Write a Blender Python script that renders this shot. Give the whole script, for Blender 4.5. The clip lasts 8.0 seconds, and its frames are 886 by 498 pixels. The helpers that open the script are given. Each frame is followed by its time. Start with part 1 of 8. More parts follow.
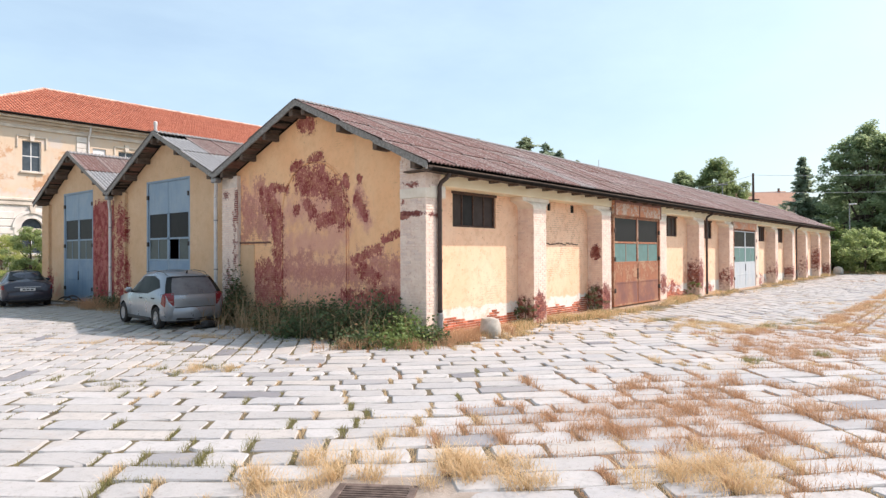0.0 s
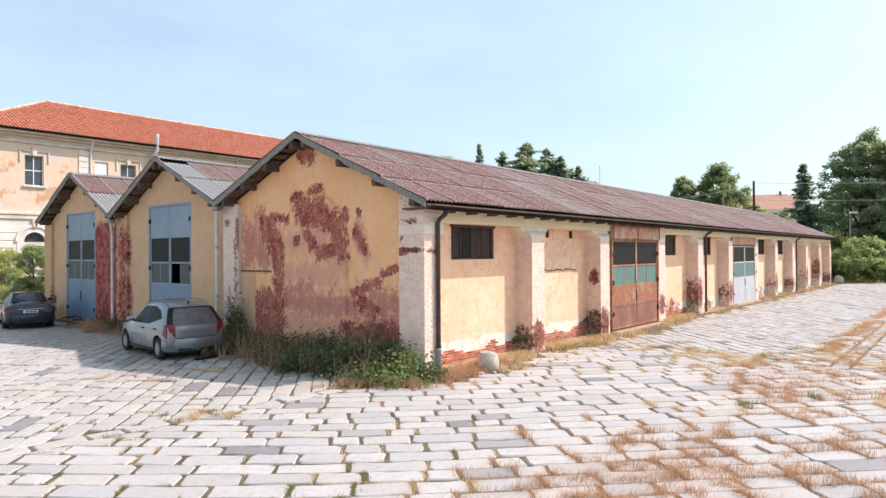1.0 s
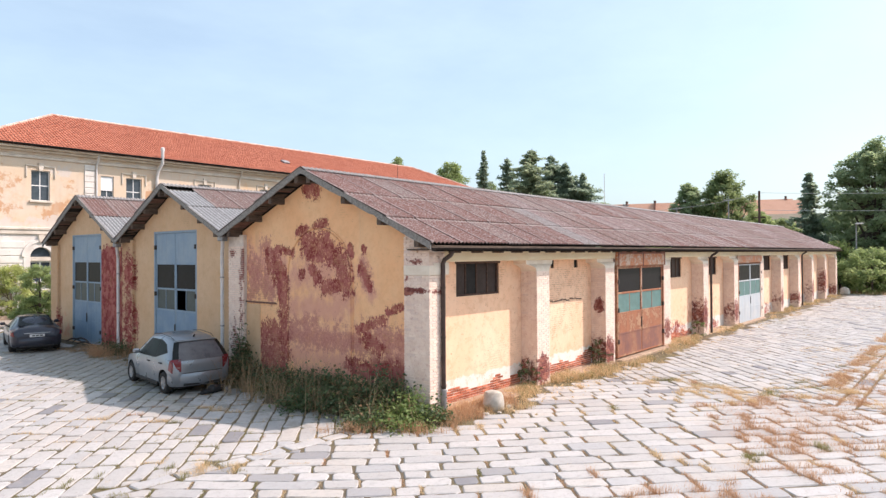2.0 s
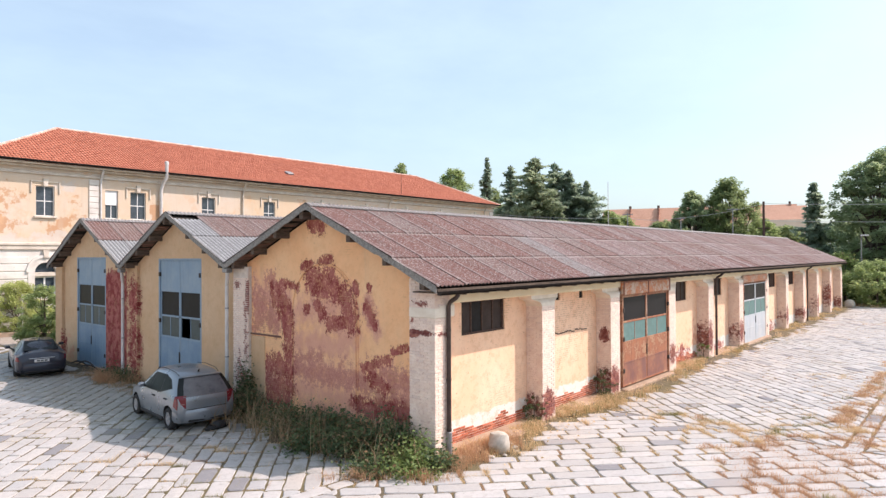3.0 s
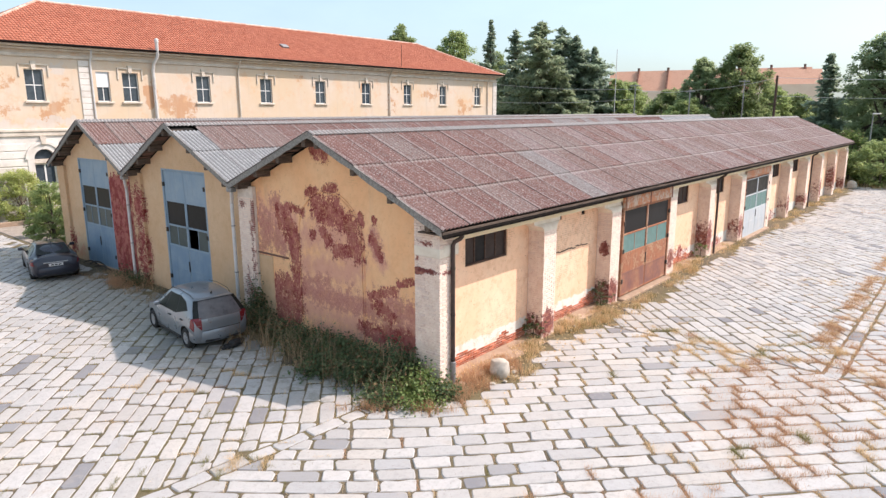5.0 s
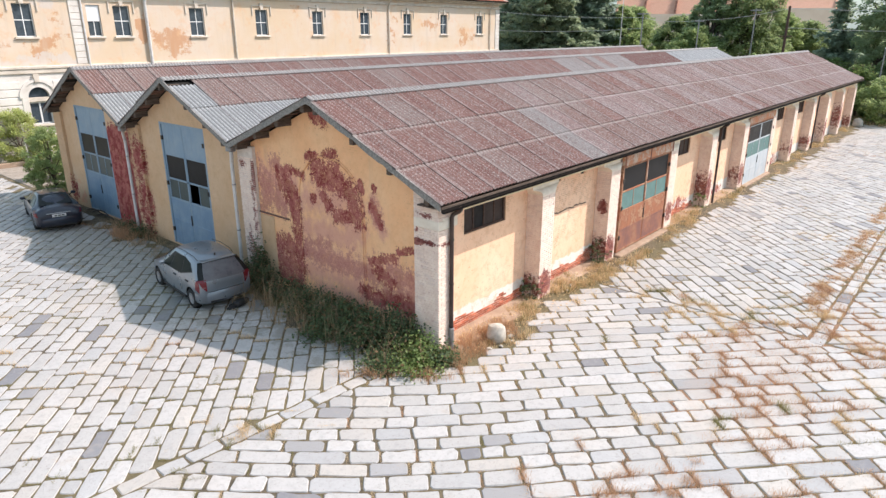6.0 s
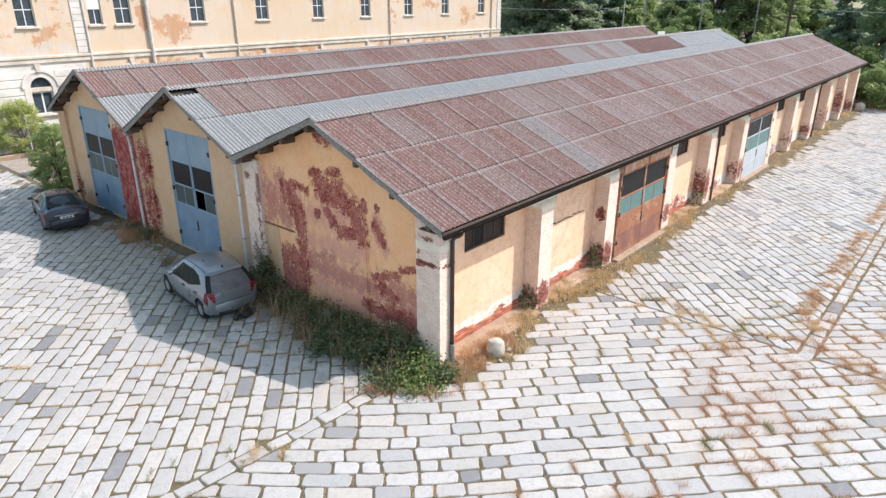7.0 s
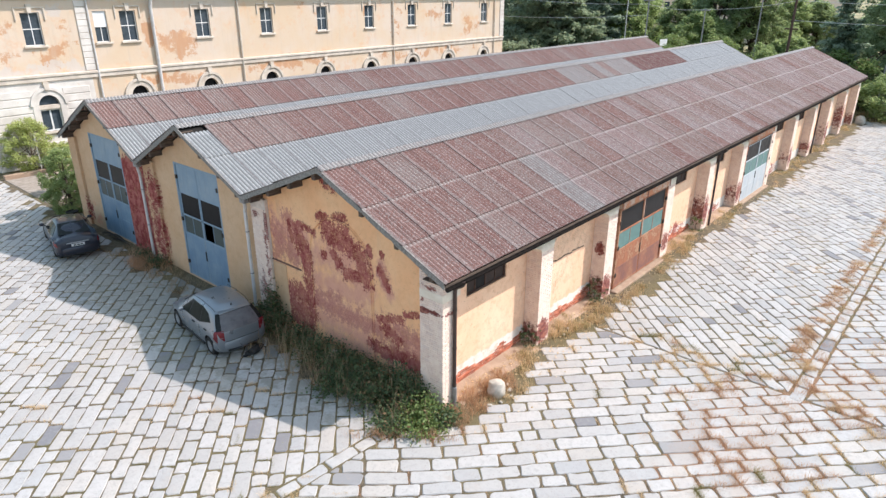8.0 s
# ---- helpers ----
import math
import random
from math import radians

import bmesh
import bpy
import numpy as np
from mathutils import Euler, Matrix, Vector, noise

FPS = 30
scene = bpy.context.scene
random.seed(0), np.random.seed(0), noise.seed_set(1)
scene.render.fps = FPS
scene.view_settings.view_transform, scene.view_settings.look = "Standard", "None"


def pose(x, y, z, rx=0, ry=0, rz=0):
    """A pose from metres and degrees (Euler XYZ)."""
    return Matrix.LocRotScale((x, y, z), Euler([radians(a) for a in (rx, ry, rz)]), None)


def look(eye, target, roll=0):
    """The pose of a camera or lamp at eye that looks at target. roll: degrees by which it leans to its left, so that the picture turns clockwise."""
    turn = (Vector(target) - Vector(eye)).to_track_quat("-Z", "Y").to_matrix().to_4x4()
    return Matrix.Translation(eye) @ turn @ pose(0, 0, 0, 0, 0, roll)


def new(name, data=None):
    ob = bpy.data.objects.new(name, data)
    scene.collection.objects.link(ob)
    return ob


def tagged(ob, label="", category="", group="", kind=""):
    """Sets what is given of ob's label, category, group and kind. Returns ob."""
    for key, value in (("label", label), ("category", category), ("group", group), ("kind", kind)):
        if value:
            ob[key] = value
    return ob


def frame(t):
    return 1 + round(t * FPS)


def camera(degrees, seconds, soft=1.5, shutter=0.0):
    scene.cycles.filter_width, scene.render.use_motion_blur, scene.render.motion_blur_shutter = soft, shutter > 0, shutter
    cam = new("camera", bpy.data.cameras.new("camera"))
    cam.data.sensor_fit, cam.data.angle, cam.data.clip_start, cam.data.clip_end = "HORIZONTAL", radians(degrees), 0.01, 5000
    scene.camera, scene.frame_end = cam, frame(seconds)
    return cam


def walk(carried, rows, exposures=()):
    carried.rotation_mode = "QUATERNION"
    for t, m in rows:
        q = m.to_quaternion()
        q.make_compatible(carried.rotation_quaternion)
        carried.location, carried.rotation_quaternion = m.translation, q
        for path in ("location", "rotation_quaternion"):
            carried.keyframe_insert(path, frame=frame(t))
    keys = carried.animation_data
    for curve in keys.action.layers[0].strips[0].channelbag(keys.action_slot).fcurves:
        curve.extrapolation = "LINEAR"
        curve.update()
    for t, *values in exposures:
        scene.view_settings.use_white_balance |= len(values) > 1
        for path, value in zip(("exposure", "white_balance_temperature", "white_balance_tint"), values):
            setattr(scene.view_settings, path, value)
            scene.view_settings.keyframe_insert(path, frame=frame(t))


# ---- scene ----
cam = camera(69.3, 8.0, 1.4)
PATH = [
    (0, (-11.515, -9.918, 2.088), (-9.973, -8.645, 2.103), -0.3),
    (0.5, (-11.542, -10.009, 2.501), (-10.001, -8.734, 2.516), -0.3),
    (1, (-11.578, -10.089, 2.958), (-10.039, -8.811, 2.973), -0.4),
    (1.5, (-11.591, -10.097, 3.426), (-10.056, -8.814, 3.442), -0.4),
    (3, (-11.611, -10.014, 4.923), (-10.087, -8.72, 4.943), -0.3),
    (3.5, (-11.596, -9.99, 5.398), (-10.073, -8.693, 5.419), -0.3),
    (4, (-11.602, -10.005, 5.938), (-10.082, -8.707, 5.869), -0.3),
    (4.5, (-11.61, -9.948, 6.389), (-10.102, -8.659, 6.136), -0.2),
    (5, (-11.621, -9.918, 6.918), (-10.134, -8.649, 6.5), -0.2),
    (5.2, (-11.645, -9.907, 7.133), (-10.168, -8.647, 6.651), -0.1),
    (6.5, (-11.516, -9.929, 8.845), (-10.093, -8.709, 8.147), -0.0),
    (7, (-11.568, -9.935, 9.584), (-10.157, -8.723, 8.848), -0.0),
    (7.5, (-11.595, -9.903, 10.333), (-10.192, -8.695, 9.576), 0.0),
    (8, (-11.584, -9.918, 11.131), (-10.182, -8.705, 10.381), 0.1),
]
walk(cam, [(t, look(eye, target, roll)) for t, eye, target, roll in PATH], [(0, 0.72, 6290, 14.5), (3, 0.745, 6310, 17.5), (5, 0.745, 6270, 15), (6.5, 0.73, 6000, 10.5), (8, 0.72, 5900, 10)])

# ---- world and sun ----
SUN = Vector((0.66, -0.60, 1.02)).normalized()
world = bpy.data.worlds.new("sky")
scene.world = world
world.use_nodes = True
wt = world.node_tree
sky = wt.nodes.new("ShaderNodeTexSky")
sky.sky_type = "NISHITA"
sky.sun_disc = False
sky.sun_elevation = math.asin(SUN.z)
sky.sun_rotation = math.atan2(SUN.x, SUN.y)
sky.air_density, sky.dust_density, sky.ozone_density = 1.0, 3.0, 1.2
wt.nodes["Background"].inputs["Strength"].default_value = 0.128
# thin high haze over the blue
way = wt.nodes.new("ShaderNodeTexCoord").outputs["Generated"]
veil = wt.nodes.new("ShaderNodeTexNoise")
stretched = wt.nodes.new("ShaderNodeMapping")
stretched.inputs["Scale"].default_value = (1.0, 1.6, 4.0)
wt.links.new(way, stretched.inputs["Vector"])
wt.links.new(stretched.outputs["Vector"], veil.inputs["Vector"])
veil.inputs["Scale"].default_value, veil.inputs["Detail"].default_value, veil.inputs["Roughness"].default_value = 2.2, 6.0, 0.6
thin = wt.nodes.new("ShaderNodeMapRange")
thin.inputs[1].default_value, thin.inputs[2].default_value, thin.inputs[3].default_value, thin.inputs[4].default_value = 0.3, 0.8, 0.26, 0.46
wt.links.new(veil.outputs["Fac"], thin.inputs["Value"])
hazy = wt.nodes.new("ShaderNodeMix")
hazy.data_type = "RGBA"
hazy.inputs[7].default_value = (5.4, 6.2, 6.4, 1)
wt.links.new(thin.outputs["Result"], hazy.inputs[0])
wt.links.new(sky.outputs["Color"], hazy.inputs[6])
cooler = wt.nodes.new("ShaderNodeMix")
cooler.data_type, cooler.blend_type = "RGBA", "MULTIPLY"
cooler.inputs[0].default_value = 1.0
cooler.inputs[7].default_value = (0.935, 1.0, 0.975, 1)
wt.links.new(hazy.outputs[2], cooler.inputs[6])
wt.links.new(cooler.outputs[2], wt.nodes["Background"].inputs["Color"])
lamp = bpy.data.lights.new("sun", "SUN")
lamp.energy, lamp.angle, lamp.color = 3.25, radians(0.6), (1.0, 0.852, 0.748)
sun = new("sun", lamp)
sun.matrix_world = look(tuple(SUN * 60), (0, 0, 0))

G = 0.025  # level of the paving


# ---- building helpers ----
class Geo:
    """Vertices and faces of one mesh."""

    def __init__(self):
        self.v, self.f = [], []

    def add(self, vs, fs):
        n = len(self.v)
        self.v += [tuple(p) for p in vs]
        self.f += [tuple(n + i for i in f) for f in fs]
        return self

    def box(self, x0, y0, z0, x1, y1, z1, m=None):
        vs = [(x0, y0, z0), (x1, y0, z0), (x1, y1, z0), (x0, y1, z0), (x0, y0, z1), (x1, y0, z1), (x1, y1, z1), (x0, y1, z1)]
        if m is not None:
            vs = [m @ Vector(p) for p in vs]
        return self.add(vs, [(0, 3, 2, 1), (4, 5, 6, 7), (0, 1, 5, 4), (1, 2, 6, 5), (2, 3, 7, 6), (3, 0, 4, 7)])

    def cbox(self, x0, y0, z0, x1, y1, z1, c=0.01, m=None):
        """A box with chamfered edges."""
        cx, cy, cz = (x0 + x1) / 2, (y0 + y1) / 2, (z0 + z1) / 2
        hx, hy, hz = (x1 - x0) / 2, (y1 - y0) / 2, (z1 - z0) / 2
        c = min(c, hx * 0.8, hy * 0.8, hz * 0.8)
        vs, idx = [], {}
        for sx in (-1, 1):
            for sy in (-1, 1):
                for sz in (-1, 1):
                    for a in range(3):
                        d = [hx - c, hy - c, hz - c]
                        d[a] += c
                        idx[sx, sy, sz, a] = len(vs)
                        vs.append((cx + sx * d[0], cy + sy * d[1], cz + sz * d[2]))
        fs = []
        for a in range(3):
            b, e = (a + 1) % 3, (a + 2) % 3
            for s in (-1, 1):
                loop = []
                for sb, se in ((-1, -1), (1, -1), (1, 1), (-1, 1)):
                    k = [0, 0, 0]
                    k[a], k[b], k[e] = s, sb, se
                    loop.append(idx[k[0], k[1], k[2], a])
                fs.append(tuple(loop if s > 0 else loop[::-1]))
            for sb in (-1, 1):
                for se in (-1, 1):
                    loop = []
                    for s, q in ((-1, b), (1, b), (1, e), (-1, e)):
                        k = [0, 0, 0]
                        k[a], k[b], k[e] = s, sb, se
                        loop.append(idx[k[0], k[1], k[2], q])
                    fs.append(tuple(loop if sb * se > 0 else loop[::-1]))
        for sx in (-1, 1):
            for sy in (-1, 1):
                for sz in (-1, 1):
                    loop = [idx[sx, sy, sz, a] for a in range(3)]
                    fs.append(tuple(loop if sx * sy * sz > 0 else loop[::-1]))
        if m is not None:
            vs = [m @ Vector(p) for p in vs]
        return self.add(vs, fs)

    def prism(self, poly, axis, a, b):
        """A polygon of (u, v) pushed along an axis from a to b; u, v are the two other axes in order."""
        def at(p, w):
            q = list(p)
            q.insert("xyz".index(axis), w)
            return tuple(q)
        n = len(poly)
        vs = [at(p, a) for p in poly] + [at(p, b) for p in poly]
        fs = [tuple(range(n)), tuple(range(2 * n - 1, n - 1, -1))]
        fs += [(i, i + n, (i + 1) % n + n, (i + 1) % n) for i in range(n)]
        return self.add(vs, fs)

    def tube(self, points, radius, sides=8, ends=True):
        """A round bar along points; radius a number or one for each point."""
        pts = [Vector(p) for p in points]
        n = len(pts)
        rs = [radius] * n if isinstance(radius, (int, float)) else list(radius)
        vs, fs = [], []
        side = None
        for i, p in enumerate(pts):
            d = (pts[min(i + 1, n - 1)] - pts[max(i - 1, 0)]).normalized()
            if side is None:
                side = d.orthogonal().normalized()
            side = (side - d * side.dot(d)).normalized()
            other = d.cross(side)
            for k in range(sides):
                a = 2 * math.pi * k / sides
                vs.append(p + (side * math.cos(a) + other * math.sin(a)) * rs[i])
        for i in range(n - 1):
            for k in range(sides):
                q = (k + 1) % sides
                fs.append((i * sides + k, i * sides + q, (i + 1) * sides + q, (i + 1) * sides + k))
        if ends:
            fs += [tuple(range(sides - 1, -1, -1)), tuple(range((n - 1) * sides, n * sides))]
        return self.add(vs, fs)

    def lathe(self, profile, centre=(0, 0, 0), axis="z", sides=20, ends=True):
        """A profile of (radius, height) turned round an axis."""
        vs, fs = [], []
        for r, h in profile:
            for k in range(sides):
                a = 2 * math.pi * k / sides
                p = (r * math.cos(a), r * math.sin(a), h)
                p = {"z": p, "x": (p[2], p[0], p[1]), "y": (p[1], p[2], p[0])}[axis]
                vs.append(tuple(c + q for c, q in zip(centre, p)))
        for i in range(len(profile) - 1):
            for k in range(sides):
                q = (k + 1) % sides
                fs.append((i * sides + k, i * sides + q, (i + 1) * sides + q, (i + 1) * sides + k))
        if ends:
            fs += [tuple(range(sides - 1, -1, -1)), tuple(range((len(profile) - 1) * sides, len(profile) * sides))]
        return self.add(vs, fs)


BASE = {}


def mesh_of(name, geo, material, smooth=False):
    me = bpy.data.meshes.new(name)
    me.from_pydata(geo.v, [], geo.f)
    if material:
        me.materials.append(material)
    if smooth:
        me.polygons.foreach_set("use_smooth", [True] * len(me.polygons))
        if hasattr(me, "set_sharp_from_angle"):
            me.set_sharp_from_angle(angle=radians(40))
    return me


def thing(name, at, label, category, group="", kind=""):
    """An empty at the foot of a thing, the parent of its parts."""
    ob = new(name)
    ob.location = at
    BASE[ob.name] = Vector(at)
    return tagged(ob, label, category, group, kind)


def part(name, geo, material, parent, label="", smooth=False):
    """One mesh under a thing or under a part; the geometry is in world places, or in the thing's own when that is marked local."""
    base = BASE[parent.name]
    if base.length:
        geo.v = [(x - base.x, y - base.y, z - base.z) for x, y, z in geo.v]
    ob = new(name, mesh_of(name, geo, material, smooth))
    ob.parent = parent
    BASE[ob.name] = base
    return tagged(ob, label)


def whole(name, geo, material, label, category="", group="", kind="", smooth=False):
    """A thing, or a piece of the setting, that is one mesh."""
    ob = new(name, mesh_of(name, geo, material, smooth))
    BASE[ob.name] = Vector()
    return tagged(ob, label, category, group, kind)


def piece(name, mesh, m, parent):
    """One of many alike pieces on a shared mesh, at the world pose m."""
    ob = new(name, mesh)
    ob.parent = parent
    ob.matrix_basis = Matrix.Translation(-BASE[parent.name]) @ m
    return ob

# ---- materials ----
def put(nt, socket, value):
    if isinstance(value, bpy.types.NodeSocket):
        nt.links.new(value, socket)
    elif isinstance(value, (tuple, list)) and len(value) == 3 and socket.type == "RGBA":
        socket.default_value = (*value, 1)
    else:
        socket.default_value = value


def noise_of(nt, vec, scale, detail=4.0, rough=0.55, stretch=None):
    n = nt.nodes.new("ShaderNodeTexNoise")
    if stretch:
        mp = nt.nodes.new("ShaderNodeMapping")
        mp.inputs["Scale"].default_value = stretch
        nt.links.new(vec, mp.inputs["Vector"])
        vec = mp.outputs["Vector"]
    nt.links.new(vec, n.inputs["Vector"])
    n.inputs["Scale"].default_value = scale
    n.inputs["Detail"].default_value = detail
    n.inputs["Roughness"].default_value = rough
    return n.outputs["Fac"]


def ramp(nt, fac, lo, hi, a=0.0, b=1.0):
    n = nt.nodes.new("ShaderNodeMapRange")
    n.interpolation_type = "SMOOTHSTEP"
    put(nt, n.inputs["Value"], fac)
    for i, v in ((1, lo), (2, hi), (3, a), (4, b)):
        put(nt, n.inputs[i], v)
    return n.outputs["Result"]


def calc(nt, op, a, b=0.0, clamp=False):
    n = nt.nodes.new("ShaderNodeMath")
    n.operation, n.use_clamp = op, clamp
    put(nt, n.inputs[0], a)
    put(nt, n.inputs[1], b)
    return n.outputs[0]


def blend(nt, fac, a, b, how="MIX"):
    n = nt.nodes.new("ShaderNodeMix")
    n.data_type, n.blend_type = "RGBA", how
    put(nt, n.inputs[0], fac)
    put(nt, n.inputs[6], a)
    put(nt, n.inputs[7], b)
    return n.outputs[2]


def relief(nt, height, strength, distance):
    n = nt.nodes.new("ShaderNodeBump")
    n.inputs["Strength"].default_value = strength
    n.inputs["Distance"].default_value = distance
    nt.links.new(height, n.inputs["Height"])
    return n.outputs["Normal"]


def place(nt):
    return nt.nodes.new("ShaderNodeNewGeometry").outputs["Position"]


def axes(nt, vec):
    n = nt.nodes.new("ShaderNodeSeparateXYZ")
    nt.links.new(vec, n.inputs[0])
    return n.outputs[0], n.outputs[1], n.outputs[2]


def chance(nt):
    """A random number for each object and for each island of a joined mesh."""
    a = nt.nodes.new("ShaderNodeObjectInfo").outputs["Random"]
    b = nt.nodes.new("ShaderNodeNewGeometry").outputs["Random Per Island"]
    return calc(nt, "FRACT", calc(nt, "ADD", a, b))


def spots(nt, u, v, rows, edge, jag, amp=4.6):
    """Worn patches (u, v, half width, half height, strength, squareness), torn by a noise. Gives 0 to 1."""
    total = None
    for cu, cv, ru, rv, *extra in rows:
        strong = extra[0] if extra else 0.62
        power = extra[1] if len(extra) > 1 else 2.0
        a = calc(nt, "POWER", calc(nt, "ABSOLUTE", calc(nt, "DIVIDE", calc(nt, "SUBTRACT", u, cu), ru)), power)
        b = calc(nt, "POWER", calc(nt, "ABSOLUTE", calc(nt, "DIVIDE", calc(nt, "SUBTRACT", v, cv), rv)), power)
        d = calc(nt, "MULTIPLY", calc(nt, "SUBTRACT", 1.0, calc(nt, "ADD", a, b), True), strong)
        total = d if total is None else calc(nt, "MAXIMUM", total, d)
    k = calc(nt, "ADD", total, calc(nt, "MULTIPLY", calc(nt, "SUBTRACT", jag, 0.5), amp))
    k = calc(nt, "MULTIPLY", k, ramp(nt, total, 0.0, 0.08))
    return ramp(nt, k, 0.36, 0.36 + edge)


def strokes(nt, u, v, rows, jag, amp, edge):
    """Torn patches drawn as thick strokes (u, v, u, v, half width), their rims broken by a noise. Gives 0 to 1."""
    def vec(op, a, b):
        n = nt.nodes.new("ShaderNodeVectorMath")
        n.operation = op
        put(nt, n.inputs[0], a)
        put(nt, n.inputs[1], b)
        return n
    cmb = nt.nodes.new("ShaderNodeCombineXYZ")
    nt.links.new(u, cmb.inputs[0])
    nt.links.new(v, cmb.inputs[1])
    total = None
    for a, b, c, d, r in rows:
        run = (c - a, d - b, 0.0)
        size = max(1e-6, run[0] ** 2 + run[1] ** 2)
        here = cmb.outputs[0]
        if total is not None:
            # one stroke after the other
            n = vec("MULTIPLY_ADD", total, (1e-7, 1e-7, 0.0))
            nt.links.new(here, n.inputs[2])
            here = n.outputs[0]
        off = vec("SUBTRACT", here, (a, b, 0.0)).outputs[0]
        t = calc(nt, "MULTIPLY", vec("DOT_PRODUCT", off, tuple(q / size for q in run)).outputs["Value"], 1.0, True)
        way = nt.nodes.new("ShaderNodeVectorMath")
        way.operation = "SCALE"
        way.inputs[0].default_value = run
        nt.links.new(t, way.inputs["Scale"])
        gone = nt.nodes.new("ShaderNodeVectorMath")
        gone.operation = "LENGTH"
        nt.links.new(vec("SUBTRACT", off, way.outputs[0]).outputs[0], gone.inputs[0])
        f = calc(nt, "SUBTRACT", 1.0, calc(nt, "MULTIPLY", gone.outputs["Value"], 1 / r))
        total = f if total is None else calc(nt, "MAXIMUM", total, f)
    return ramp(nt, calc(nt, "ADD", total, calc(nt, "MULTIPLY", calc(nt, "SUBTRACT", jag, 0.5), amp)), 0.0, edge)


def material(name, rough=0.7, metal=0.0):
    m = bpy.data.materials.new(name)
    m.use_nodes = True
    nt = m.node_tree
    s = nt.nodes["Principled BSDF"]
    s.inputs["Roughness"].default_value = rough
    s.inputs["Metallic"].default_value = metal
    s.inputs["Specular IOR Level"].default_value = 0.35
    return m, nt, s


def mottled(name, low, high, scale=3.0, rough=0.75, metal=0.0, fine=40.0, bump=0.3, depth=0.01, vary=0.0, speck=None):
    """A surface between two colours at two scales, with a fine grain."""
    m, nt, s = material(name, rough, metal)
    p = place(nt)
    a = noise_of(nt, p, scale, 5)
    b = noise_of(nt, p, fine, 3)
    f = calc(nt, "ADD", ramp(nt, a, 0.3, 0.7, 0, 0.75), calc(nt, "MULTIPLY", b, 0.35), True)
    col = blend(nt, f, low, high)
    if vary:
        k = ramp(nt, chance(nt), 0, 1, 1 - vary, 1 + vary)
        col = blend(nt, 1.0, col, nt_grey(nt, k), "MULTIPLY")
    if speck:
        col = blend(nt, ramp(nt, noise_of(nt, p, scale * 4, 6, 0.7), 0.62, 0.7), col, speck)
    put(nt, s.inputs["Base Color"], col)
    put(nt, s.inputs["Normal"], relief(nt, calc(nt, "ADD", b, a), bump, depth))
    return m


def nt_grey(nt, value):
    n = nt.nodes.new("ShaderNodeCombineColor")
    for i in range(3):
        nt.links.new(value, n.inputs[i])
    return n.outputs[0]


RED_COAT, DEEP_RED = (0.385, 0.122, 0.105), (0.225, 0.038, 0.037)


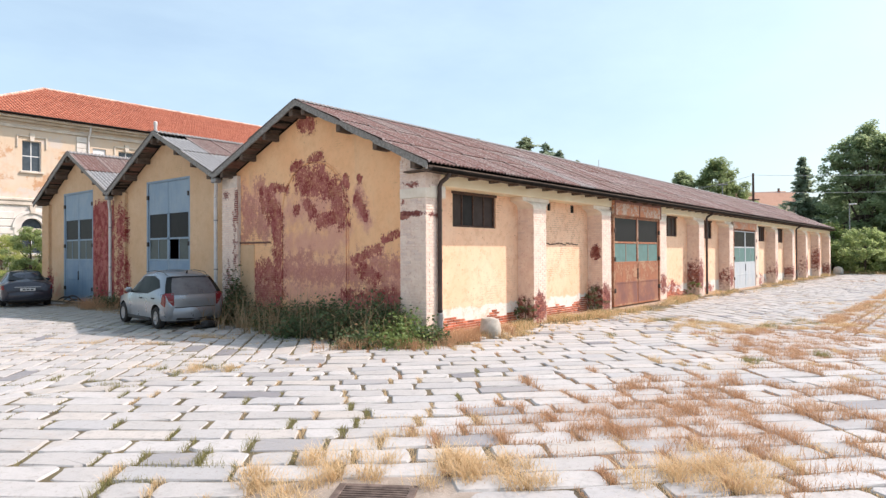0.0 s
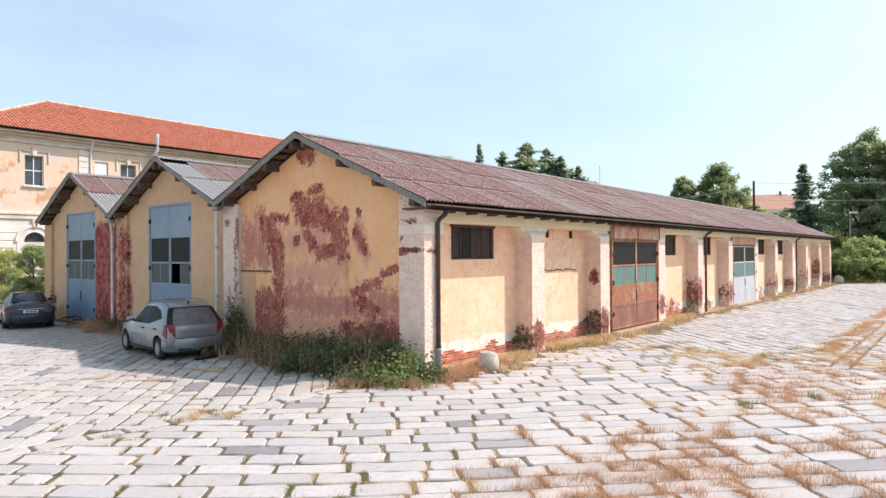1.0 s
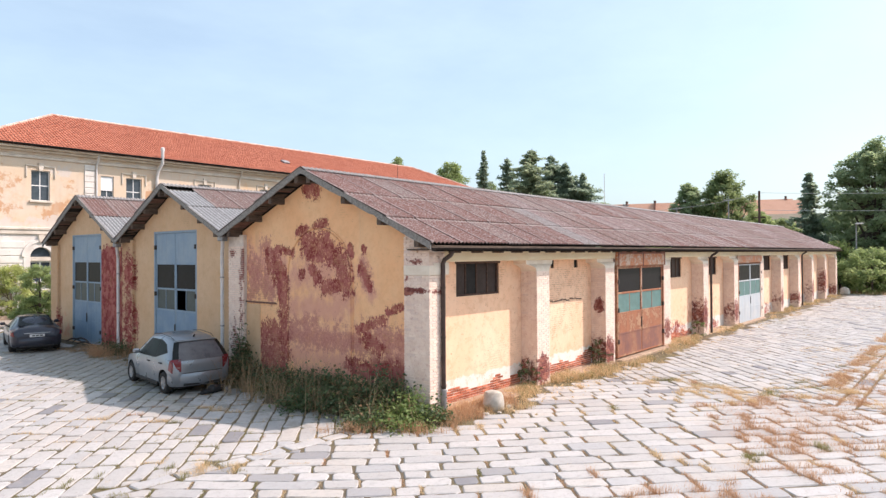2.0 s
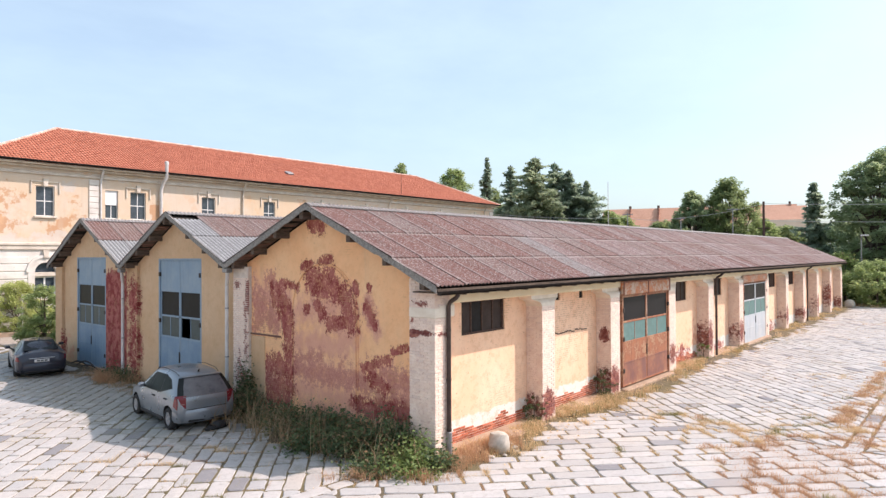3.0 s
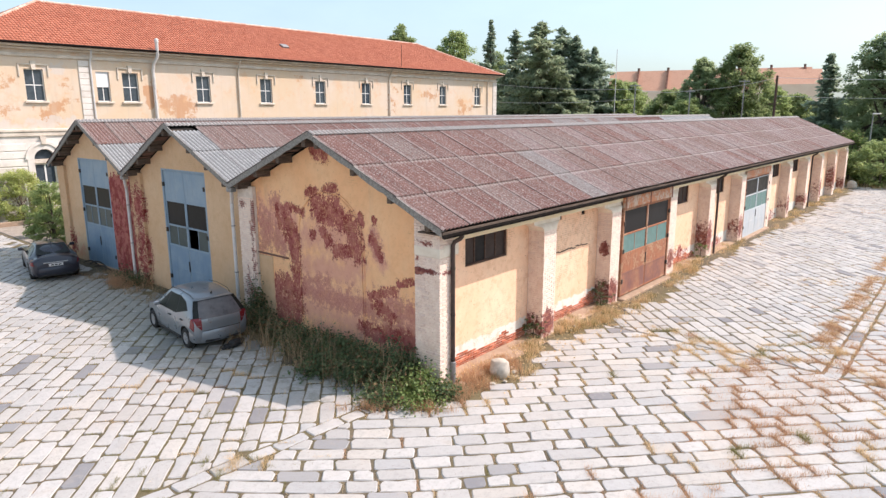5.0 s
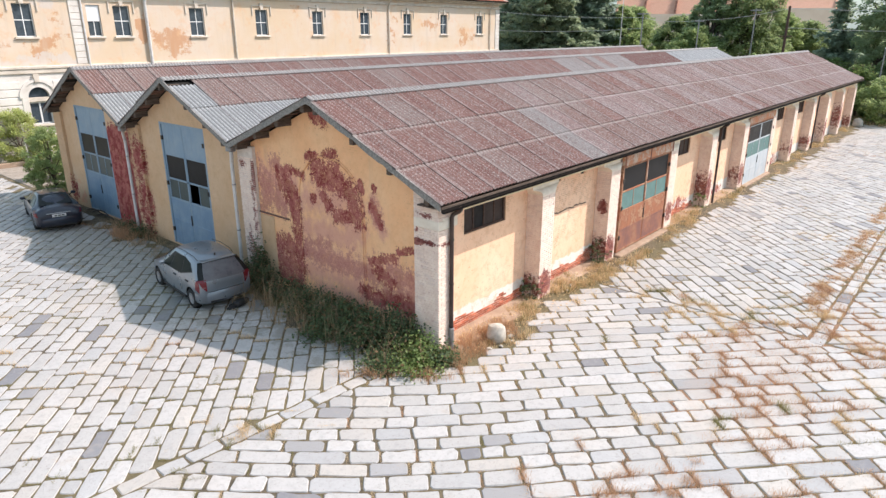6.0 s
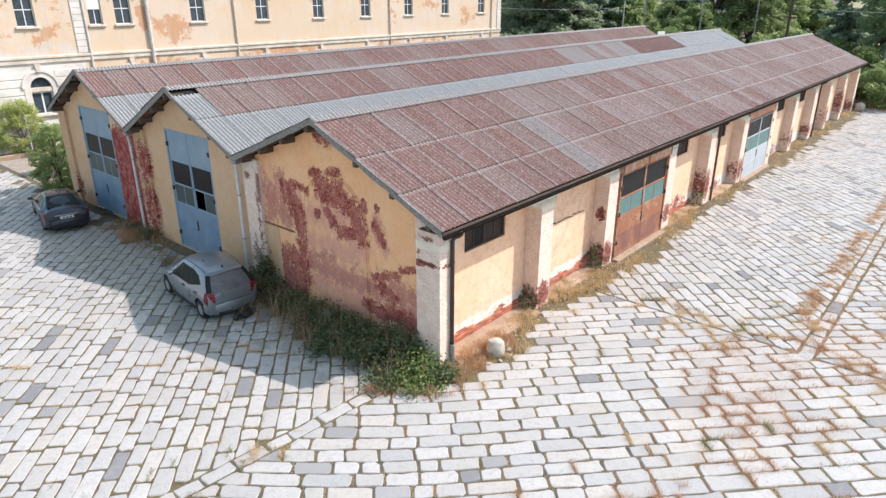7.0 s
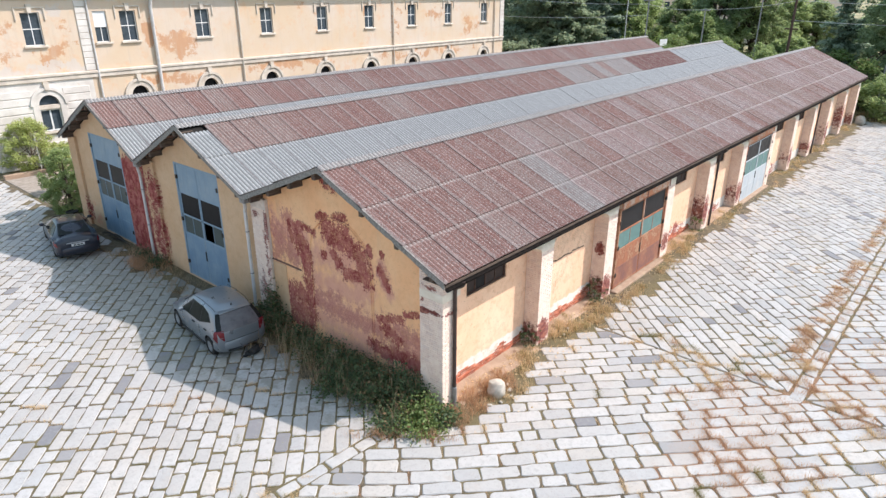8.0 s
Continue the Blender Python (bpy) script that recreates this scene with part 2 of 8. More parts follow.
def plaster(name, base, second, flat, patches=(), pale=(), foot=None, bricks=(), torn_off=None, tidy=1.0):
    """Old limewashed plaster on a wall; flat: the wall's level axis ('x' or 'y'); patches lose the yellow coat and show red,
    pale ones are washed out; foot: height of a white plinth coat; torn_off: strokes of deep red, thin red and pink wash."""
    m, nt, s = material(name, 0.9)
    p = place(nt)
    x, y, z = axes(nt, p)
    u = {"x": x, "y": y}[flat]
    big, mid, fine = noise_of(nt, p, 0.7, 5), noise_of(nt, p, 5.0, 6, 0.65), noise_of(nt, p, 70, 3)
    col = blend(nt, ramp(nt, big, 0.3, 0.7), base, second)
    col = blend(nt, ramp(nt, mid, 0.35, 0.8, 0, 0.3), col, tuple(c * 0.75 for c in base))
    streak = noise_of(nt, p, 1.0, 4, 0.6, (3.5, 3.5, 0.35))
    col = blend(nt, ramp(nt, streak, 0.55, 0.8, 0, 0.22), col, (0.42, 0.36, 0.27))
    height = calc(nt, "MULTIPLY", fine, 0.15)
    if foot:
        edge = calc(nt, "ADD", z, calc(nt, "MULTIPLY", calc(nt, "SUBTRACT", noise_of(nt, p, 2.5, 5), 0.5), 0.5))
        col = blend(nt, ramp(nt, edge, foot, foot + 0.05, 1, 0), col, blend(nt, mid, (0.72, 0.67, 0.60), (0.80, 0.77, 0.72)))
    if pale:
        jag = noise_of(nt, p, 1.9, 9, 0.74)
        col = blend(nt, calc(nt, "MULTIPLY", spots(nt, u, z, pale, 0.7, jag), 0.85), col, blend(nt, mid, (0.56, 0.22, 0.145), (0.74, 0.37, 0.235)))
    if patches:
        jag = calc(nt, "ADD", calc(nt, "MULTIPLY", noise_of(nt, p, 2.4, 9, 0.76, (1.0, 1.0, 0.8)), 0.5), calc(nt, "MULTIPLY", noise_of(nt, p, 13.0, 6, 0.82, (1.0, 0.6, 2.2)), 0.5))
        snap = nt.nodes.new("ShaderNodeVectorMath")
        snap.operation = "SNAP"
        nt.links.new(p, snap.inputs[0])
        snap.inputs[1].default_value = (0.125, 0.125, 0.068)
        grain = noise_of(nt, snap.outputs[0], 9.0, 2, 0.5)
        jag = calc(nt, "ADD", calc(nt, "MULTIPLY", jag, 0.8), calc(nt, "MULTIPLY", grain, 0.2))
        k = spots(nt, u, z, [(a, b, c * 1.25, d * 1.25, *e) for a, b, c, d, *e in patches], 0.14, calc(nt, "ADD", calc(nt, "MULTIPLY", jag, 1.6), -0.3))
        k2 = ramp(nt, noise_of(nt, p, 3.2, 8, 0.7), 0.43, 0.56)
        red = blend(nt, k2, RED_COAT, DEEP_RED)
        col = blend(nt, k, col, red)
        height = calc(nt, "SUBTRACT", height, calc(nt, "MULTIPLY", k, 0.5))
    if torn_off:
        deep, thin_red, wash = torn_off
        snap = nt.nodes.new("ShaderNodeVectorMath")
        snap.operation = "SNAP"
        nt.links.new(p, snap.inputs[0])
        snap.inputs[1].default_value = (0.125, 0.125, 0.068)
        course = noise_of(nt, snap.outputs[0], 9.0, 2, 0.5)
        rag = noise_of(nt, p, 3.4, 10, 0.72, (1.0, 1.15, 0.75))
        crumb = noise_of(nt, p, 15.0, 6, 0.75, (1.0, 1.3, 0.8))
        jag = calc(nt, "ADD", calc(nt, "MULTIPLY", rag, 0.40), calc(nt, "ADD", calc(nt, "MULTIPLY", crumb, 0.42), calc(nt, "MULTIPLY", course, 0.18)))
        k = strokes(nt, u, z, wash, rag, 3.0, 0.9)
        col = blend(nt, calc(nt, "MULTIPLY", k, 0.9), col, blend(nt, mid, (0.59, 0.275, 0.21), (0.77, 0.42, 0.30)))
        k = strokes(nt, u, z, thin_red, jag, 11.0, 0.35)
        col = blend(nt, calc(nt, "MULTIPLY", k, 0.85), col, blend(nt, ramp(nt, crumb, 0.4, 0.6), (0.41, 0.15, 0.125), (0.56, 0.27, 0.215)))
        k = strokes(nt, u, z, deep, jag, 7.5, 0.28)
        red = blend(nt, ramp(nt, noise_of(nt, p, 2.6, 7, 0.7), 0.42, 0.60), RED_COAT, DEEP_RED)
        col = blend(nt, calc(nt, "MULTIPLY", k, ramp(nt, crumb, 0.36, 0.50, 0.42, 1.0)), col, red)
        height = calc(nt, "SUBTRACT", height, calc(nt, "MULTIPLY", k, 0.5))
    chips = ramp(nt, noise_of(nt, p, 12.0, 8, 0.75), 0.605, 0.64)
    col = blend(nt, calc(nt, "MULTIPLY", chips, 0.75 * tidy), col, (0.40, 0.22, 0.14))
    wear = ramp(nt, noise_of(nt, p, 4.0, 8, 0.75), 0.50, 0.62, 0, 0.5 * tidy)
    col = blend(nt, wear, col, tuple(c * d for c, d in zip(base, (0.80, 0.72, 0.66))))
    seen = ramp(nt, noise_of(nt, p, 0.55, 4), 0.56, 0.7, 0, 0.5)
    if bricks:
        seen = calc(nt, "MAXIMUM", seen, spots(nt, u, z, bricks, 0.5, noise_of(nt, p, 2.0, 5)))
    bk = nt.nodes.new("ShaderNodeTexBrick")
    cmb = nt.nodes.new("ShaderNodeCombineXYZ")
    nt.links.new(u, cmb.inputs[0])
    nt.links.new(z, cmb.inputs[1])
    nt.links.new(cmb.outputs[0], bk.inputs["Vector"])
    for key, v in (("Scale", 1.0), ("Brick Width", 0.25), ("Row Height", 0.068), ("Mortar Size", 0.011), ("Mortar Smooth", 0.8)):
        bk.inputs[key].default_value = v
    line = calc(nt, "MULTIPLY", calc(nt, "MULTIPLY", bk.outputs["Fac"], seen), ramp(nt, mid, 0.4, 0.6))
    col = blend(nt, calc(nt, "MULTIPLY", line, 0.85), col, tuple(c * 0.5 for c in base))
    height = calc(nt, "SUBTRACT", height, calc(nt, "MULTIPLY", line, 0.9))
    put(nt, s.inputs["Base Color"], col)
    put(nt, s.inputs["Normal"], relief(nt, calc(nt, "ADD", height, calc(nt, "MULTIPLY", mid, 0.4)), 0.5, 0.02))
    return m


# worn patches of the blind gable: (y, z, half width, half height)
ARCH_RED = [(4.86, 4.22, 4.15, 4.24, 0.42), (4.15, 4.24, 3.56, 3.84, 0.39), (3.49, 3.85, 3.23, 3.16, 0.36), (4.08, 3.01, 3.23, 3.16, 0.26), (4.8, 3.98, 3.92, 3.97, 0.33),
            (4.66, 3.53, 4.44, 3.27, 0.23), (5.13, 3.45, 5.14, 3.36, 0.17), (5.29, 4.64, 4.95, 4.68, 0.15), (4.51, 4.77, 4.13, 4.84, 0.17)]
RIGHT_RED = [(3.04, 4.12, 2.98, 3.90, 0.13), (2.53, 4.09, 2.53, 4.01, 0.11), (2.65, 3.62, 2.38, 3.26, 0.14), (2.29, 3.12, 2.29, 3.04, 0.11), (2.75, 1.93, 1.82, 2.22, 0.15), (2.48, 1.70, 1.94, 1.48, 0.24),
             (1.61, 2.45, 1.10, 2.60, 0.11), (2.61, 0.85, 1.32, 0.95, 0.30), (3.06, 1.0, 2.61, 0.85, 0.22), (4.92, 5.86, 4.54, 5.78, 0.27)]
LEFT_RED = [(6.55, 3.95, 6.30, 3.05, 0.24), (6.43, 4.11, 5.59, 4.00, 0.16), (6.25, 3.68, 6.01, 2.92, 0.16), (6.61, 3.39, 6.49, 3.04, 0.12), (6.08, 3.3, 6.04, 1.86, 0.32), (7.10, 1.50, 6.12, 1.50, 0.42), (7.0, 0.95, 6.12, 0.95, 0.45), (6.95, 0.55, 6.1, 0.55, 0.4), (6.9, 4.0, 6.75, 3.5, 0.16)]
THIN_RED = [(7.7, 3.7, 7.6, 2.75, 0.42), (2.6, 3.6, 2.3, 3.1, 0.22), (5.56, 1.90, 4.49, 2.06, 0.22), (5.57, 1.58, 3.05, 1.59, 0.37), (3.52, 1.67, 2.48, 1.45, 0.42), (1.93, 1.86, 1.21, 1.69, 0.42), (6.5, 3.8, 6.2, 2.9, 0.45), (7.4, 3.5, 6.8, 2.9, 0.45), (6.95, 4.15, 6.2, 3.3, 0.35), (2.2, 1.0, 1.3, 0.9, 0.75), (2.4, 1.7, 1.7, 1.6, 0.5)]
PINK_WASH = [(7.51, 3.48, 6.64, 2.94, 0.50), (5.60, 1.05, 3.06, 1.02, 0.55), (4.94, 3.55, 3.25, 2.60, 0.65), (6.58, 3.92, 6.02, 3.79, 0.40), (1.93, 1.86, 1.11, 1.41, 0.55), (5.6, 1.6, 3.0, 1.6, 0.7), (5.5, 2.4, 3.4, 2.4, 0.6), (5.0, 0.6, 3.2, 0.6, 0.6), (7.6, 3.8, 6.2, 3.4, 0.8), (5.5, 3.2, 3.3, 3.6, 0.7), (2.6, 3.7, 2.3, 2.9, 0.4), (7.3, 1.2, 6.0, 1.2, 0.7)]
GABLE_BRICK = [(7.1, 3.1, 1.0, 0.8, 1.2, 4.0), (2.5, 3.5, 0.35, 0.6, 0.9), (1.25, 3.9, 0.3, 0.5, 1.0), (8.2, 4.2, 0.5, 0.4, 0.7), (1.9, 1.6, 0.9, 0.8, 0.8), (6.6, 1.1, 0.7, 0.9, 0.9, 4.0), (3.6, 3.5, 0.6, 0.7, 0.5)]
YELLOW, YELLOW_2 = (0.88, 0.50, 0.262), (0.89, 0.56, 0.315)
M_gable = plaster("gable plaster", YELLOW, YELLOW_2, "y", bricks=GABLE_BRICK, torn_off=(ARCH_RED + RIGHT_RED + LEFT_RED, THIN_RED, PINK_WASH), tidy=0.45)
M_gable_2 = plaster("gate gable plaster", (0.61, 0.405, 0.24), (0.65, 0.46, 0.295), "y",
                    [(18.2, 3.0, 0.95, 1.2, 1.7, 4.0), (18.0, 1.2, 1.1, 1.6, 2.0, 4.0), (17.2, 3.3, 0.6, 0.9, 0.9), (16.2, 3.2, 0.5, 1.0, 0.9), (16.2, 1.3, 0.6, 1.3, 0.8), (17.1, 2.5, 0.5, 1.6, 0.8), (23.7, 0.8, 0.25, 0.7)], [(22.9, 0.7, 0.7, 0.9)], tidy=0.5)
M_side = plaster("side plaster", (0.88, 0.565, 0.37), (0.90, 0.635, 0.45), "x", [(17.0, 0.4, 1.5, 0.45), (22.5, 0.3, 1.2, 0.3), (33.0, 0.3, 1.3, 0.4), (43, 0.4, 1.0, 0.4)],
                 [(19, 1.0, 1.0, 1.0), (43, 1.0, 2.5, 1.2), (32, 0.8, 1.6, 0.8)], foot=0.62, bricks=[(7.3, 2.5, 1.9, 1.4, 1.0, 4.0), (2.6, 3.3, 2.2, 0.7, 0.5), (22.3, 1.8, 1.8, 1.5, 0.5)])
M_beam = mottled("painted beam", (0.76, 0.62, 0.40), (0.84, 0.74, 0.54), 1.2, 0.85, bump=0.3)
M_capital = mottled("limewashed capital", (0.70, 0.60, 0.48), (0.82, 0.74, 0.63), 3.0, 0.85, bump=0.3)


def whitewashed(name, rows_x, rows_y, blot=None):
    """Limewashed brick, worn to red in patches given as (x, z, half width, half height) and (y, z, half width, half height)."""
    m, nt, s = material(name, 0.88)
    p = place(nt)
    x, y, z = axes(nt, p)
    mid = noise_of(nt, p, 4.0, 6, 0.65)
    k = chance(nt)
    col = blend(nt, ramp(nt, mid, 0.3, 0.75), (0.87, 0.73, 0.625), (0.75, 0.585, 0.49))
    col = blend(nt, ramp(nt, k, 0.8, 1.0, 0, 0.5), col, (0.66, 0.53, 0.48))
    jag = noise_of(nt, p, 5.5, 10, 0.8)
    w = calc(nt, "MAXIMUM", spots(nt, x, z, rows_x, 0.22, jag, 1.9), spots(nt, y, z, rows_y, 0.12, jag, 2.7))
    if blot:
        off = [calc(nt, "POWER", calc(nt, "MULTIPLY", calc(nt, "SUBTRACT", a, c), 1 / r), 2.0) for a, c, r in zip((x, y, z), *blot)]
        near = calc(nt, "SUBTRACT", 1.0, calc(nt, "ADD", off[0], calc(nt, "ADD", off[1], off[2])))
        near = calc(nt, "ADD", near, calc(nt, "MULTIPLY", calc(nt, "SUBTRACT", jag, 0.5), 6.5))
        w = calc(nt, "MAXIMUM", w, ramp(nt, near, 0.0, 0.2))
    red = blend(nt, ramp(nt, noise_of(nt, p, 6, 6), 0.4, 0.6), (0.31, 0.125, 0.10), (0.17, 0.05, 0.045))
    red = blend(nt, ramp(nt, k, 0.1, 0.3, 0.5, 0), red, (0.42, 0.16, 0.10))
    col = blend(nt, w, col, red)
    flake = ramp(nt, noise_of(nt, p, 9, 8, 0.78), 0.555, 0.63)
    col = blend(nt, calc(nt, "MULTIPLY", flake, 0.5), col, (0.52, 0.29, 0.24))
    put(nt, s.inputs["Base Color"], col)
    put(nt, s.inputs["Normal"], relief(nt, mid, 0.5, 0.012))
    return m


M_white_brick = whitewashed("whitewashed brick",
                            [(5.0, 0.45, 0.6, 0.75, 0.8), (9.45, 0.5, 0.6, 0.8, 0.8), (14.9, 0.8, 0.6, 0.7, 0.7), (19.7, 1.0, 0.6, 1.3, 0.7), (24.7, 0.8, 0.65, 1.0, 0.7),
                             (35, 0.9, 0.6, 1.1, 0.65), (40, 0.7, 0.6, 0.7, 0.65), (45, 1.0, 0.7, 1.4, 0.65), (50.2, 1.5, 0.7, 1.8, 0.65), (55, 0.6, 0.7, 0.8, 0.6)],
                            [(8.05, 3.65, 0.16, 0.8, 0.9), (8.12, 2.3, 0.2, 1.3, 0.5), (8.55, 1.2, 0.35, 1.1, 0.5), (8.15, 3.2, 0.2, 0.5), (8.6, 4.0, 0.3, 0.2), (8.3, 1.0, 0.25, 0.6), (16.2, 2.6, 0.35, 1.2), (16.6, 0.8, 0.3, 0.9), (24.4, 1.2, 0.5, 1.3)], ((9.2, 0.24, 2.12), (0.12, 0.20, 0.30)))
M_corner_brick = whitewashed("whitewashed corner brick", [(0.2, 3.02, 0.4, 0.12, 0.6)], [(0.72, 3.02, 0.28, 0.14, 1.0), (0.35, 3.05, 0.5, 0.11, 0.75), (0.5, 3.75, 0.5, 0.14, 0.5), (0.75, 3.3, 0.2, 0.3, 0.4)])
M_bare_brick = mottled("bare red brick", (0.36, 0.10, 0.055), (0.50, 0.19, 0.11), 5.0, 0.9, fine=60, bump=0.5, vary=0.35)
M_mortar = mottled("lime mortar", (0.62, 0.53, 0.46), (0.78, 0.69, 0.61), 6.0, 0.95, fine=90, bump=0.5)


def paving(name):
    m, nt, s = material(name, 0.78)
    p = place(nt)
    k = chance(nt)
    big, mid, fine = noise_of(nt, p, 0.35, 3), noise_of(nt, p, 7, 6, 0.65), noise_of(nt, p, 90, 3)
    k2 = calc(nt, "FRACT", calc(nt, "MULTIPLY", k, 17.3))
    col = blend(nt, ramp(nt, k, 0.0, 0.85), (0.393, 0.381, 0.368), (0.462, 0.449, 0.436))
    col = blend(nt, ramp(nt, k2, 0.7, 0.95, 0, 0.4), col, (0.47, 0.42, 0.36))
    col = blend(nt, ramp(nt, calc(nt, "FRACT", calc(nt, "MULTIPLY", k, 41.7)), 0.74, 0.95, 0, 0.4), col, (0.30, 0.315, 0.335))
    col = blend(nt, ramp(nt, k, 0.95, 0.96), col, blend(nt, k2, (0.19, 0.19, 0.205), (0.30, 0.295, 0.295)))
    col = blend(nt, ramp(nt, mid, 0.45, 0.75, 0, 0.5), col, (0.29, 0.285, 0.275))
    col = blend(nt, ramp(nt, noise_of(nt, p, 22, 5, 0.75), 0.56, 0.66, 0, 0.6), col, (0.24, 0.205, 0.17))
    col = blend(nt, ramp(nt, noise_of(nt, p, 1.3, 6, 0.7), 0.56, 0.74, 0, 0.4), col, (0.40, 0.33, 0.265))
    col = blend(nt, ramp(nt, big, 0.5, 0.75, 0, 0.14), col, (0.42, 0.32, 0.24))
    x, y, z = axes(nt, p)
    col = blend(nt, calc(nt, "MULTIPLY", spots(nt, x, y, [(3.8, -6.6, 4.2, 2.0, 1.0), (-3.6, -7.0, 2.6, 2.2, 1.0), (9.0, -8.8, 4.0, 2.2, 0.8)], 0.6, noise_of(nt, p, 1.1, 8, 0.72)), 0.22), col, (0.38, 0.285, 0.215))
    # grime before the gables, with some of their shade put into the colour
    grime_shade = spots(nt, x, y, [(-1.4, 13.0, 3.0, 9.0, 1.1, 4.0), (-1.6, 4.0, 1.6, 4.0, 0.9)], 0.5, noise_of(nt, p, 1.7, 8, 0.75))
    col = blend(nt, calc(nt, "MULTIPLY", grime_shade, 0.5), col, (0.20, 0.195, 0.15))
    put(nt, s.inputs["Base Color"], col)
    put(nt, s.inputs["Roughness"], ramp(nt, fine, 0.2, 0.8, 0.6, 0.85))
    put(nt, s.inputs["Normal"], relief(nt, calc(nt, "ADD", mid, calc(nt, "MULTIPLY", fine, 0.3)), 0.55, 0.015))
    return m


M_stone = paving("worn paving slab")


def soil(name):
    m, nt, s = material(name, 0.95)
    p = place(nt)
    a, b, c = noise_of(nt, p, 0.25, 4), noise_of(nt, p, 3.0, 6, 0.7), noise_of(nt, p, 45, 4, 0.7)
    col = blend(nt, ramp(nt, b, 0.35, 0.7), (0.085, 0.072, 0.05), (0.19, 0.15, 0.10))
    col = blend(nt, ramp(nt, a, 0.42, 0.62, 0, 0.7), col, (0.16, 0.135, 0.065))
    col = blend(nt, ramp(nt, c, 0.5, 0.75, 0, 0.5), col, (0.32, 0.24, 0.15))
    x, y, z = axes(nt, p)
    rusty = spots(nt, x, y, [(3.6, -6.6, 4.0, 2.6, 1.0), (-3.4, -7.0, 3.2, 2.6, 1.0), (9.5, -8.6, 4.5, 2.4, 0.9), (16.0, -6.9, 9.0, 0.7, 1.0)], 0.6, noise_of(nt, p, 0.9, 6, 0.7))
    col = blend(nt, calc(nt, "MULTIPLY", rusty, 0.75), col, blend(nt, c, (0.20, 0.105, 0.06), (0.42, 0.25, 0.15)))
    put(nt, s.inputs["Base Color"], col)
    put(nt, s.inputs["Normal"], relief(nt, calc(nt, "ADD", b, c), 0.8, 0.03))
    return m


M_soil = soil("dry soil and moss")
M_sand = mottled("sandy mortar apron", (0.32, 0.22, 0.155), (0.44, 0.33, 0.24), 2.5, 0.95, fine=50, bump=0.6, depth=0.02)
M_bollard = mottled("pale limestone", (0.36, 0.33, 0.28), (0.54, 0.50, 0.44), 6.0, 0.9, fine=40, bump=0.6, depth=0.02)


PITCH, WAVES = 0.1517, 7  # corrugations of one sheet
WIDE = PITCH * WAVES


def sheet(name, rust_low, rust_high, grey, share, lap=1.0, grooves=0.15):
    """Weathered corrugated cement sheet, speckled with rusty lichen; share: how much of it is red."""
    m, nt, s = material(name, 0.92)
    p = place(nt)
    k = chance(nt)
    ox, oy, oz = axes(nt, nt.nodes.new("ShaderNodeTexCoord").outputs["Object"])
    big, mid, fine = noise_of(nt, p, 0.45, 4), noise_of(nt, p, 7, 6, 0.7), noise_of(nt, p, 26, 5, 0.85)
    k2 = calc(nt, "FRACT", calc(nt, "MULTIPLY", k, 13.7))
    red = blend(nt, ramp(nt, calc(nt, "ADD", calc(nt, "ADD", calc(nt, "MULTIPLY", k2, 0.45), 0.12), calc(nt, "MULTIPLY", mid, 0.5)), 0.25, 0.95), rust_low, rust_high)
    amount = calc(nt, "ADD", calc(nt, "ADD", calc(nt, "MULTIPLY", mid, 0.22), calc(nt, "ADD", fine, 0.09)), calc(nt, "MULTIPLY", calc(nt, "SUBTRACT", k, 0.5), 0.04))
    amount = calc(nt, "ADD", amount, calc(nt, "MULTIPLY", calc(nt, "SUBTRACT", big, 0.5), 0.2))
    col = blend(nt, ramp(nt, amount, 0.72 - share, 0.86 - share), grey, red)
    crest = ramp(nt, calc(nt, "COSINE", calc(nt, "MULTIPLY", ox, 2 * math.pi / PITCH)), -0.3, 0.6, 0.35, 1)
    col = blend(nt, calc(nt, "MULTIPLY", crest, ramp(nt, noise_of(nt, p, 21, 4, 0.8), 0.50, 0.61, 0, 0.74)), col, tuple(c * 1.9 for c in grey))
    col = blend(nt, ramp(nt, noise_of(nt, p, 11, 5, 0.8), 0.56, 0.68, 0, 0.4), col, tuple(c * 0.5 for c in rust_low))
    # troughs darkened in the colour: groove dirt plus shade that deepens the waves
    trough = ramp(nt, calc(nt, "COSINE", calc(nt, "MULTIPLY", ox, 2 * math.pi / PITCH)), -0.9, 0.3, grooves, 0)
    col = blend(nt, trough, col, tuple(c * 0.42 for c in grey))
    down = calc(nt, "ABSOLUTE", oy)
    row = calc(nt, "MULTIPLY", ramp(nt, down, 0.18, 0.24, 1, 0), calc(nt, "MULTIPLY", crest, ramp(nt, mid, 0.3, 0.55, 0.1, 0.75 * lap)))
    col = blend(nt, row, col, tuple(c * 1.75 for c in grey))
    seam = calc(nt, "MULTIPLY", ramp(nt, ox, 0.125, 0.145, 1, 0), ramp(nt, mid, 0.35, 0.55, 0.05, 0.42 * lap))
    col = blend(nt, seam, col, tuple(c * 1.8 for c in grey))
    # dark line painted at each side lap for the shadow of the sheet's edge
    joint = calc(nt, "MAXIMUM", ramp(nt, ox, 0.072, 0.085, 0.9 * lap, 0), ramp(nt, ox, WIDE - 0.02, WIDE - 0.012, 0, 0.9 * lap))
    col = blend(nt, joint, col, (0.045, 0.02, 0.018))
    put(nt, s.inputs["Base Color"], col)
    put(nt, s.inputs["Normal"], relief(nt, calc(nt, "ADD", mid, fine), 0.45, 0.012))
    return m


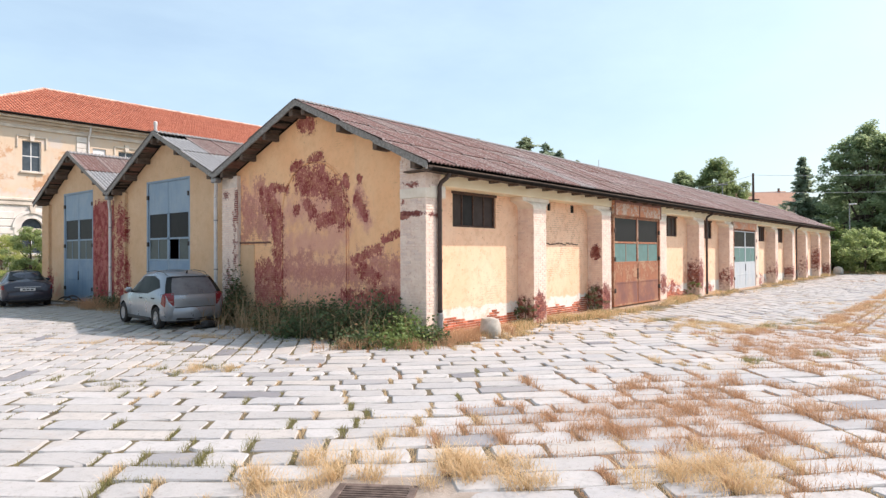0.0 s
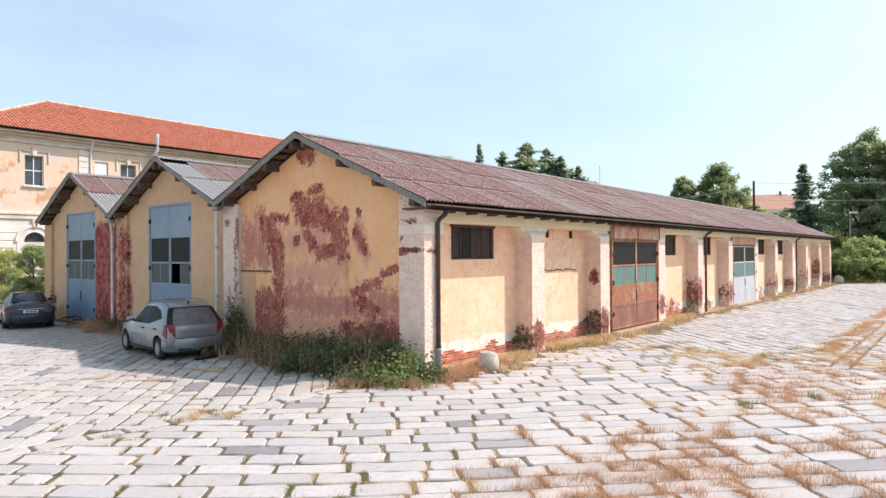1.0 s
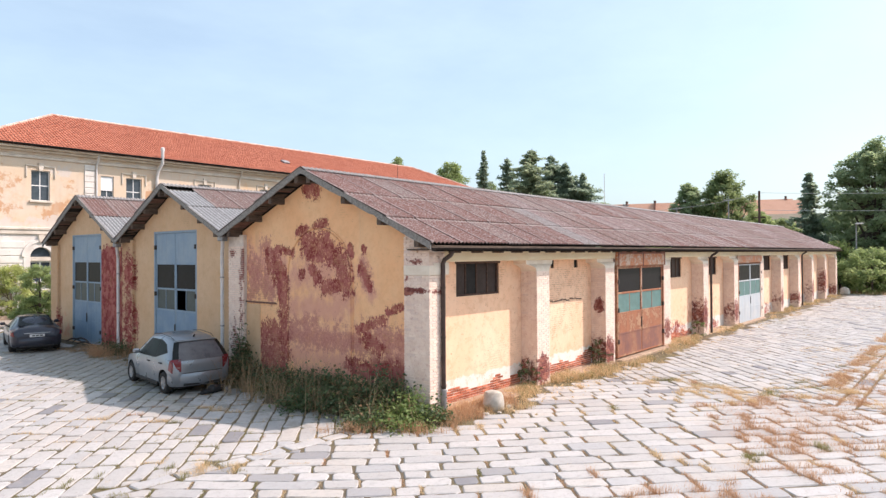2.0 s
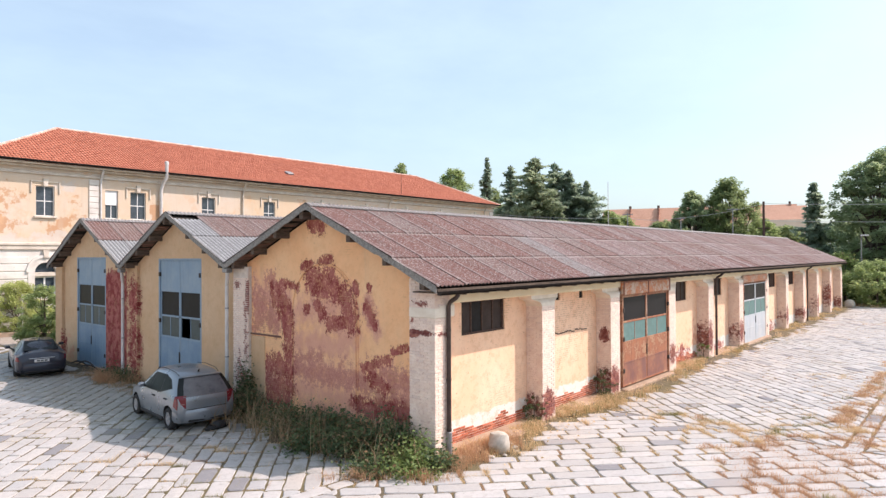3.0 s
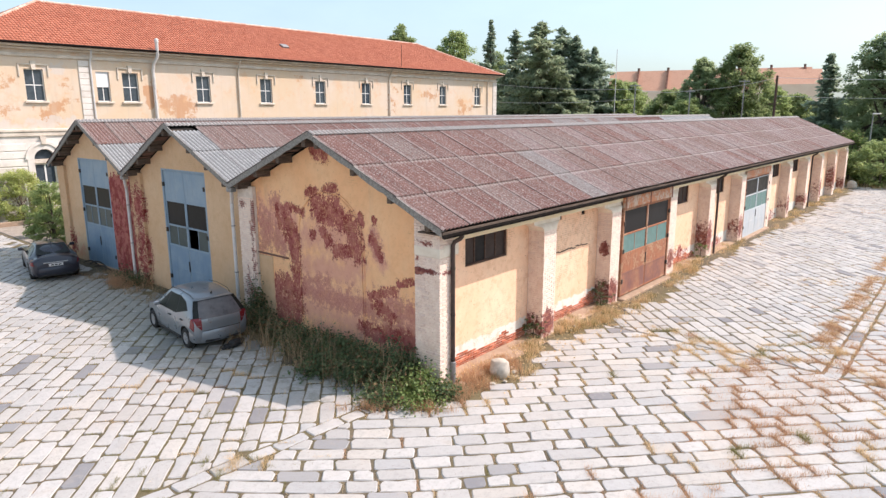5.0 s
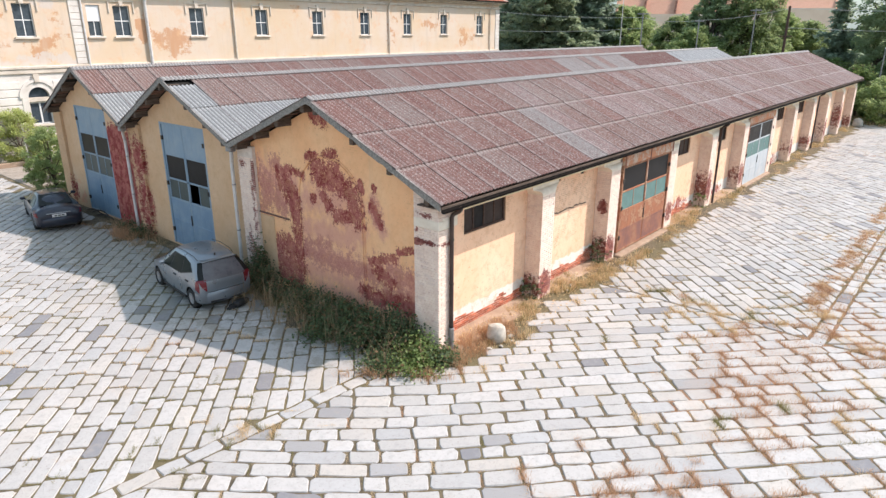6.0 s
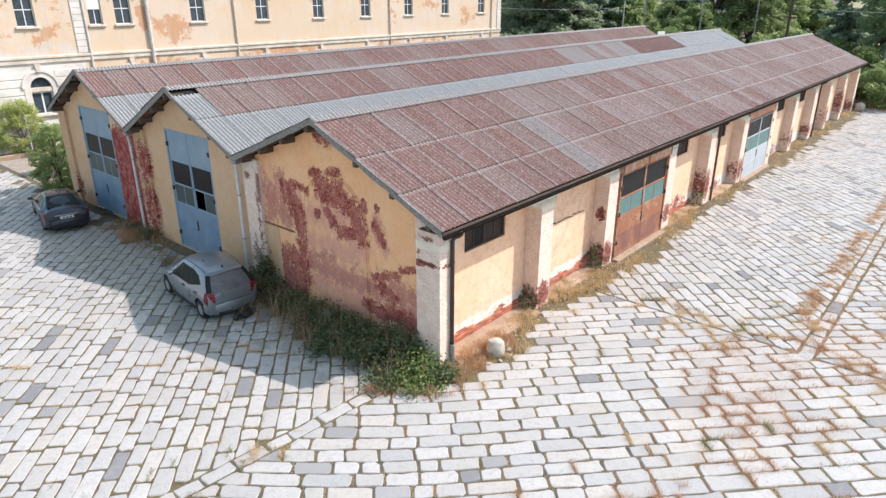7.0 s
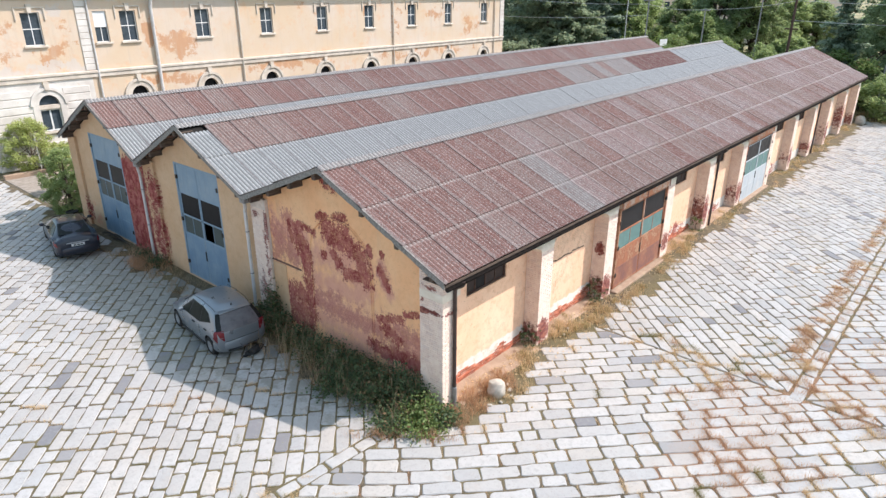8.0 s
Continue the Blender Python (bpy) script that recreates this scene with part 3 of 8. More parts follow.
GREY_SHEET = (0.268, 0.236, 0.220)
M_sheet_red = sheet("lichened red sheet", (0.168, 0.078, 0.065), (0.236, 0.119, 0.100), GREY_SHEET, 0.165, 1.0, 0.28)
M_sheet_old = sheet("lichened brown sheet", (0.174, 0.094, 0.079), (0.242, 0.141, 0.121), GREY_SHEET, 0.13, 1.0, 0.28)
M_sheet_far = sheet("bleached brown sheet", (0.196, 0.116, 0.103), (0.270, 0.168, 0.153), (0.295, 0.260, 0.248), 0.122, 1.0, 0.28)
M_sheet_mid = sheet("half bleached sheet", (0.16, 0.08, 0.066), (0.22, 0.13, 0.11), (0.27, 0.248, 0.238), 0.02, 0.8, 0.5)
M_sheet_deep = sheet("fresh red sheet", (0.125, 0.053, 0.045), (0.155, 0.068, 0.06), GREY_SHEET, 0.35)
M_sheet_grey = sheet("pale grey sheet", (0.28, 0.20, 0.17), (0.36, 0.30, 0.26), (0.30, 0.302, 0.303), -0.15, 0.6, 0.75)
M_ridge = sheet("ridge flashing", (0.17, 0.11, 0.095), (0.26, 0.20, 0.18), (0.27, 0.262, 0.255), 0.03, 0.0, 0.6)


def timber(name, low, high):
    m, nt, s = material(name, 0.9)
    p = place(nt)
    a = noise_of(nt, p, 2.5, 6, 0.65, (1, 6, 6))
    b = noise_of(nt, p, 25, 5, 0.7, (0.3, 2, 2))
    col = blend(nt, ramp(nt, calc(nt, "ADD", calc(nt, "MULTIPLY", a, 0.6), calc(nt, "MULTIPLY", b, 0.4)), 0.3, 0.7), low, high)
    put(nt, s.inputs["Base Color"], col)
    put(nt, s.inputs["Normal"], relief(nt, b, 0.5, 0.01))
    return m


M_timber = timber("weathered grey timber", (0.13, 0.12, 0.11), (0.36, 0.345, 0.32))
M_timber_dark = timber("dark roof timber", (0.055, 0.040, 0.032), (0.17, 0.125, 0.095))
M_timber_red = timber("red-brown soffit plank", (0.11, 0.055, 0.042), (0.24, 0.14, 0.105))
M_frame_wood = timber("brown window frame", (0.045, 0.028, 0.022), (0.12, 0.075, 0.058))


def worn_paint(name, coat, worn, amount, rough=0.55, rust=(0.22, 0.09, 0.045), streaks=0.4):
    """Painted steel with rust breaking through; amount: share of bare rust."""
    m, nt, s = material(name, rough)
    p = place(nt)
    a, b, c = noise_of(nt, p, 1.6, 7, 0.65), noise_of(nt, p, 14, 6, 0.7), noise_of(nt, p, 1.0, 4, 0.6, (7, 7, 0.6))
    col = blend(nt, ramp(nt, a, 0.35, 0.7), coat, worn)
    col = blend(nt, ramp(nt, c, 0.5, 0.75, 0, streaks), col, tuple(v * 0.6 for v in worn))
    k = ramp(nt, calc(nt, "ADD", calc(nt, "MULTIPLY", a, 0.6), calc(nt, "MULTIPLY", b, 0.5)), 0.85 - amount, 0.90 - amount)
    col = blend(nt, k, col, blend(nt, b, rust, tuple(v * 0.45 for v in rust)))
    put(nt, s.inputs["Base Color"], col)
    put(nt, s.inputs["Roughness"], ramp(nt, k, 0, 1, rough, 0.92))
    put(nt, s.inputs["Normal"], relief(nt, calc(nt, "ADD", b, calc(nt, "MULTIPLY", k, -0.6)), 0.35, 0.008))
    return m


M_blue = worn_paint("faded blue steel", (0.215, 0.305, 0.395), (0.27, 0.345, 0.415), 0.10)
M_blue_low = worn_paint("scuffed blue steel", (0.165, 0.255, 0.365), (0.22, 0.31, 0.40), 0.12)
M_pale_steel = worn_paint("chalky pale blue steel", (0.44, 0.49, 0.53), (0.52, 0.54, 0.55), 0.14, rust=(0.40, 0.22, 0.14))
M_rust = worn_paint("rusted orange-brown steel", (0.36, 0.15, 0.08), (0.22, 0.085, 0.055), 0.30, 0.85, rust=(0.56, 0.33, 0.20))
M_rust_pale = worn_paint("chalky rusted strip", (0.50, 0.30, 0.22), (0.60, 0.42, 0.33), 0.25, 0.85, rust=(0.34, 0.15, 0.09))
M_rust_low = worn_paint("rusted purple-brown steel", (0.21, 0.105, 0.09), (0.34, 0.15, 0.09), 0.25, 0.85, rust=(0.46, 0.25, 0.16))
M_rust_lintel = worn_paint("flaking red lintel", (0.58, 0.25, 0.13), (0.45, 0.17, 0.09), 0.31, 0.85, rust=(0.78, 0.60, 0.47), streaks=0.7)
M_dark_iron = mottled("dark iron", (0.025, 0.024, 0.024), (0.07, 0.055, 0.045), 8, 0.55, 0.3)
M_gutter = mottled("blackened gutter", (0.005, 0.005, 0.005), (0.020, 0.016, 0.014), 9, 0.75, 0.0)
M_gutter.node_tree.nodes["Principled BSDF"].inputs["Specular IOR Level"].default_value = 0.04
M_pipe_brown = mottled("dark brown downpipe", (0.035, 0.024, 0.022), (0.075, 0.05, 0.043), 5, 0.45)
M_pipe_white = mottled("pale painted pipe", (0.55, 0.53, 0.52), (0.70, 0.68, 0.66), 4, 0.5)
M_zinc = mottled("dull zinc", (0.22, 0.22, 0.22), (0.34, 0.34, 0.34), 5, 0.5, 0.4)


def glass(name, tint, rough, through_share, gloss=0.5):
    m, nt, s = material(name, rough)
    p = place(nt)
    d = noise_of(nt, p, 3.5, 6, 0.65)
    put(nt, s.inputs["Base Color"], blend(nt, ramp(nt, d, 0.35, 0.75), tint, tuple(min(1, c * 1.35 + 0.01) for c in tint)))
    put(nt, s.inputs["Roughness"], ramp(nt, d, 0.3, 0.8, rough, rough + 0.18))
    s.inputs["Transmission Weight"].default_value = through_share
    s.inputs["IOR"].default_value = 1.5
    s.inputs["Specular IOR Level"].default_value = gloss
    return m


M_glass_dark = glass("grimy dark glass", (0.011, 0.011, 0.012), 0.30, 0.0, 0.09)
M_glass_dusty = glass("dusty brown glass", (0.040, 0.029, 0.026), 0.35, 0.0, 0.1)
M_glass_clear = glass("old window glass", (0.05, 0.065, 0.08), 0.05, 0.0, 0.35)
M_glass_teal = glass("teal wired glass", (0.095, 0.18, 0.17), 0.35, 0.0, 0.3)
M_glass_green = glass("dusty green glass", (0.055, 0.072, 0.070), 0.35, 0.0, 0.25)
M_void = mottled("unlit interior", (0.010, 0.009, 0.008), (0.02, 0.018, 0.016), 2, 0.95)
M_plank_inside = mottled("dim interior wall", (0.16, 0.14, 0.12), (0.24, 0.21, 0.18), 1.0, 0.95)

MAIN_PATCH = [(1.2, 7.3, 2.2, 1.2, 0.75), (1.6, 9.0, 1.8, 1.2, 0.5), (5.0, 6.9, 1.6, 1.0, 0.8), (5.9, 8.4, 1.0, 1.2, 0.6), (11.6, 8.4, 0.6, 1.8, 0.8), (13.8, 7.4, 2.0, 1.5, 0.95), (33.5, 9, 1.0, 1.4), (37, 8, 1.2, 1.8), (49, 7.5, 2.0, 1.4), (24, 5.2, 6, 0.9, 0.7), (13, 4.9, 4, 0.8, 0.7), (42, 5.0, 9, 0.9, 0.6), (26, 9.5, 2, 1.0, 0.4), (43, 9.0, 2, 1.2, 0.5)]
MAIN_BARE = [(4.8, 6.2, 2.6, 0.7, 1.0), (2.0, 6.2, 2.0, 0.4, 0.7), (5.6, 9.9, 1.2, 0.5, 0.5), (9.0, 10.6, 3.0, 0.3, 0.6)]


def main_plaster(name):
    m, nt, s = material(name, 0.9)
    p = place(nt)
    x, y, z = axes(nt, p)
    big, mid, fine = noise_of(nt, p, 0.35, 5), noise_of(nt, p, 2.5, 7, 0.7), noise_of(nt, p, 40, 3)
    col = blend(nt, ramp(nt, big, 0.3, 0.7), (0.66, 0.515, 0.365), (0.67, 0.565, 0.465))
    col = blend(nt, ramp(nt, mid, 0.5, 0.8, 0, 0.45), col, (0.66, 0.41, 0.26))
    k = spots(nt, x, z, MAIN_PATCH, 0.4, noise_of(nt, p, 1.1, 9, 0.7))
    col = blend(nt, calc(nt, "MULTIPLY", k, 0.8), col, (0.52, 0.265, 0.13))
    bare = spots(nt, x, z, MAIN_BARE, 0.25, noise_of(nt, p, 1.4, 8, 0.65))
    col = blend(nt, calc(nt, "MULTIPLY", bare, 0.85), col, (0.62, 0.55, 0.49))
    drip = noise_of(nt, p, 1.0, 5, 0.65, (2.5, 2.5, 0.2))
    col = blend(nt, ramp(nt, drip, 0.5, 0.75, 0, 0.5), col, (0.55, 0.45, 0.36))
    col = blend(nt, ramp(nt, noise_of(nt, p, 0.9, 8, 0.72), 0.52, 0.66, 0, 0.5), col, (0.68, 0.43, 0.25))
    put(nt, s.inputs["Base Color"], col)
    put(nt, s.inputs["Normal"], relief(nt, mid, 0.4, 0.02))
    return m


M_main = main_plaster("ochre stucco")
M_main_white = mottled("stained white stucco", (0.56, 0.51, 0.46), (0.76, 0.72, 0.67), 1.0, 0.9, fine=12, bump=0.4, speck=(0.62, 0.46, 0.34))
M_main_trim = mottled("weathered stucco trim", (0.50, 0.43, 0.36), (0.70, 0.63, 0.54), 1.6, 0.9, fine=20, bump=0.4, speck=(0.34, 0.27, 0.21))
M_white_paint = mottled("white paint", (0.70, 0.70, 0.69), (0.80, 0.80, 0.79), 3, 0.5, bump=0.1)
M_blind = mottled("white roller blind", (0.72, 0.73, 0.74), (0.80, 0.81, 0.82), 3, 0.6, bump=0.1)


def tiles(name, low, high):
    m, nt, s = material(name, 0.85)
    p = place(nt)
    k = chance(nt)
    a, b, c = noise_of(nt, p, 0.5, 5), noise_of(nt, p, 6, 6, 0.7), noise_of(nt, p, 3.2, 7, 0.85, (1.0, 1.0, 2.0))
    f = calc(nt, "ADD", calc(nt, "MULTIPLY", k, 0.15), calc(nt, "ADD", calc(nt, "MULTIPLY", b, 0.45), calc(nt, "MULTIPLY", c, 0.5)))
    col = blend(nt, ramp(nt, f, 0.35, 0.75), low, high)
    col = blend(nt, ramp(nt, a, 0.5, 0.75, 0, 0.3), col, tuple(c * 0.7 for c in low))
    col = blend(nt, ramp(nt, noise_of(nt, p, 9, 5, 0.8), 0.62, 0.7, 0, 0.5), col, (0.50, 0.36, 0.29))
    x, y, z = axes(nt, p)
    w = calc(nt, "FRACT", calc(nt, "MULTIPLY", z, 6.6))
    put(nt, s.inputs["Base Color"], blend(nt, ramp(nt, w, 0.0, 0.18, 0.2, 0), col, tuple(c * 0.5 for c in low)))
    put(nt, s.inputs["Normal"], relief(nt, calc(nt, "ADD", w, b), 0.6, 0.03))
    return m


M_tile = tiles("terracotta roof tile", (0.34, 0.105, 0.060), (0.49, 0.185, 0.112))
M_tile_mortar = mottled("mortar-bedded ridge", (0.42, 0.20, 0.14), (0.62, 0.52, 0.44), 2.5, 0.9, fine=9)
M_tile_far = tiles("faded roof tile", (0.55, 0.28, 0.18), (0.67, 0.40, 0.29))


def leaves(name, low, high, rough=0.55, through_light=0.35, dry=0.0):
    m, nt, s = material(name, rough)
    p = place(nt)
    k = chance(nt)
    a = noise_of(nt, p, 0.8, 4)
    f = calc(nt, "ADD", calc(nt, "MULTIPLY", k, 0.65), calc(nt, "MULTIPLY", a, 0.5), True)
    col = blend(nt, f, low, high)
    if dry:
        col = blend(nt, ramp(nt, calc(nt, "FRACT", calc(nt, "MULTIPLY", k, 23.1)), 1 - dry - 0.02, 1 - dry), col, (0.24, 0.15, 0.08))
    put(nt, s.inputs["Base Color"], col)
    t = nt.nodes.new("ShaderNodeBsdfTranslucent")
    put(nt, t.inputs["Color"], blend(nt, 0.5, col, high))
    mix = nt.nodes.new("ShaderNodeMixShader")
    mix.inputs[0].default_value = through_light
    nt.links.new(s.outputs[0], mix.inputs[1])
    nt.links.new(t.outputs[0], mix.inputs[2])
    nt.links.new(mix.outputs[0], nt.nodes["Material Output"].inputs["Surface"])
    return m


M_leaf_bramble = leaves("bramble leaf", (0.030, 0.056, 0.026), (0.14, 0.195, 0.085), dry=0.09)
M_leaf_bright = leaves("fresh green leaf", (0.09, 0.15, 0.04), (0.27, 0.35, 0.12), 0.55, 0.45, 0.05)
# the two far tree leaves next are paled to stand in for distance haze
M_leaf_tree = leaves("broad tree leaf", (0.15, 0.205, 0.085), (0.36, 0.43, 0.20), 0.6, 0.6)
M_leaf_dark = leaves("haze-paled green tree leaf", (0.20, 0.27, 0.15), (0.42, 0.50, 0.28), 0.6, 0.62)
M_leaf_sun = leaves("sunlit yellow-green leaf", (0.30, 0.36, 0.10), (0.58, 0.62, 0.26), 0.6, 0.5)
M_leaf_light = leaves("light tree leaf", (0.20, 0.27, 0.10), (0.42, 0.50, 0.22), 0.6, 0.58)
# needle colours lifted in the same way, haze put into the colour
M_needle = leaves("haze-paled conifer needle", (0.17, 0.235, 0.175), (0.41, 0.49, 0.355), 0.6, 0.6)
M_needle_grey = leaves("grey-green cedar needle", (0.19, 0.245, 0.15), (0.40, 0.465, 0.295), 0.6, 0.55)
M_hay = leaves("dry straw grass", (0.50, 0.345, 0.17), (0.76, 0.585, 0.36), 0.7, 0.4)
M_rusty_grass = leaves("rust-brown dry grass", (0.37, 0.20, 0.115), (0.61, 0.395, 0.235), 0.7, 0.4)
M_green_grass = leaves("yellow-green grass", (0.12, 0.125, 0.04), (0.33, 0.30, 0.12), 0.6, 0.4)
M_stalk = leaves("dead weed stalk", (0.22, 0.15, 0.085), (0.40, 0.30, 0.18), 0.8, 0.1)
M_bark = mottled("tree bark", (0.06, 0.045, 0.035), (0.14, 0.11, 0.085), 4, 0.95, bump=0.8, depth=0.03)


def car_paint(name, colour, metal):
    m, nt, s = material(name, 0.32, metal)
    p = nt.nodes.new("ShaderNodeTexCoord").outputs["Object"]
    d = noise_of(nt, p, 2.2, 5, 0.6)
    put(nt, s.inputs["Base Color"], blend(nt, ramp(nt, d, 0.35, 0.75, 0, 0.4), colour, tuple(c * 0.8 + 0.03 for c in colour)))
    put(nt, s.inputs["Roughness"], ramp(nt, d, 0.3, 0.8, 0.26, 0.42))
    s.inputs["Coat Weight"].default_value = 0.5
    return m


M_silver = car_paint("silver car paint", (0.25, 0.278, 0.312), 0.55)
M_graphite = car_paint("graphite car paint", (0.026, 0.029, 0.045), 0.3)
M_car_glass = glass("tinted car glass", (0.010, 0.012, 0.012), 0.06, 0.0, 0.16)
M_car_glass_side = glass("dim side glass", (0.012, 0.016, 0.013), 0.30, 0.0, 0.06)
M_car_glass_rear = glass("dusty grey rear window", (0.10, 0.10, 0.108), 0.25, 0.0, 0.3)
M_tyre = mottled("tyre rubber", (0.018, 0.018, 0.018), (0.035, 0.034, 0.033), 10, 0.85)
M_rim = mottled("alloy rim", (0.38, 0.38, 0.39), (0.50, 0.50, 0.51), 8, 0.4, 0.7)
M_black = mottled("black plastic", (0.012, 0.012, 0.013), (0.03, 0.03, 0.03), 10, 0.6)
M_tail = glass("red tail lamp", (0.15, 0.010, 0.016), 0.15, 0.0)
M_lamp_clear = glass("pale lamp lens", (0.22, 0.10, 0.10), 0.1, 0.0)
M_plate = mottled("white plate", (0.62, 0.62, 0.62), (0.70, 0.70, 0.70), 10, 0.5)
M_parapet = mottled("sooty brick parapet", (0.20, 0.10, 0.075), (0.34, 0.19, 0.145), 0.8, 0.9)
M_facade_far = mottled("far cream facade", (0.70, 0.54, 0.45), (0.80, 0.65, 0.55), 0.3, 0.9)
M_field = mottled("dry verge and far ground", (0.22, 0.20, 0.10), (0.36, 0.31, 0.18), 0.08, 0.95, fine=3.0, bump=0.5, depth=0.05)
M_dirt = mottled("trodden grey dirt", (0.24, 0.20, 0.16), (0.37, 0.32, 0.275), 3.0, 0.95, fine=35, bump=0.7, depth=0.02, speck=(0.22, 0.16, 0.11))
M_iron_worn = mottled("worn brown iron", (0.07, 0.05, 0.042), (0.20, 0.15, 0.125), 9, 0.7, 0.2)

# ---- the ground ----
ground = whole("ground", Geo().add([(-900, -900, -0.03), (1500, -900, -0.03), (1500, 1100, -0.03), (-900, 1100, -0.03)], [(0, 1, 2, 3)]), M_field, "", kind="structure")
tagged(ground, "dry grassy ground round the paved yard", "ground")
whole("yard_bed", Geo().box(-30, -30, -0.2, 62, 38.3, G - 0.019), M_soil, "dry mossy soil between paving slabs", "ground", kind="structure")


def wall_plate(to_world, u0, u1, z0, breaks, top, holes, thick):
    """A wall with openings. to_world(u, d, z) gives a place, d into the wall; top(u): its upper edge; holes: (u0, u1, z0, z1)."""
    g = Geo()
    us = sorted({u0, u1, *breaks, *[h[0] for h in holes], *[h[1] for h in holes]})

    def quad(a, b, c, d):
        g.add([to_world(*p) for p in (a, b, c, d)], [(0, 1, 2, 3)])
    for ua, ub in zip(us, us[1:]):
        cuts = sorted((h[2], h[3]) for h in holes if h[0] < (ua + ub) / 2 < h[1])
        lows, highs = [z0], []
        for a, b in cuts:
            highs.append(a)
            lows.append(b)
        for i, lo in enumerate(lows):
            last = i == len(lows) - 1
            ha, hb = (top(ua), top(ub)) if last else (highs[i], highs[i])
            if ha <= lo and hb <= lo:
                continue
            quad((ua, 0, lo), (ub, 0, lo), (ub, 0, hb), (ua, 0, ha))
            quad((ub, thick, lo), (ua, thick, lo), (ua, thick, ha), (ub, thick, hb))
            if last:
                quad((ua, 0, ha), (ub, 0, hb), (ub, thick, hb), (ua, thick, ha))
    for a, b, c, d in holes:
        quad((a, 0, c), (a, thick, c), (a, thick, d), (a, 0, d))
        quad((b, thick, c), (b, 0, c), (b, 0, d), (b, thick, d))
        quad((a, 0, d), (a, thick, d), (b, thick, d), (b, 0, d))
        if c > z0:
            quad((a, thick, c), (a, 0, c), (b, 0, c), (b, thick, c))
    for u, s in ((u0, 0), (u1, 1)):
        quad((u, 0, z0), (u, thick, z0), (u, thick, top(u)), (u, 0, top(u)))
    return g


# ---- the long shed: three gabled naves side by side ----
END = 56.0
# eave, ridge, eave of each nave: (y, z)
NAVES = [((-0.30, 4.19), (4.55, 6.37), (8.73, 4.66)), ((8.73, 4.66), (12.66, 6.52), (16.50, 4.58)), ((16.50, 4.58), (20.42, 6.60), (24.50, 4.55))]


def roof_z(y):
    for a, b, c in NAVES:
        for p, q in ((a, b), (b, c)):
            if p[0] <= y <= q[0]:
                return p[1] + (q[1] - p[1]) * (y - p[0]) / (q[0] - p[0])
    return 4.1


shed = thing("warehouse", (0, 0, 0), "long derelict three-gabled shed with peeling yellow plaster", "shed")
UNDER = 0.16  # from the wall's head to the roof's upper face
front = lambda u, d, z: (0.10 + d, u, z)
GATE_2, GATE_3 = (11.10, 14.28, 0.05, 4.86), (19.08, 22.25, 0.05, 4.92)
head = lambda y: roof_z(y) - UNDER
wall_a = part("gable_wall", wall_plate(front, 0.35, 8.70, -0.05, (4.55,), head, [], 0.4), M_gable, shed, "blind gable, yellow coat peeled to red in patches")
part("gable_wall", wall_plate(front, 8.70, 16.50, -0.05, (12.66,), head, [GATE_2], 0.4), M_gable_2, shed, "plain ochre gable round a tall gate")
part("gable_wall", wall_plate(front, 16.50, 24.35, -0.05, (20.42,), head, [GATE_3], 0.4), M_gable_2, shed, "ochre gable with dark red bare patch")

PIL = [0.10, 5.04, 9.55, 14.92, 19.82, 24.72, 30.0, 35.0, 40.15, 44.95, 50.3, 55.4]
DOOR_1, DOOR_2 = (10.12, 14.55, 0.12, 3.98), (25.15, 29.95, 0.08, 3.72)
WINDOWS = [(1.58, 3.55, 2.80, 3.69), (16.6, 18.1, 2.82, 3.68), (22.0, 23.2, 2.80, 3.66), (32.4, 34.3, 2.78, 3.68), (37.9, 39.5, 2.75, 3.68)]
SMALL = [(42.3, 43.2, 1.45, 2.10), (47.1, 48.3, 1.40, 2.10), (52.3, 53.5, 1.35, 2.10)]
VENTS = [(6.44, 6.67, 3.46, 3.71), (7.97, 8.24, 3.45, 3.71)]
side = lambda u, d, z: (u, 0.56 + d, z)
part("side_wall", wall_plate(side, 0.1, END, -0.05, (), lambda u: 4.0, [DOOR_1, DOOR_2, *WINDOWS, *SMALL, *VENTS], 0.3), M_side, shed, "sunlit pale yellow side wall")
back = Geo().box(END - 0.3, 0.86, -0.05, END, 24.0, 4.1).box(0.5, 24.0, -0.05, END, 24.35, 4.3)
for a, b, c in NAVES:
    back.prism([(a[0] + 0.9, 4.1), (c[0] - 0.9, 4.1), (b[0], b[1] - 0.3)], "x", END - 0.3, END)
part("rear_wall", back, M_plank_inside, shed)
part("floor_slab", Geo().box(0.5, 0.86, -0.04, END - 0.3, 24.0, 0.06), M_plank_inside, shed)
part("architrave", Geo().cbox(-0.02, 0.06, 3.74, END, 0.56, 4.06, 0.02), M_beam, shed, "pale yellow beam along the eaves")

# the blocked arch on the blind gable: a raised rib and a slightly proud infill
arch = Geo()
AC, AR, AS = 4.40, 1.44, 3.28
infill = [(AC - AR + 0.06, 0.02)] + [(AC - (AR - 0.06) * math.cos(math.pi * i / 20), AS + (AR - 0.06) * math.sin(math.pi * i / 20)) for i in range(21)] + [(AC + AR - 0.06, 0.02)]
arch.prism(infill, "x", 0.075, 0.101)
part("arch_infill", arch, M_gable, shed)
rib = Geo()
rows = [(AC - AR, 0.02)] + [(AC - AR * math.cos(math.pi * i / 24), AS + AR * math.sin(math.pi * i / 24)) for i in range(25)] + [(AC + AR, 0.02)]
for (a, b), (c, d) in zip(rows, rows[1:]):
    rib.tube([(0.092, a, b), (0.092, c, d)], 0.032, 6)
part("arch_rib", rib, M_gable, shed)
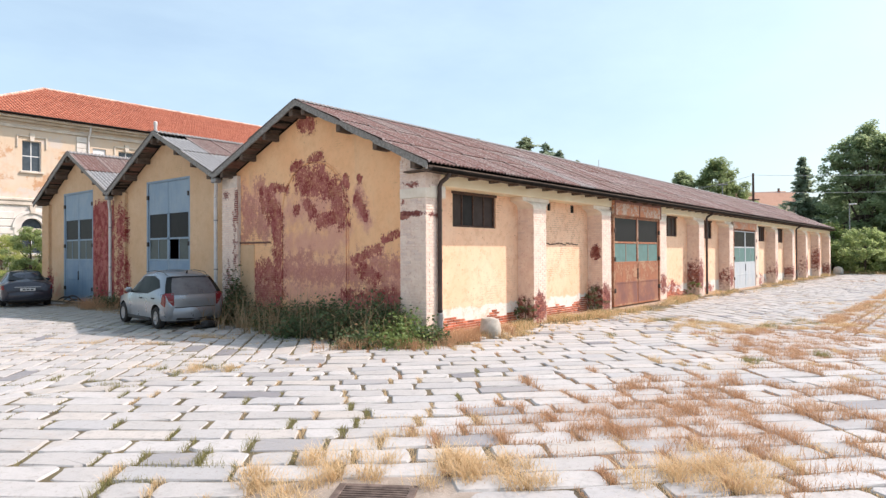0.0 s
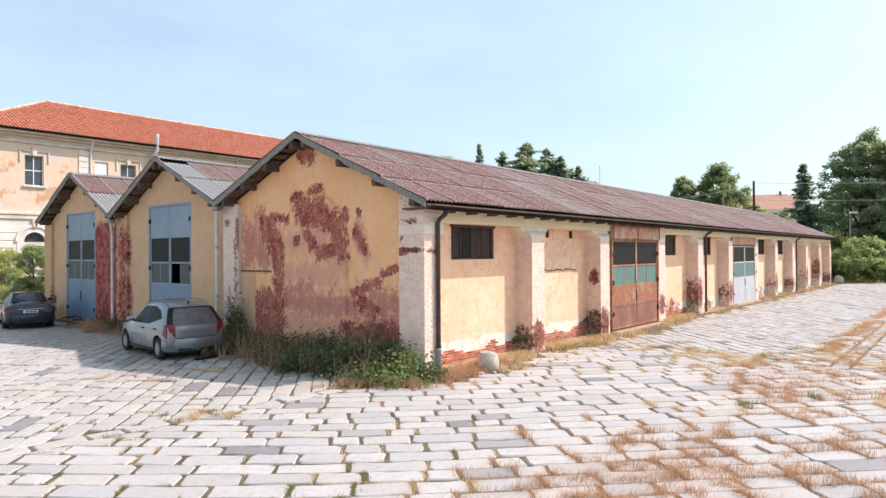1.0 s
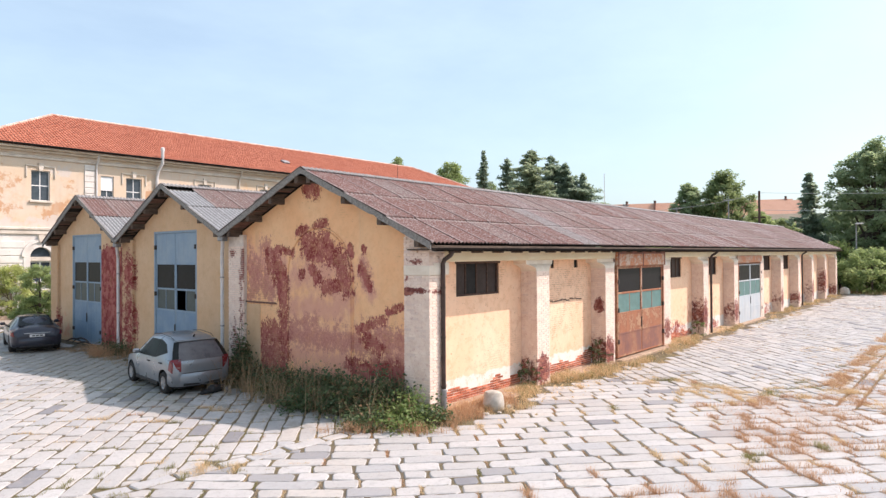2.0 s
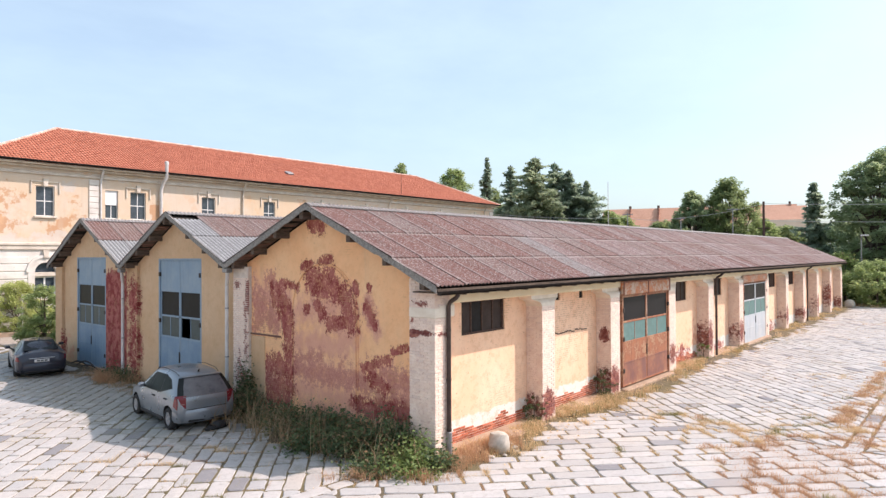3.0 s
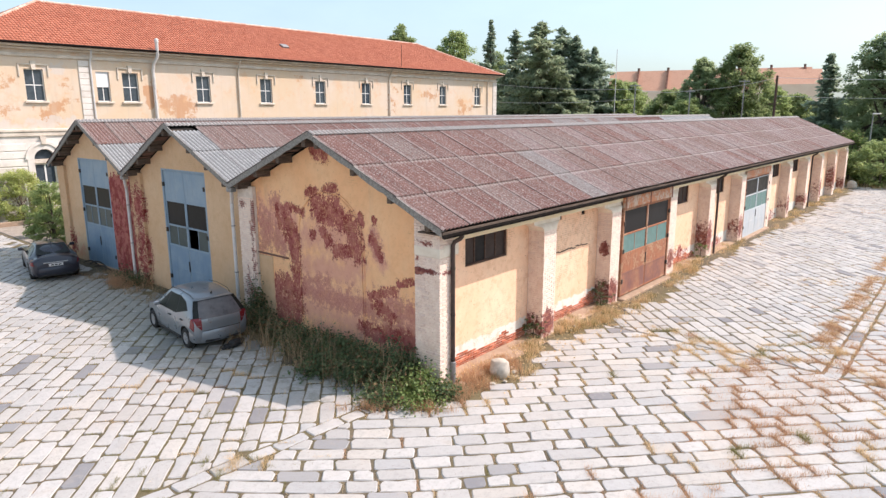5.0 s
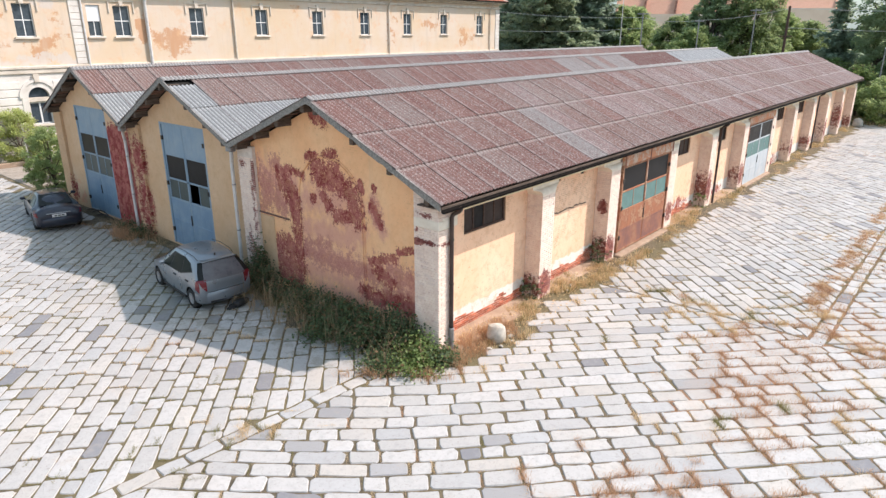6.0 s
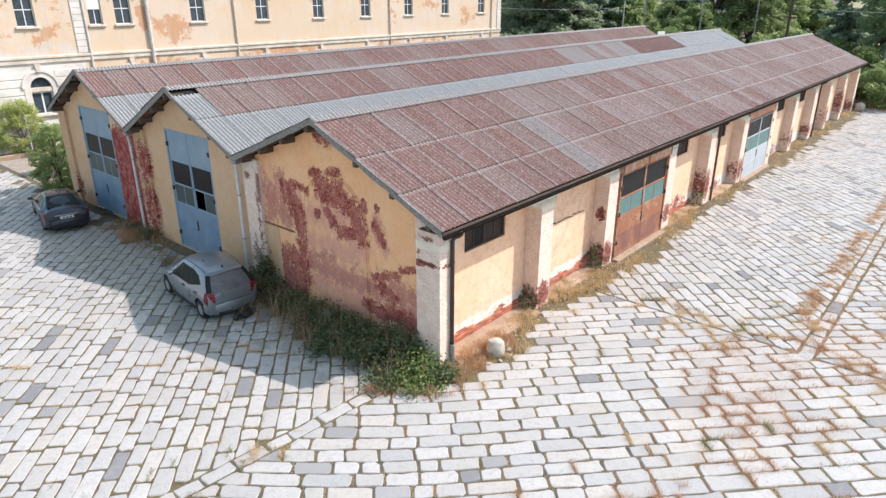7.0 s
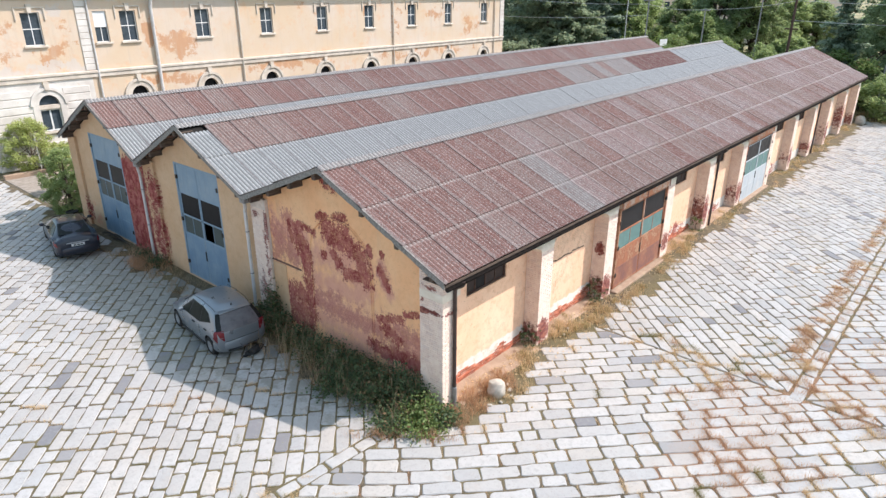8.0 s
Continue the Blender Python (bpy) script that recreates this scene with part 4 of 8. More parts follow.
part("ledge", Geo().cbox(0.055, 6.42, 2.44, 0.12, 8.02, 2.49, 0.012), M_timber_red, shed, "short brown timber ledge")
part("blocked_opening", Geo().cbox(0.07, 7.25, 0.05, 0.12, 8.0, 2.40, 0.02), M_gable_2, shed)


def brickwork(parent, face, u0, u1, z0, z1, out, material, singly, seed, keep=None, jitter=0.006):
    """Courses of bricks on one face. face(u, d, z): a place, d in front of the face."""
    rnd = random.Random(seed)
    course, joint = 0.068, 0.010
    lengths = (0.25, 0.12)
    meshes = {}
    joined = Geo()
    k = 0
    z = z0
    while z + course <= z1 + 0.02:
        u = u0 - (0.0 if k % 2 else 0.13)
        while u < u1 - 0.02:
            ln = lengths[0]
            a, b = max(u, u0), min(u + ln - joint, u1)
            u += ln
            if b - a < 0.05 or (keep and not keep((a + b) / 2, z, rnd)):
                continue
            w = round((b - a) / 0.03) * 0.03
            d = out + rnd.uniform(-jitter, jitter)
            h = course - joint
            if singly:
                if w not in meshes:
                    g = Geo().cbox(-w / 2, -0.02, 0, w / 2, 0.02, h, 0.006)
                    meshes[w] = mesh_of("brick", g, material)
                o, e = Vector(face((a + b) / 2, d - 0.02, z)), Vector(face((a + b) / 2 + 1, d - 0.02, z))
                turn = math.atan2(e.y - o.y, e.x - o.x)
                piece("brick", meshes[w], pose(o.x, o.y, o.z, rnd.uniform(-1, 1), 0, math.degrees(turn) + rnd.uniform(-1, 1)), parent)
            else:
                vs = [face(p, q, r) for p, q, r in ((a, d - 0.03, z), (b, d - 0.03, z), (b, d - 0.03, z + h), (a, d - 0.03, z + h),
                                                    (a + .006, d, z + .005), (b - .006, d, z + .005), (b - .006, d, z + h - .005), (a + .006, d, z + h - .005))]
                joined.add(vs, [(4, 5, 6, 7), (0, 1, 5, 4), (1, 2, 6, 5), (2, 3, 7, 6), (3, 0, 4, 7)])
        z += course
        k += 1
    if not singly and joined.v:
        part("brickwork", joined, material, parent)["kind"] = "stuff"


def side_pilaster(i, x):
    """A brick pier on the long side, with a flared capital."""
    p = part("pilaster", Geo().box(x - 0.345, 0.012, -0.05, x + 0.345, 0.56, 3.45), M_white_brick, shed, "whitewashed brick pier worn to red brick at its foot")
    near = i in (1, 2)
    brickwork(p, lambda u, d, z: (u, 0.012 - d, z), x - 0.36, x + 0.36, 0.02, 3.42, 0.017, M_white_brick, near, 10 + i, None, 0.004)
    brickwork(p, lambda u, d, z: (x - 0.345 - d, 0.56 - u, z), 0.0, 0.555, 0.02, 3.42, 0.017, M_white_brick, False, 40 + i, None, 0.004)
    cap = Geo()
    steps = [(0.362 + 0.36 * (k / 7) ** 2.2, 3.40 + 0.22 * (k / 7) ** 0.75) for k in range(8)] + [(0.74, 3.624), (0.75, 3.735)]
    vs = [q for w, z in steps for q in ((x - w, (w - 0.36) * 0.32, z), (x + w, (w - 0.36) * 0.32, z), (x + w, 0.56, z), (x - w, 0.56, z))]
    n = len(steps) - 1
    cap.add(vs, [(0, 3, 2, 1), tuple(4 * n + k for k in range(4))] + [(4 * j + k, 4 * j + (k + 1) % 4, 4 * j + 4 + (k + 1) % 4, 4 * j + 4 + k) for j in range(n) for k in range(4)])
    part("capital", cap, M_capital, p)


for i, x in enumerate(PIL):
    if i:
        side_pilaster(i, x)
# the corner pier turns from the gable to the side
pier = part("corner_pier", Geo().box(-0.12, 0.012, -0.05, 0.44, 0.82, 4.02).prism([(0.02, 4.0), (0.81, 4.0), (0.81, 4.54), (0.02, 4.17)], "x", -0.11, 0.12), M_corner_brick, shed, "whitewashed brick corner pier")
brickwork(pier, lambda u, d, z: (-0.12 - d, u, z), 0.0, 0.83, 0.02, 4.45, 0.017, M_corner_brick, True, 3, lambda u, z, rnd: z < 4.06 + 0.45 * (u - 0.1), 0.004)
brickwork(pier, lambda u, d, z: (u, 0.012 - d, z), -0.13, 0.45, 0.02, 3.98, 0.017, M_corner_brick, False, 4, None, 0.004)
part("capital", Geo().cbox(0.0, -0.015, 3.42, 0.62, 0.56, 3.74, 0.03), M_capital, pier)
part("stone_band", Geo().cbox(-0.15, -0.02, 3.42, 0.452, 0.835, 3.66, 0.015), M_capital, pier)
for y0, y1, seed in ((8.0, 8.86, 5), (15.85, 16.75, 6), (23.75, 24.55, 7)):
    ochre = seed != 5
    q = part("pilaster", Geo().box(-0.02, y0, -0.05, 0.3, y1, roof_z(min(y1, 24.4)) - 0.13), M_gable_2 if ochre else M_mortar, shed, "ochre and red brick pier beside the blue gate" if ochre else "whitewashed brick pier between the gables")
    brickwork(q, lambda u, d, z: (-0.02 - d, u, z), y0 - 0.01, y1 + 0.01, 0.02, 4.28, 0.012, M_gable_2 if ochre else M_white_brick, False, seed)
# bare brickwork showing on the gable's left and along the foot of the side wall
brickwork(wall_a, lambda u, d, z: (0.10 - d, u, z), 6.9, 8.0, 2.55, 3.75, 0.004, M_gable, False, 61, None, 0.003)


def torn(level, wave):
    def keep(u, z, rnd):
        return z < level + wave * noise.noise(Vector((u * 1.3, z * 2.0, 3.1))) + rnd.uniform(-0.04, 0.04)
    return keep


side_wall = [o for o in shed.children if o.name.startswith("side_wall")][0]
foot_face = lambda u, d, z: (u, 0.56 - d, z)
brickwork(side_wall, foot_face, 0.46, 4.6, 0.03, 0.62, 0.012, M_bare_brick, True, 71, torn(0.33, 0.28))
brickwork(side_wall, foot_face, 5.42, 9.15, 0.03, 0.66, 0.012, M_bare_brick, False, 72, torn(0.34, 0.35))
brickwork(side_wall, foot_face, 15.3, 19.4, 0.03, 0.66, 0.012, M_bare_brick, False, 73, torn(0.34, 0.35))
brickwork(side_wall, foot_face, 5.42, 9.15, 2.5, 3.62, 0.004, M_side, False, 74, lambda u, z, rnd: not any(a - 0.14 < u < b + 0.14 and z > c - 0.08 for a, b, c, d in VENTS) and noise.noise(Vector((u, z * 1.4, 7.7))) > -0.2, 0.003)
crack = Geo()
crk = random.Random(8)
u = 6.15
while u < 8.3:
    ln = crk.uniform(0.08, 0.24)
    z = 2.40 + crk.uniform(-0.03, 0.03)
    crack.cbox(u, 0.546, z - crk.uniform(0.012, 0.03), u + ln, 0.57, z + crk.uniform(0.006, 0.02), 0.004)
    u += ln + crk.uniform(-0.02, 0.03)
part("lintel_crack", crack, M_frame_wood, side_wall, "cracked lintel course over a blocked opening")

# near-black boxes behind the vent holes stand in for the interior's shade
for a, b, c, d in VENTS:
    part("vent_box", Geo().box(a - 0.03, 0.60, c - 0.03, b + 0.03, 0.66, d + 0.03), M_void, side_wall)

# windows of the long side
for i, (a, b, c, d) in enumerate(WINDOWS):
    w = part("window", Geo().cbox(a - 0.05, 0.545, d - 0.02, b + 0.05, 0.68, d + 0.06, 0.01).cbox(a - 0.02, 0.60, c - 0.01, a + 0.06, 0.68, d, 0.01)
             .cbox(b - 0.06, 0.60, c - 0.01, b + 0.02, 0.68, d, 0.01).cbox(a, 0.60, c - 0.02, b, 0.68, c + 0.05, 0.01), M_frame_wood, shed, "grimy dark timber window")
    n = 4 if b - a > 1.6 else 3
    for k in range(n):
        u0, u1 = a + (b - a) * k / n, a + (b - a) * (k + 1) / n
        part("pane", Geo().box(u0 + 0.03, 0.645, c + 0.05, u1 - 0.03, 0.652, d - 0.02), M_glass_dusty if (k + i) % 3 != 1 else M_glass_dark, w)
        if k:
            part("mullion", Geo().cbox(u0 - 0.025, 0.62, c + 0.03, u0 + 0.025, 0.67, d - 0.01, 0.008), M_frame_wood, w)
for a, b, c, d in SMALL:
    w = part("window", Geo().cbox(a, 0.62, c, b, 0.70, c + 0.05, 0.01).cbox(a, 0.62, d - 0.05, b, 0.70, d, 0.01).cbox(a, 0.62, c, a + 0.05, 0.70, d, 0.01).cbox(b - 0.05, 0.62, c, b, 0.70, d, 0.01), M_frame_wood, shed)
    part("pane", Geo().box(a + 0.05, 0.655, c + 0.05, b - 0.05, 0.662, d - 0.05), M_glass_dark, w)


def leaf_gate(name, label, at_place, width, z0, z1, mats, bands, panes, along):
    """A tall two-leaf steel gate: frame, sheet panels, glazed bands, hinges, handle. at_place(u, d, z): u across, d in front."""
    frame_m, top_m, low_m, dark_m, tint_m = mats
    g_top, g_mid, g_low = bands

    def bar(g, u0, u1, za, zb, d0, d1, c=0.008):
        p, q = at_place(u0, d0, za), at_place(u1, d1, zb)
        lo, hi = [min(s, t) for s, t in zip(p, q)], [max(s, t) for s, t in zip(p, q)]
        g.cbox(*lo, *hi, c)
    f = Geo()
    bar(f, -0.10, 0.0, z0, z1 + 0.08, 0.0, 0.10)
    bar(f, width, width + 0.10, z0, z1 + 0.08, 0.0, 0.10)
    bar(f, 0.0, width, z1, z1 + 0.08, 0.0, 0.10)
    gate = part(name, f, frame_m, shed, label)
    half = width / 2
    for side_i in (0, 1):
        a, b = side_i * half + 0.006, (side_i + 1) * half - 0.006
        s = Geo()
        bar(s, a, b, g_top, z1, 0.02, 0.06)
        bar(s, a, b, z0, g_low, 0.02, 0.06)
        for ua, ub in ((a, a + 0.07), (b - 0.07, b)):
            bar(s, ua, ub, g_low, g_top, 0.02, 0.065)
        bar(s, a, b, g_mid - 0.035, g_mid + 0.035, 0.02, 0.065)
        lf = part("gate_leaf", s, top_m, gate)
        low = Geo()
        bar(low, a + 0.05, b - 0.05, z0 + 0.05, g_low - 0.06, 0.055, 0.068)
        part("lower_panel", low, low_m, lf)
        mid_z = z0 + (g_low - z0) * 0.52
        if top_m is M_rust:
            high = Geo()
            bar(high, a + 0.06, b - 0.06, mid_z + 0.03, g_low - 0.065, 0.066, 0.073)
            part("upper_panel", high, M_rust, lf, "orange rusted panel with pale scuffs")
        seam = Geo()
        bar(seam, a + 0.05, b - 0.05, mid_z - 0.025, mid_z + 0.025, 0.066, 0.080)
        part("cross_rail", seam, low_m, lf)
        for za, zb in ((g_low - 0.06, g_low), (g_top, g_top + 0.05), (z0, z0 + 0.07)):
            rail = Geo()
            bar(rail, a, b, za, zb, 0.06, 0.075)
            part("rail", rail, top_m, lf)
        big = Geo()
        bar(big, a + 0.07, b - 0.07, g_mid + 0.035, g_top, 0.035, 0.042, 0.001)
        part("pane", big, dark_m, lf)
        for k in range(2):
            ua, ub = a + 0.07 + (b - a - 0.14) * k / 2, a + 0.07 + (b - a - 0.14) * (k + 1) / 2
            if (side_i, k) not in panes:
                pn = Geo()
                bar(pn, ua + 0.012, ub - 0.012, g_low, g_mid - 0.035, 0.035, 0.042, 0.001)
                part("pane", pn, tint_m, lf)
        gb = Geo()
        um = (a + b) / 2
        bar(gb, um - 0.014, um + 0.014, g_low, g_mid, 0.03, 0.06)
        part("glazing_bar", gb, M_rust_pale if top_m is M_rust else top_m, lf)
        ue = 0.0 if side_i == 0 else width
        for zz in (z0 + 0.5, (z0 + z1) / 2, z1 - 0.6):
            hg = Geo()
            bar(hg, ue - 0.05, ue + 0.05, zz, zz + 0.16, 0.06, 0.13)
            part("hinge", hg, M_dark_iron, lf)
    if top_m is M_rust:
        st = Geo()
        bar(st, half - 0.03, half + 0.03, g_low + 0.1, z1, 0.066, 0.082)
        part("meeting_strip", st, M_rust_pale, gate, "flaking pale rust cover strip")
    hd = Geo()
    bar(hd, half - 0.05, half + 0.0, z0 + 0.95, z0 + 1.35, 0.07, 0.10)
    part("handle", hd, M_dark_iron, gate)
    return gate


BLUE = (M_blue, M_blue, M_blue_low, M_glass_dark, M_glass_green)
leaf_gate("gate", "tall blue two-leaf gate, one pane missing", lambda u, d, z: (0.20 - d, GATE_2[1] - 0.1 - u, z), GATE_2[1] - GATE_2[0] - 0.2, 0.06, 4.78, BLUE, (3.61, 2.70, 1.95), {(1, 0)}, "y")
leaf_gate("gate", "tall blue two-leaf gate with green lower panes", lambda u, d, z: (0.20 - d, GATE_3[1] - 0.1 - u, z), GATE_3[1] - GATE_3[0] - 0.2, 0.06, 4.84, BLUE, (3.67, 2.78, 1.95), set(), "y")
RUST = (M_rust, M_rust, M_rust_low, M_glass_dark, M_glass_teal)
d1 = leaf_gate("gate", "rusted brown two-leaf steel gate with teal panes", lambda u, d, z: (DOOR_1[0] + 0.1 + u, 0.10 - d, z), DOOR_1[1] - DOOR_1[0] - 0.2, 0.14, 3.42, RUST, (3.36, 2.47, 1.76), set(), "x")
part("lintel_panel", Geo().cbox(DOOR_1[0], -0.05, 3.47, DOOR_1[1], 0.07, 4.0, 0.01), M_rust_lintel, d1, "flaking red steel panel over the gate")
for a, b in ((DOOR_1[0], DOOR_1[0] + 0.09), (DOOR_1[1] - 0.09, DOOR_1[1]), ((DOOR_1[0] + DOOR_1[1]) / 2 - 0.03, (DOOR_1[0] + DOOR_1[1]) / 2 + 0.03)):
    part("lintel_post", Geo().cbox(a, -0.07, 3.44, b, -0.045, 4.02, 0.006), M_rust_low, d1)
part("lintel_rail", Geo().cbox(DOOR_1[0] + 0.09, -0.066, 3.90, DOOR_1[1] - 0.09, -0.047, 4.0, 0.006), M_rust_low, d1)
PALE = (M_rust, M_pale_steel, M_pale_steel, M_glass_dark, M_glass_teal)
d2 = leaf_gate("gate", "chalky pale blue two-leaf steel gate", lambda u, d, z: (DOOR_2[0] + 0.1 + u, 0.10 - d, z), DOOR_2[1] - DOOR_2[0] - 0.2, 0.08, 3.28, PALE, (3.22, 2.36, 1.55), set(), "x")
part("lintel_panel", Geo().cbox(DOOR_2[0], 0.0, 3.30, DOOR_2[1], 0.07, 3.76, 0.01), M_rust_lintel, d2)
for a, b in ((DOOR_1[0], DOOR_1[1]), (DOOR_2[0], DOOR_2[1])):
    part("door_step", Geo().cbox(a - 0.05, -0.22, -0.05, b + 0.05, 0.5, 0.09, 0.03), M_sand, shed)
    part("jamb", Geo().box(a - 0.02, 0.11, 0.1, a, 0.56, 4.0).box(b, 0.11, 0.1, b + 0.02, 0.56, 4.0).box(a, 0.09, 3.99, b, 0.56, 4.01), M_rust_low, shed)

# ---- roofs of the shed ----


def sheet_mesh(name, run, drop, length, material, lift=0.040):
    """One corrugated sheet: waves along x, lying down the slope from its upper edge at the origin. run, drop: the slope's unit step (y, z)."""
    g = Geo()
    seg = WAVES * 6
    nrm = (-drop, run) if run > 0 else (drop, -run)
    vs, fs = [], []
    for row, s in enumerate((0.0, 0.5, 1.0)):
        for i in range(seg + 1):
            x = (WIDE - 0.001) * i / seg
            h = 0.026 * math.cos(2 * math.pi * x / PITCH) + lift * s
            vs.append((x, run * length * s + nrm[0] * h, drop * length * s + nrm[1] * h))
    for i in range(seg + 1):
        p = vs[2 * (seg + 1) + i]
        vs.append((p[0], p[1] - nrm[0] * 0.014, p[2] - nrm[1] * 0.014))
    for row in range(3):
        for i in range(seg):
            a = row * (seg + 1) + i
            f = (a, a + 1, a + seg + 2, a + seg + 1)
            fs.append(f if run < 0 else f[::-1])
    g.add(vs, fs)
    return mesh_of(name, g, material, True)


def slope(top, foot, rows, pick, label, broken=None):
    """A roof slope of corrugated sheets from the ridge (y, z) to the eave (y, z)."""
    dy, dz = foot[0] - top[0], foot[1] - top[1]
    ln = math.hypot(dy, dz)
    uy, uz = dy / ln, dz / ln
    # near-black underlay: the dark inside, seen through the hole, put into its colour
    under = Geo()
    a, b = -0.36, END + 0.3
    down = 0.07
    under.add([(a, top[0], top[1] - down), (b, top[0], top[1] - down), (b, foot[0] - uy * 0.1, foot[1] - down - uz * 0.1), (a, foot[0] - uy * 0.1, foot[1] - down - uz * 0.1)], [(0, 1, 2, 3)])
    r = part("roof", under, M_void, shed, label)
    cuts = [0.0]
    for share in rows:
        cuts.append(cuts[-1] + share)
    count = int((END + 0.75) / WIDE)
    rnd = random.Random(int(abs(foot[0]) * 10))
    meshes = {}
    for row in range(len(rows)):
        s0, s1 = cuts[row] * ln, min(cuts[row + 1] * ln + 0.12, ln + 0.03)
        for k in range(count):
            m = pick(row, k, rnd)
            if m is None:
                continue
            lost = (broken or {}).get((row, k), 0.0)
            key = (row, m.name, lost)
            if key not in meshes:
                meshes[key] = sheet_mesh("roof_sheet", uy, uz, s1 - s0 - lost, m)
            jit = rnd.uniform(-0.006, 0.006)
            piece("roof_sheet", meshes[key], pose(-0.47 + k * WIDE, top[0] + uy * (s0 + lost), top[1] + uz * (s0 + lost) + jit + 0.012, rnd.uniform(-0.12, 0.12), rnd.uniform(-0.1, 0.1), rnd.uniform(-0.15, 0.15)), r)
    return r


def pick_first(row, k, rnd):
    if (row, k) in ((1, 7), (2, 7)):
        return M_sheet_mid
    v = rnd.random()
    red = 0.85 if k < 8 else 0.16 - 0.003 * k
    bleached = 0.0 if k < 8 else 0.2 + 0.01 * k
    return M_sheet_red if v < red else (M_sheet_far if v > 1 - bleached else M_sheet_old)


def pick_mixed(row, k, rnd):
    if row == 0:
        if k < 3:
            return M_sheet_old
        if 33 <= k < 41:
            return M_sheet_deep
        if k >= 24:
            return (M_sheet_mid if rnd.random() < (k - 22) / 9 else M_sheet_old) if k < 33 else M_sheet_grey
        return M_sheet_red if rnd.random() < 0.75 else M_sheet_old
    return M_sheet_grey


def pick_second(row, k, rnd):
    if row == 0 and k == 0:
        return M_sheet_grey
    return pick_mixed(row, k, rnd)


def pick_third(row, k, rnd):
    if row == 0:
        return M_sheet_old if k in (1, 2, 3) else (M_sheet_red if rnd.random() < 0.6 else M_sheet_old)
    return M_sheet_grey


def pick_grey(row, k, rnd):
    return M_sheet_grey if rnd.random() < 0.7 else M_sheet_old


n1, n2, n3 = NAVES
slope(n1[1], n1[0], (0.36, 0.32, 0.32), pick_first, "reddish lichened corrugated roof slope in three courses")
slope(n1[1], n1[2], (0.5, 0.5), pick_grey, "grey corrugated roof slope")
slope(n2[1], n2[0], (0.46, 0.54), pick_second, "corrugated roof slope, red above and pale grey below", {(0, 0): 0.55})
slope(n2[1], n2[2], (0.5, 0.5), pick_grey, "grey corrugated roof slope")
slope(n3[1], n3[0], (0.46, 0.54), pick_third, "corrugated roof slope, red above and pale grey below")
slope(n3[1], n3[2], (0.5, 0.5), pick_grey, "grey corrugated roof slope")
# ridge flashings
for i, (a, t, b) in enumerate(NAVES):
    g = Geo()
    seg = int((END + 0.7) / PITCH * 4)
    vs, fs = [], []
    for j in range(seg + 1):
        x = -0.42 + (END + 0.72) * j / seg
        h = 0.018 * math.cos(2 * math.pi * x / PITCH)
        for s, w in ((-1, 0.26), (-1, 0.0), (1, 0.26)):
            q = a if s < 0 else b
            ln = math.hypot(q[0] - t[0], q[1] - t[1])
            vs.append((x, t[0] + (q[0] - t[0]) / ln * w, t[1] + (q[1] - t[1]) / ln * w + 0.062 + h))
    for j in range(seg):
        for c in (0, 1):
            fs.append((j * 3 + c, j * 3 + c + 1, j * 3 + c + 4, j * 3 + c + 3))
    part("ridge_flashing", g.add(vs, fs), M_ridge, shed, smooth=True)
# barge boards, purlins and rafters under the overhang
for a, t, b in NAVES:
    for p, q in ((t, a), (t, b)):
        ly = q[0] - p[0]
        bb = Geo()
        steps = 26
        worn = random.Random(int(abs(q[0] * 11) + p[0]))
        rims = []
        for j in range(steps + 1):
            y, z = p[0] + ly * j / steps, p[1] + (q[1] - p[1]) * j / steps
            gone = 0.03 * abs(noise.noise(Vector((y * 1.7, z, 5.0)))) + worn.uniform(0, 0.012) + (0.035 if worn.random() < 0.08 else 0)
            rims += [(-0.44, y, z + 0.03), (-0.40, y, z + 0.03), (-0.40, y, z - 0.155 + gone), (-0.44, y, z - 0.155 + gone)]
        fs = [(0, 1, 2, 3), tuple(4 * steps + k for k in (3, 2, 1, 0))]
        for j in range(steps):
            fs += [(4 * j + k, 4 * j + 4 + k, 4 * j + 4 + (k + 1) % 4, 4 * j + (k + 1) % 4) for k in range(4)]
        bb.add(rims, fs)
        part("barge_board", bb, M_timber, shed, "weathered grey barge board")
        for s in (0.06, 0.36, 0.64, 0.90):
            y, z = p[0] + ly * s, p[1] + (q[1] - p[1]) * s
            part("purlin", Geo().cbox(-0.39, y - 0.08, z - 0.30, 0.12, y + 0.08, z - 0.08, 0.015), M_timber_dark, shed)
        # loose uneven planks over the purlins
        brk = random.Random(int(abs(q[0]) * 37 + abs(p[0])))
        at = 0.10
        while at < 0.93:
            wide = brk.uniform(0.020, 0.034)
            if brk.random() < 0.80:
                y0, y1 = p[0] + ly * at, p[0] + ly * (at + wide)
                z0_, z1_ = p[1] + (q[1] - p[1]) * at - 0.10, p[1] + (q[1] - p[1]) * (at + wide) - 0.10
                sag, short = brk.uniform(0.0, 0.05), brk.uniform(0.0, 0.10) * (brk.random() < 0.4)
                xa = -0.385 + short
                part("soffit_board", Geo().add([(xa, y0, z0_ - sag), (0.1, y0, z0_), (0.1, y1, z1_), (xa, y1, z1_ - sag * brk.uniform(0.4, 1.2)), (xa, y0, z0_ + 0.02 - sag), (0.1, y0, z0_ + 0.02), (0.1, y1, z1_ + 0.02), (xa, y1, z1_ + 0.02 - sag)],
                                               [(0, 1, 2, 3), (7, 6, 5, 4), (0, 4, 5, 1), (2, 6, 7, 3), (1, 5, 6, 2), (3, 7, 4, 0)]), M_timber_dark if brk.random() < 0.6 else M_timber_red, shed)
            at += wide + 0.004
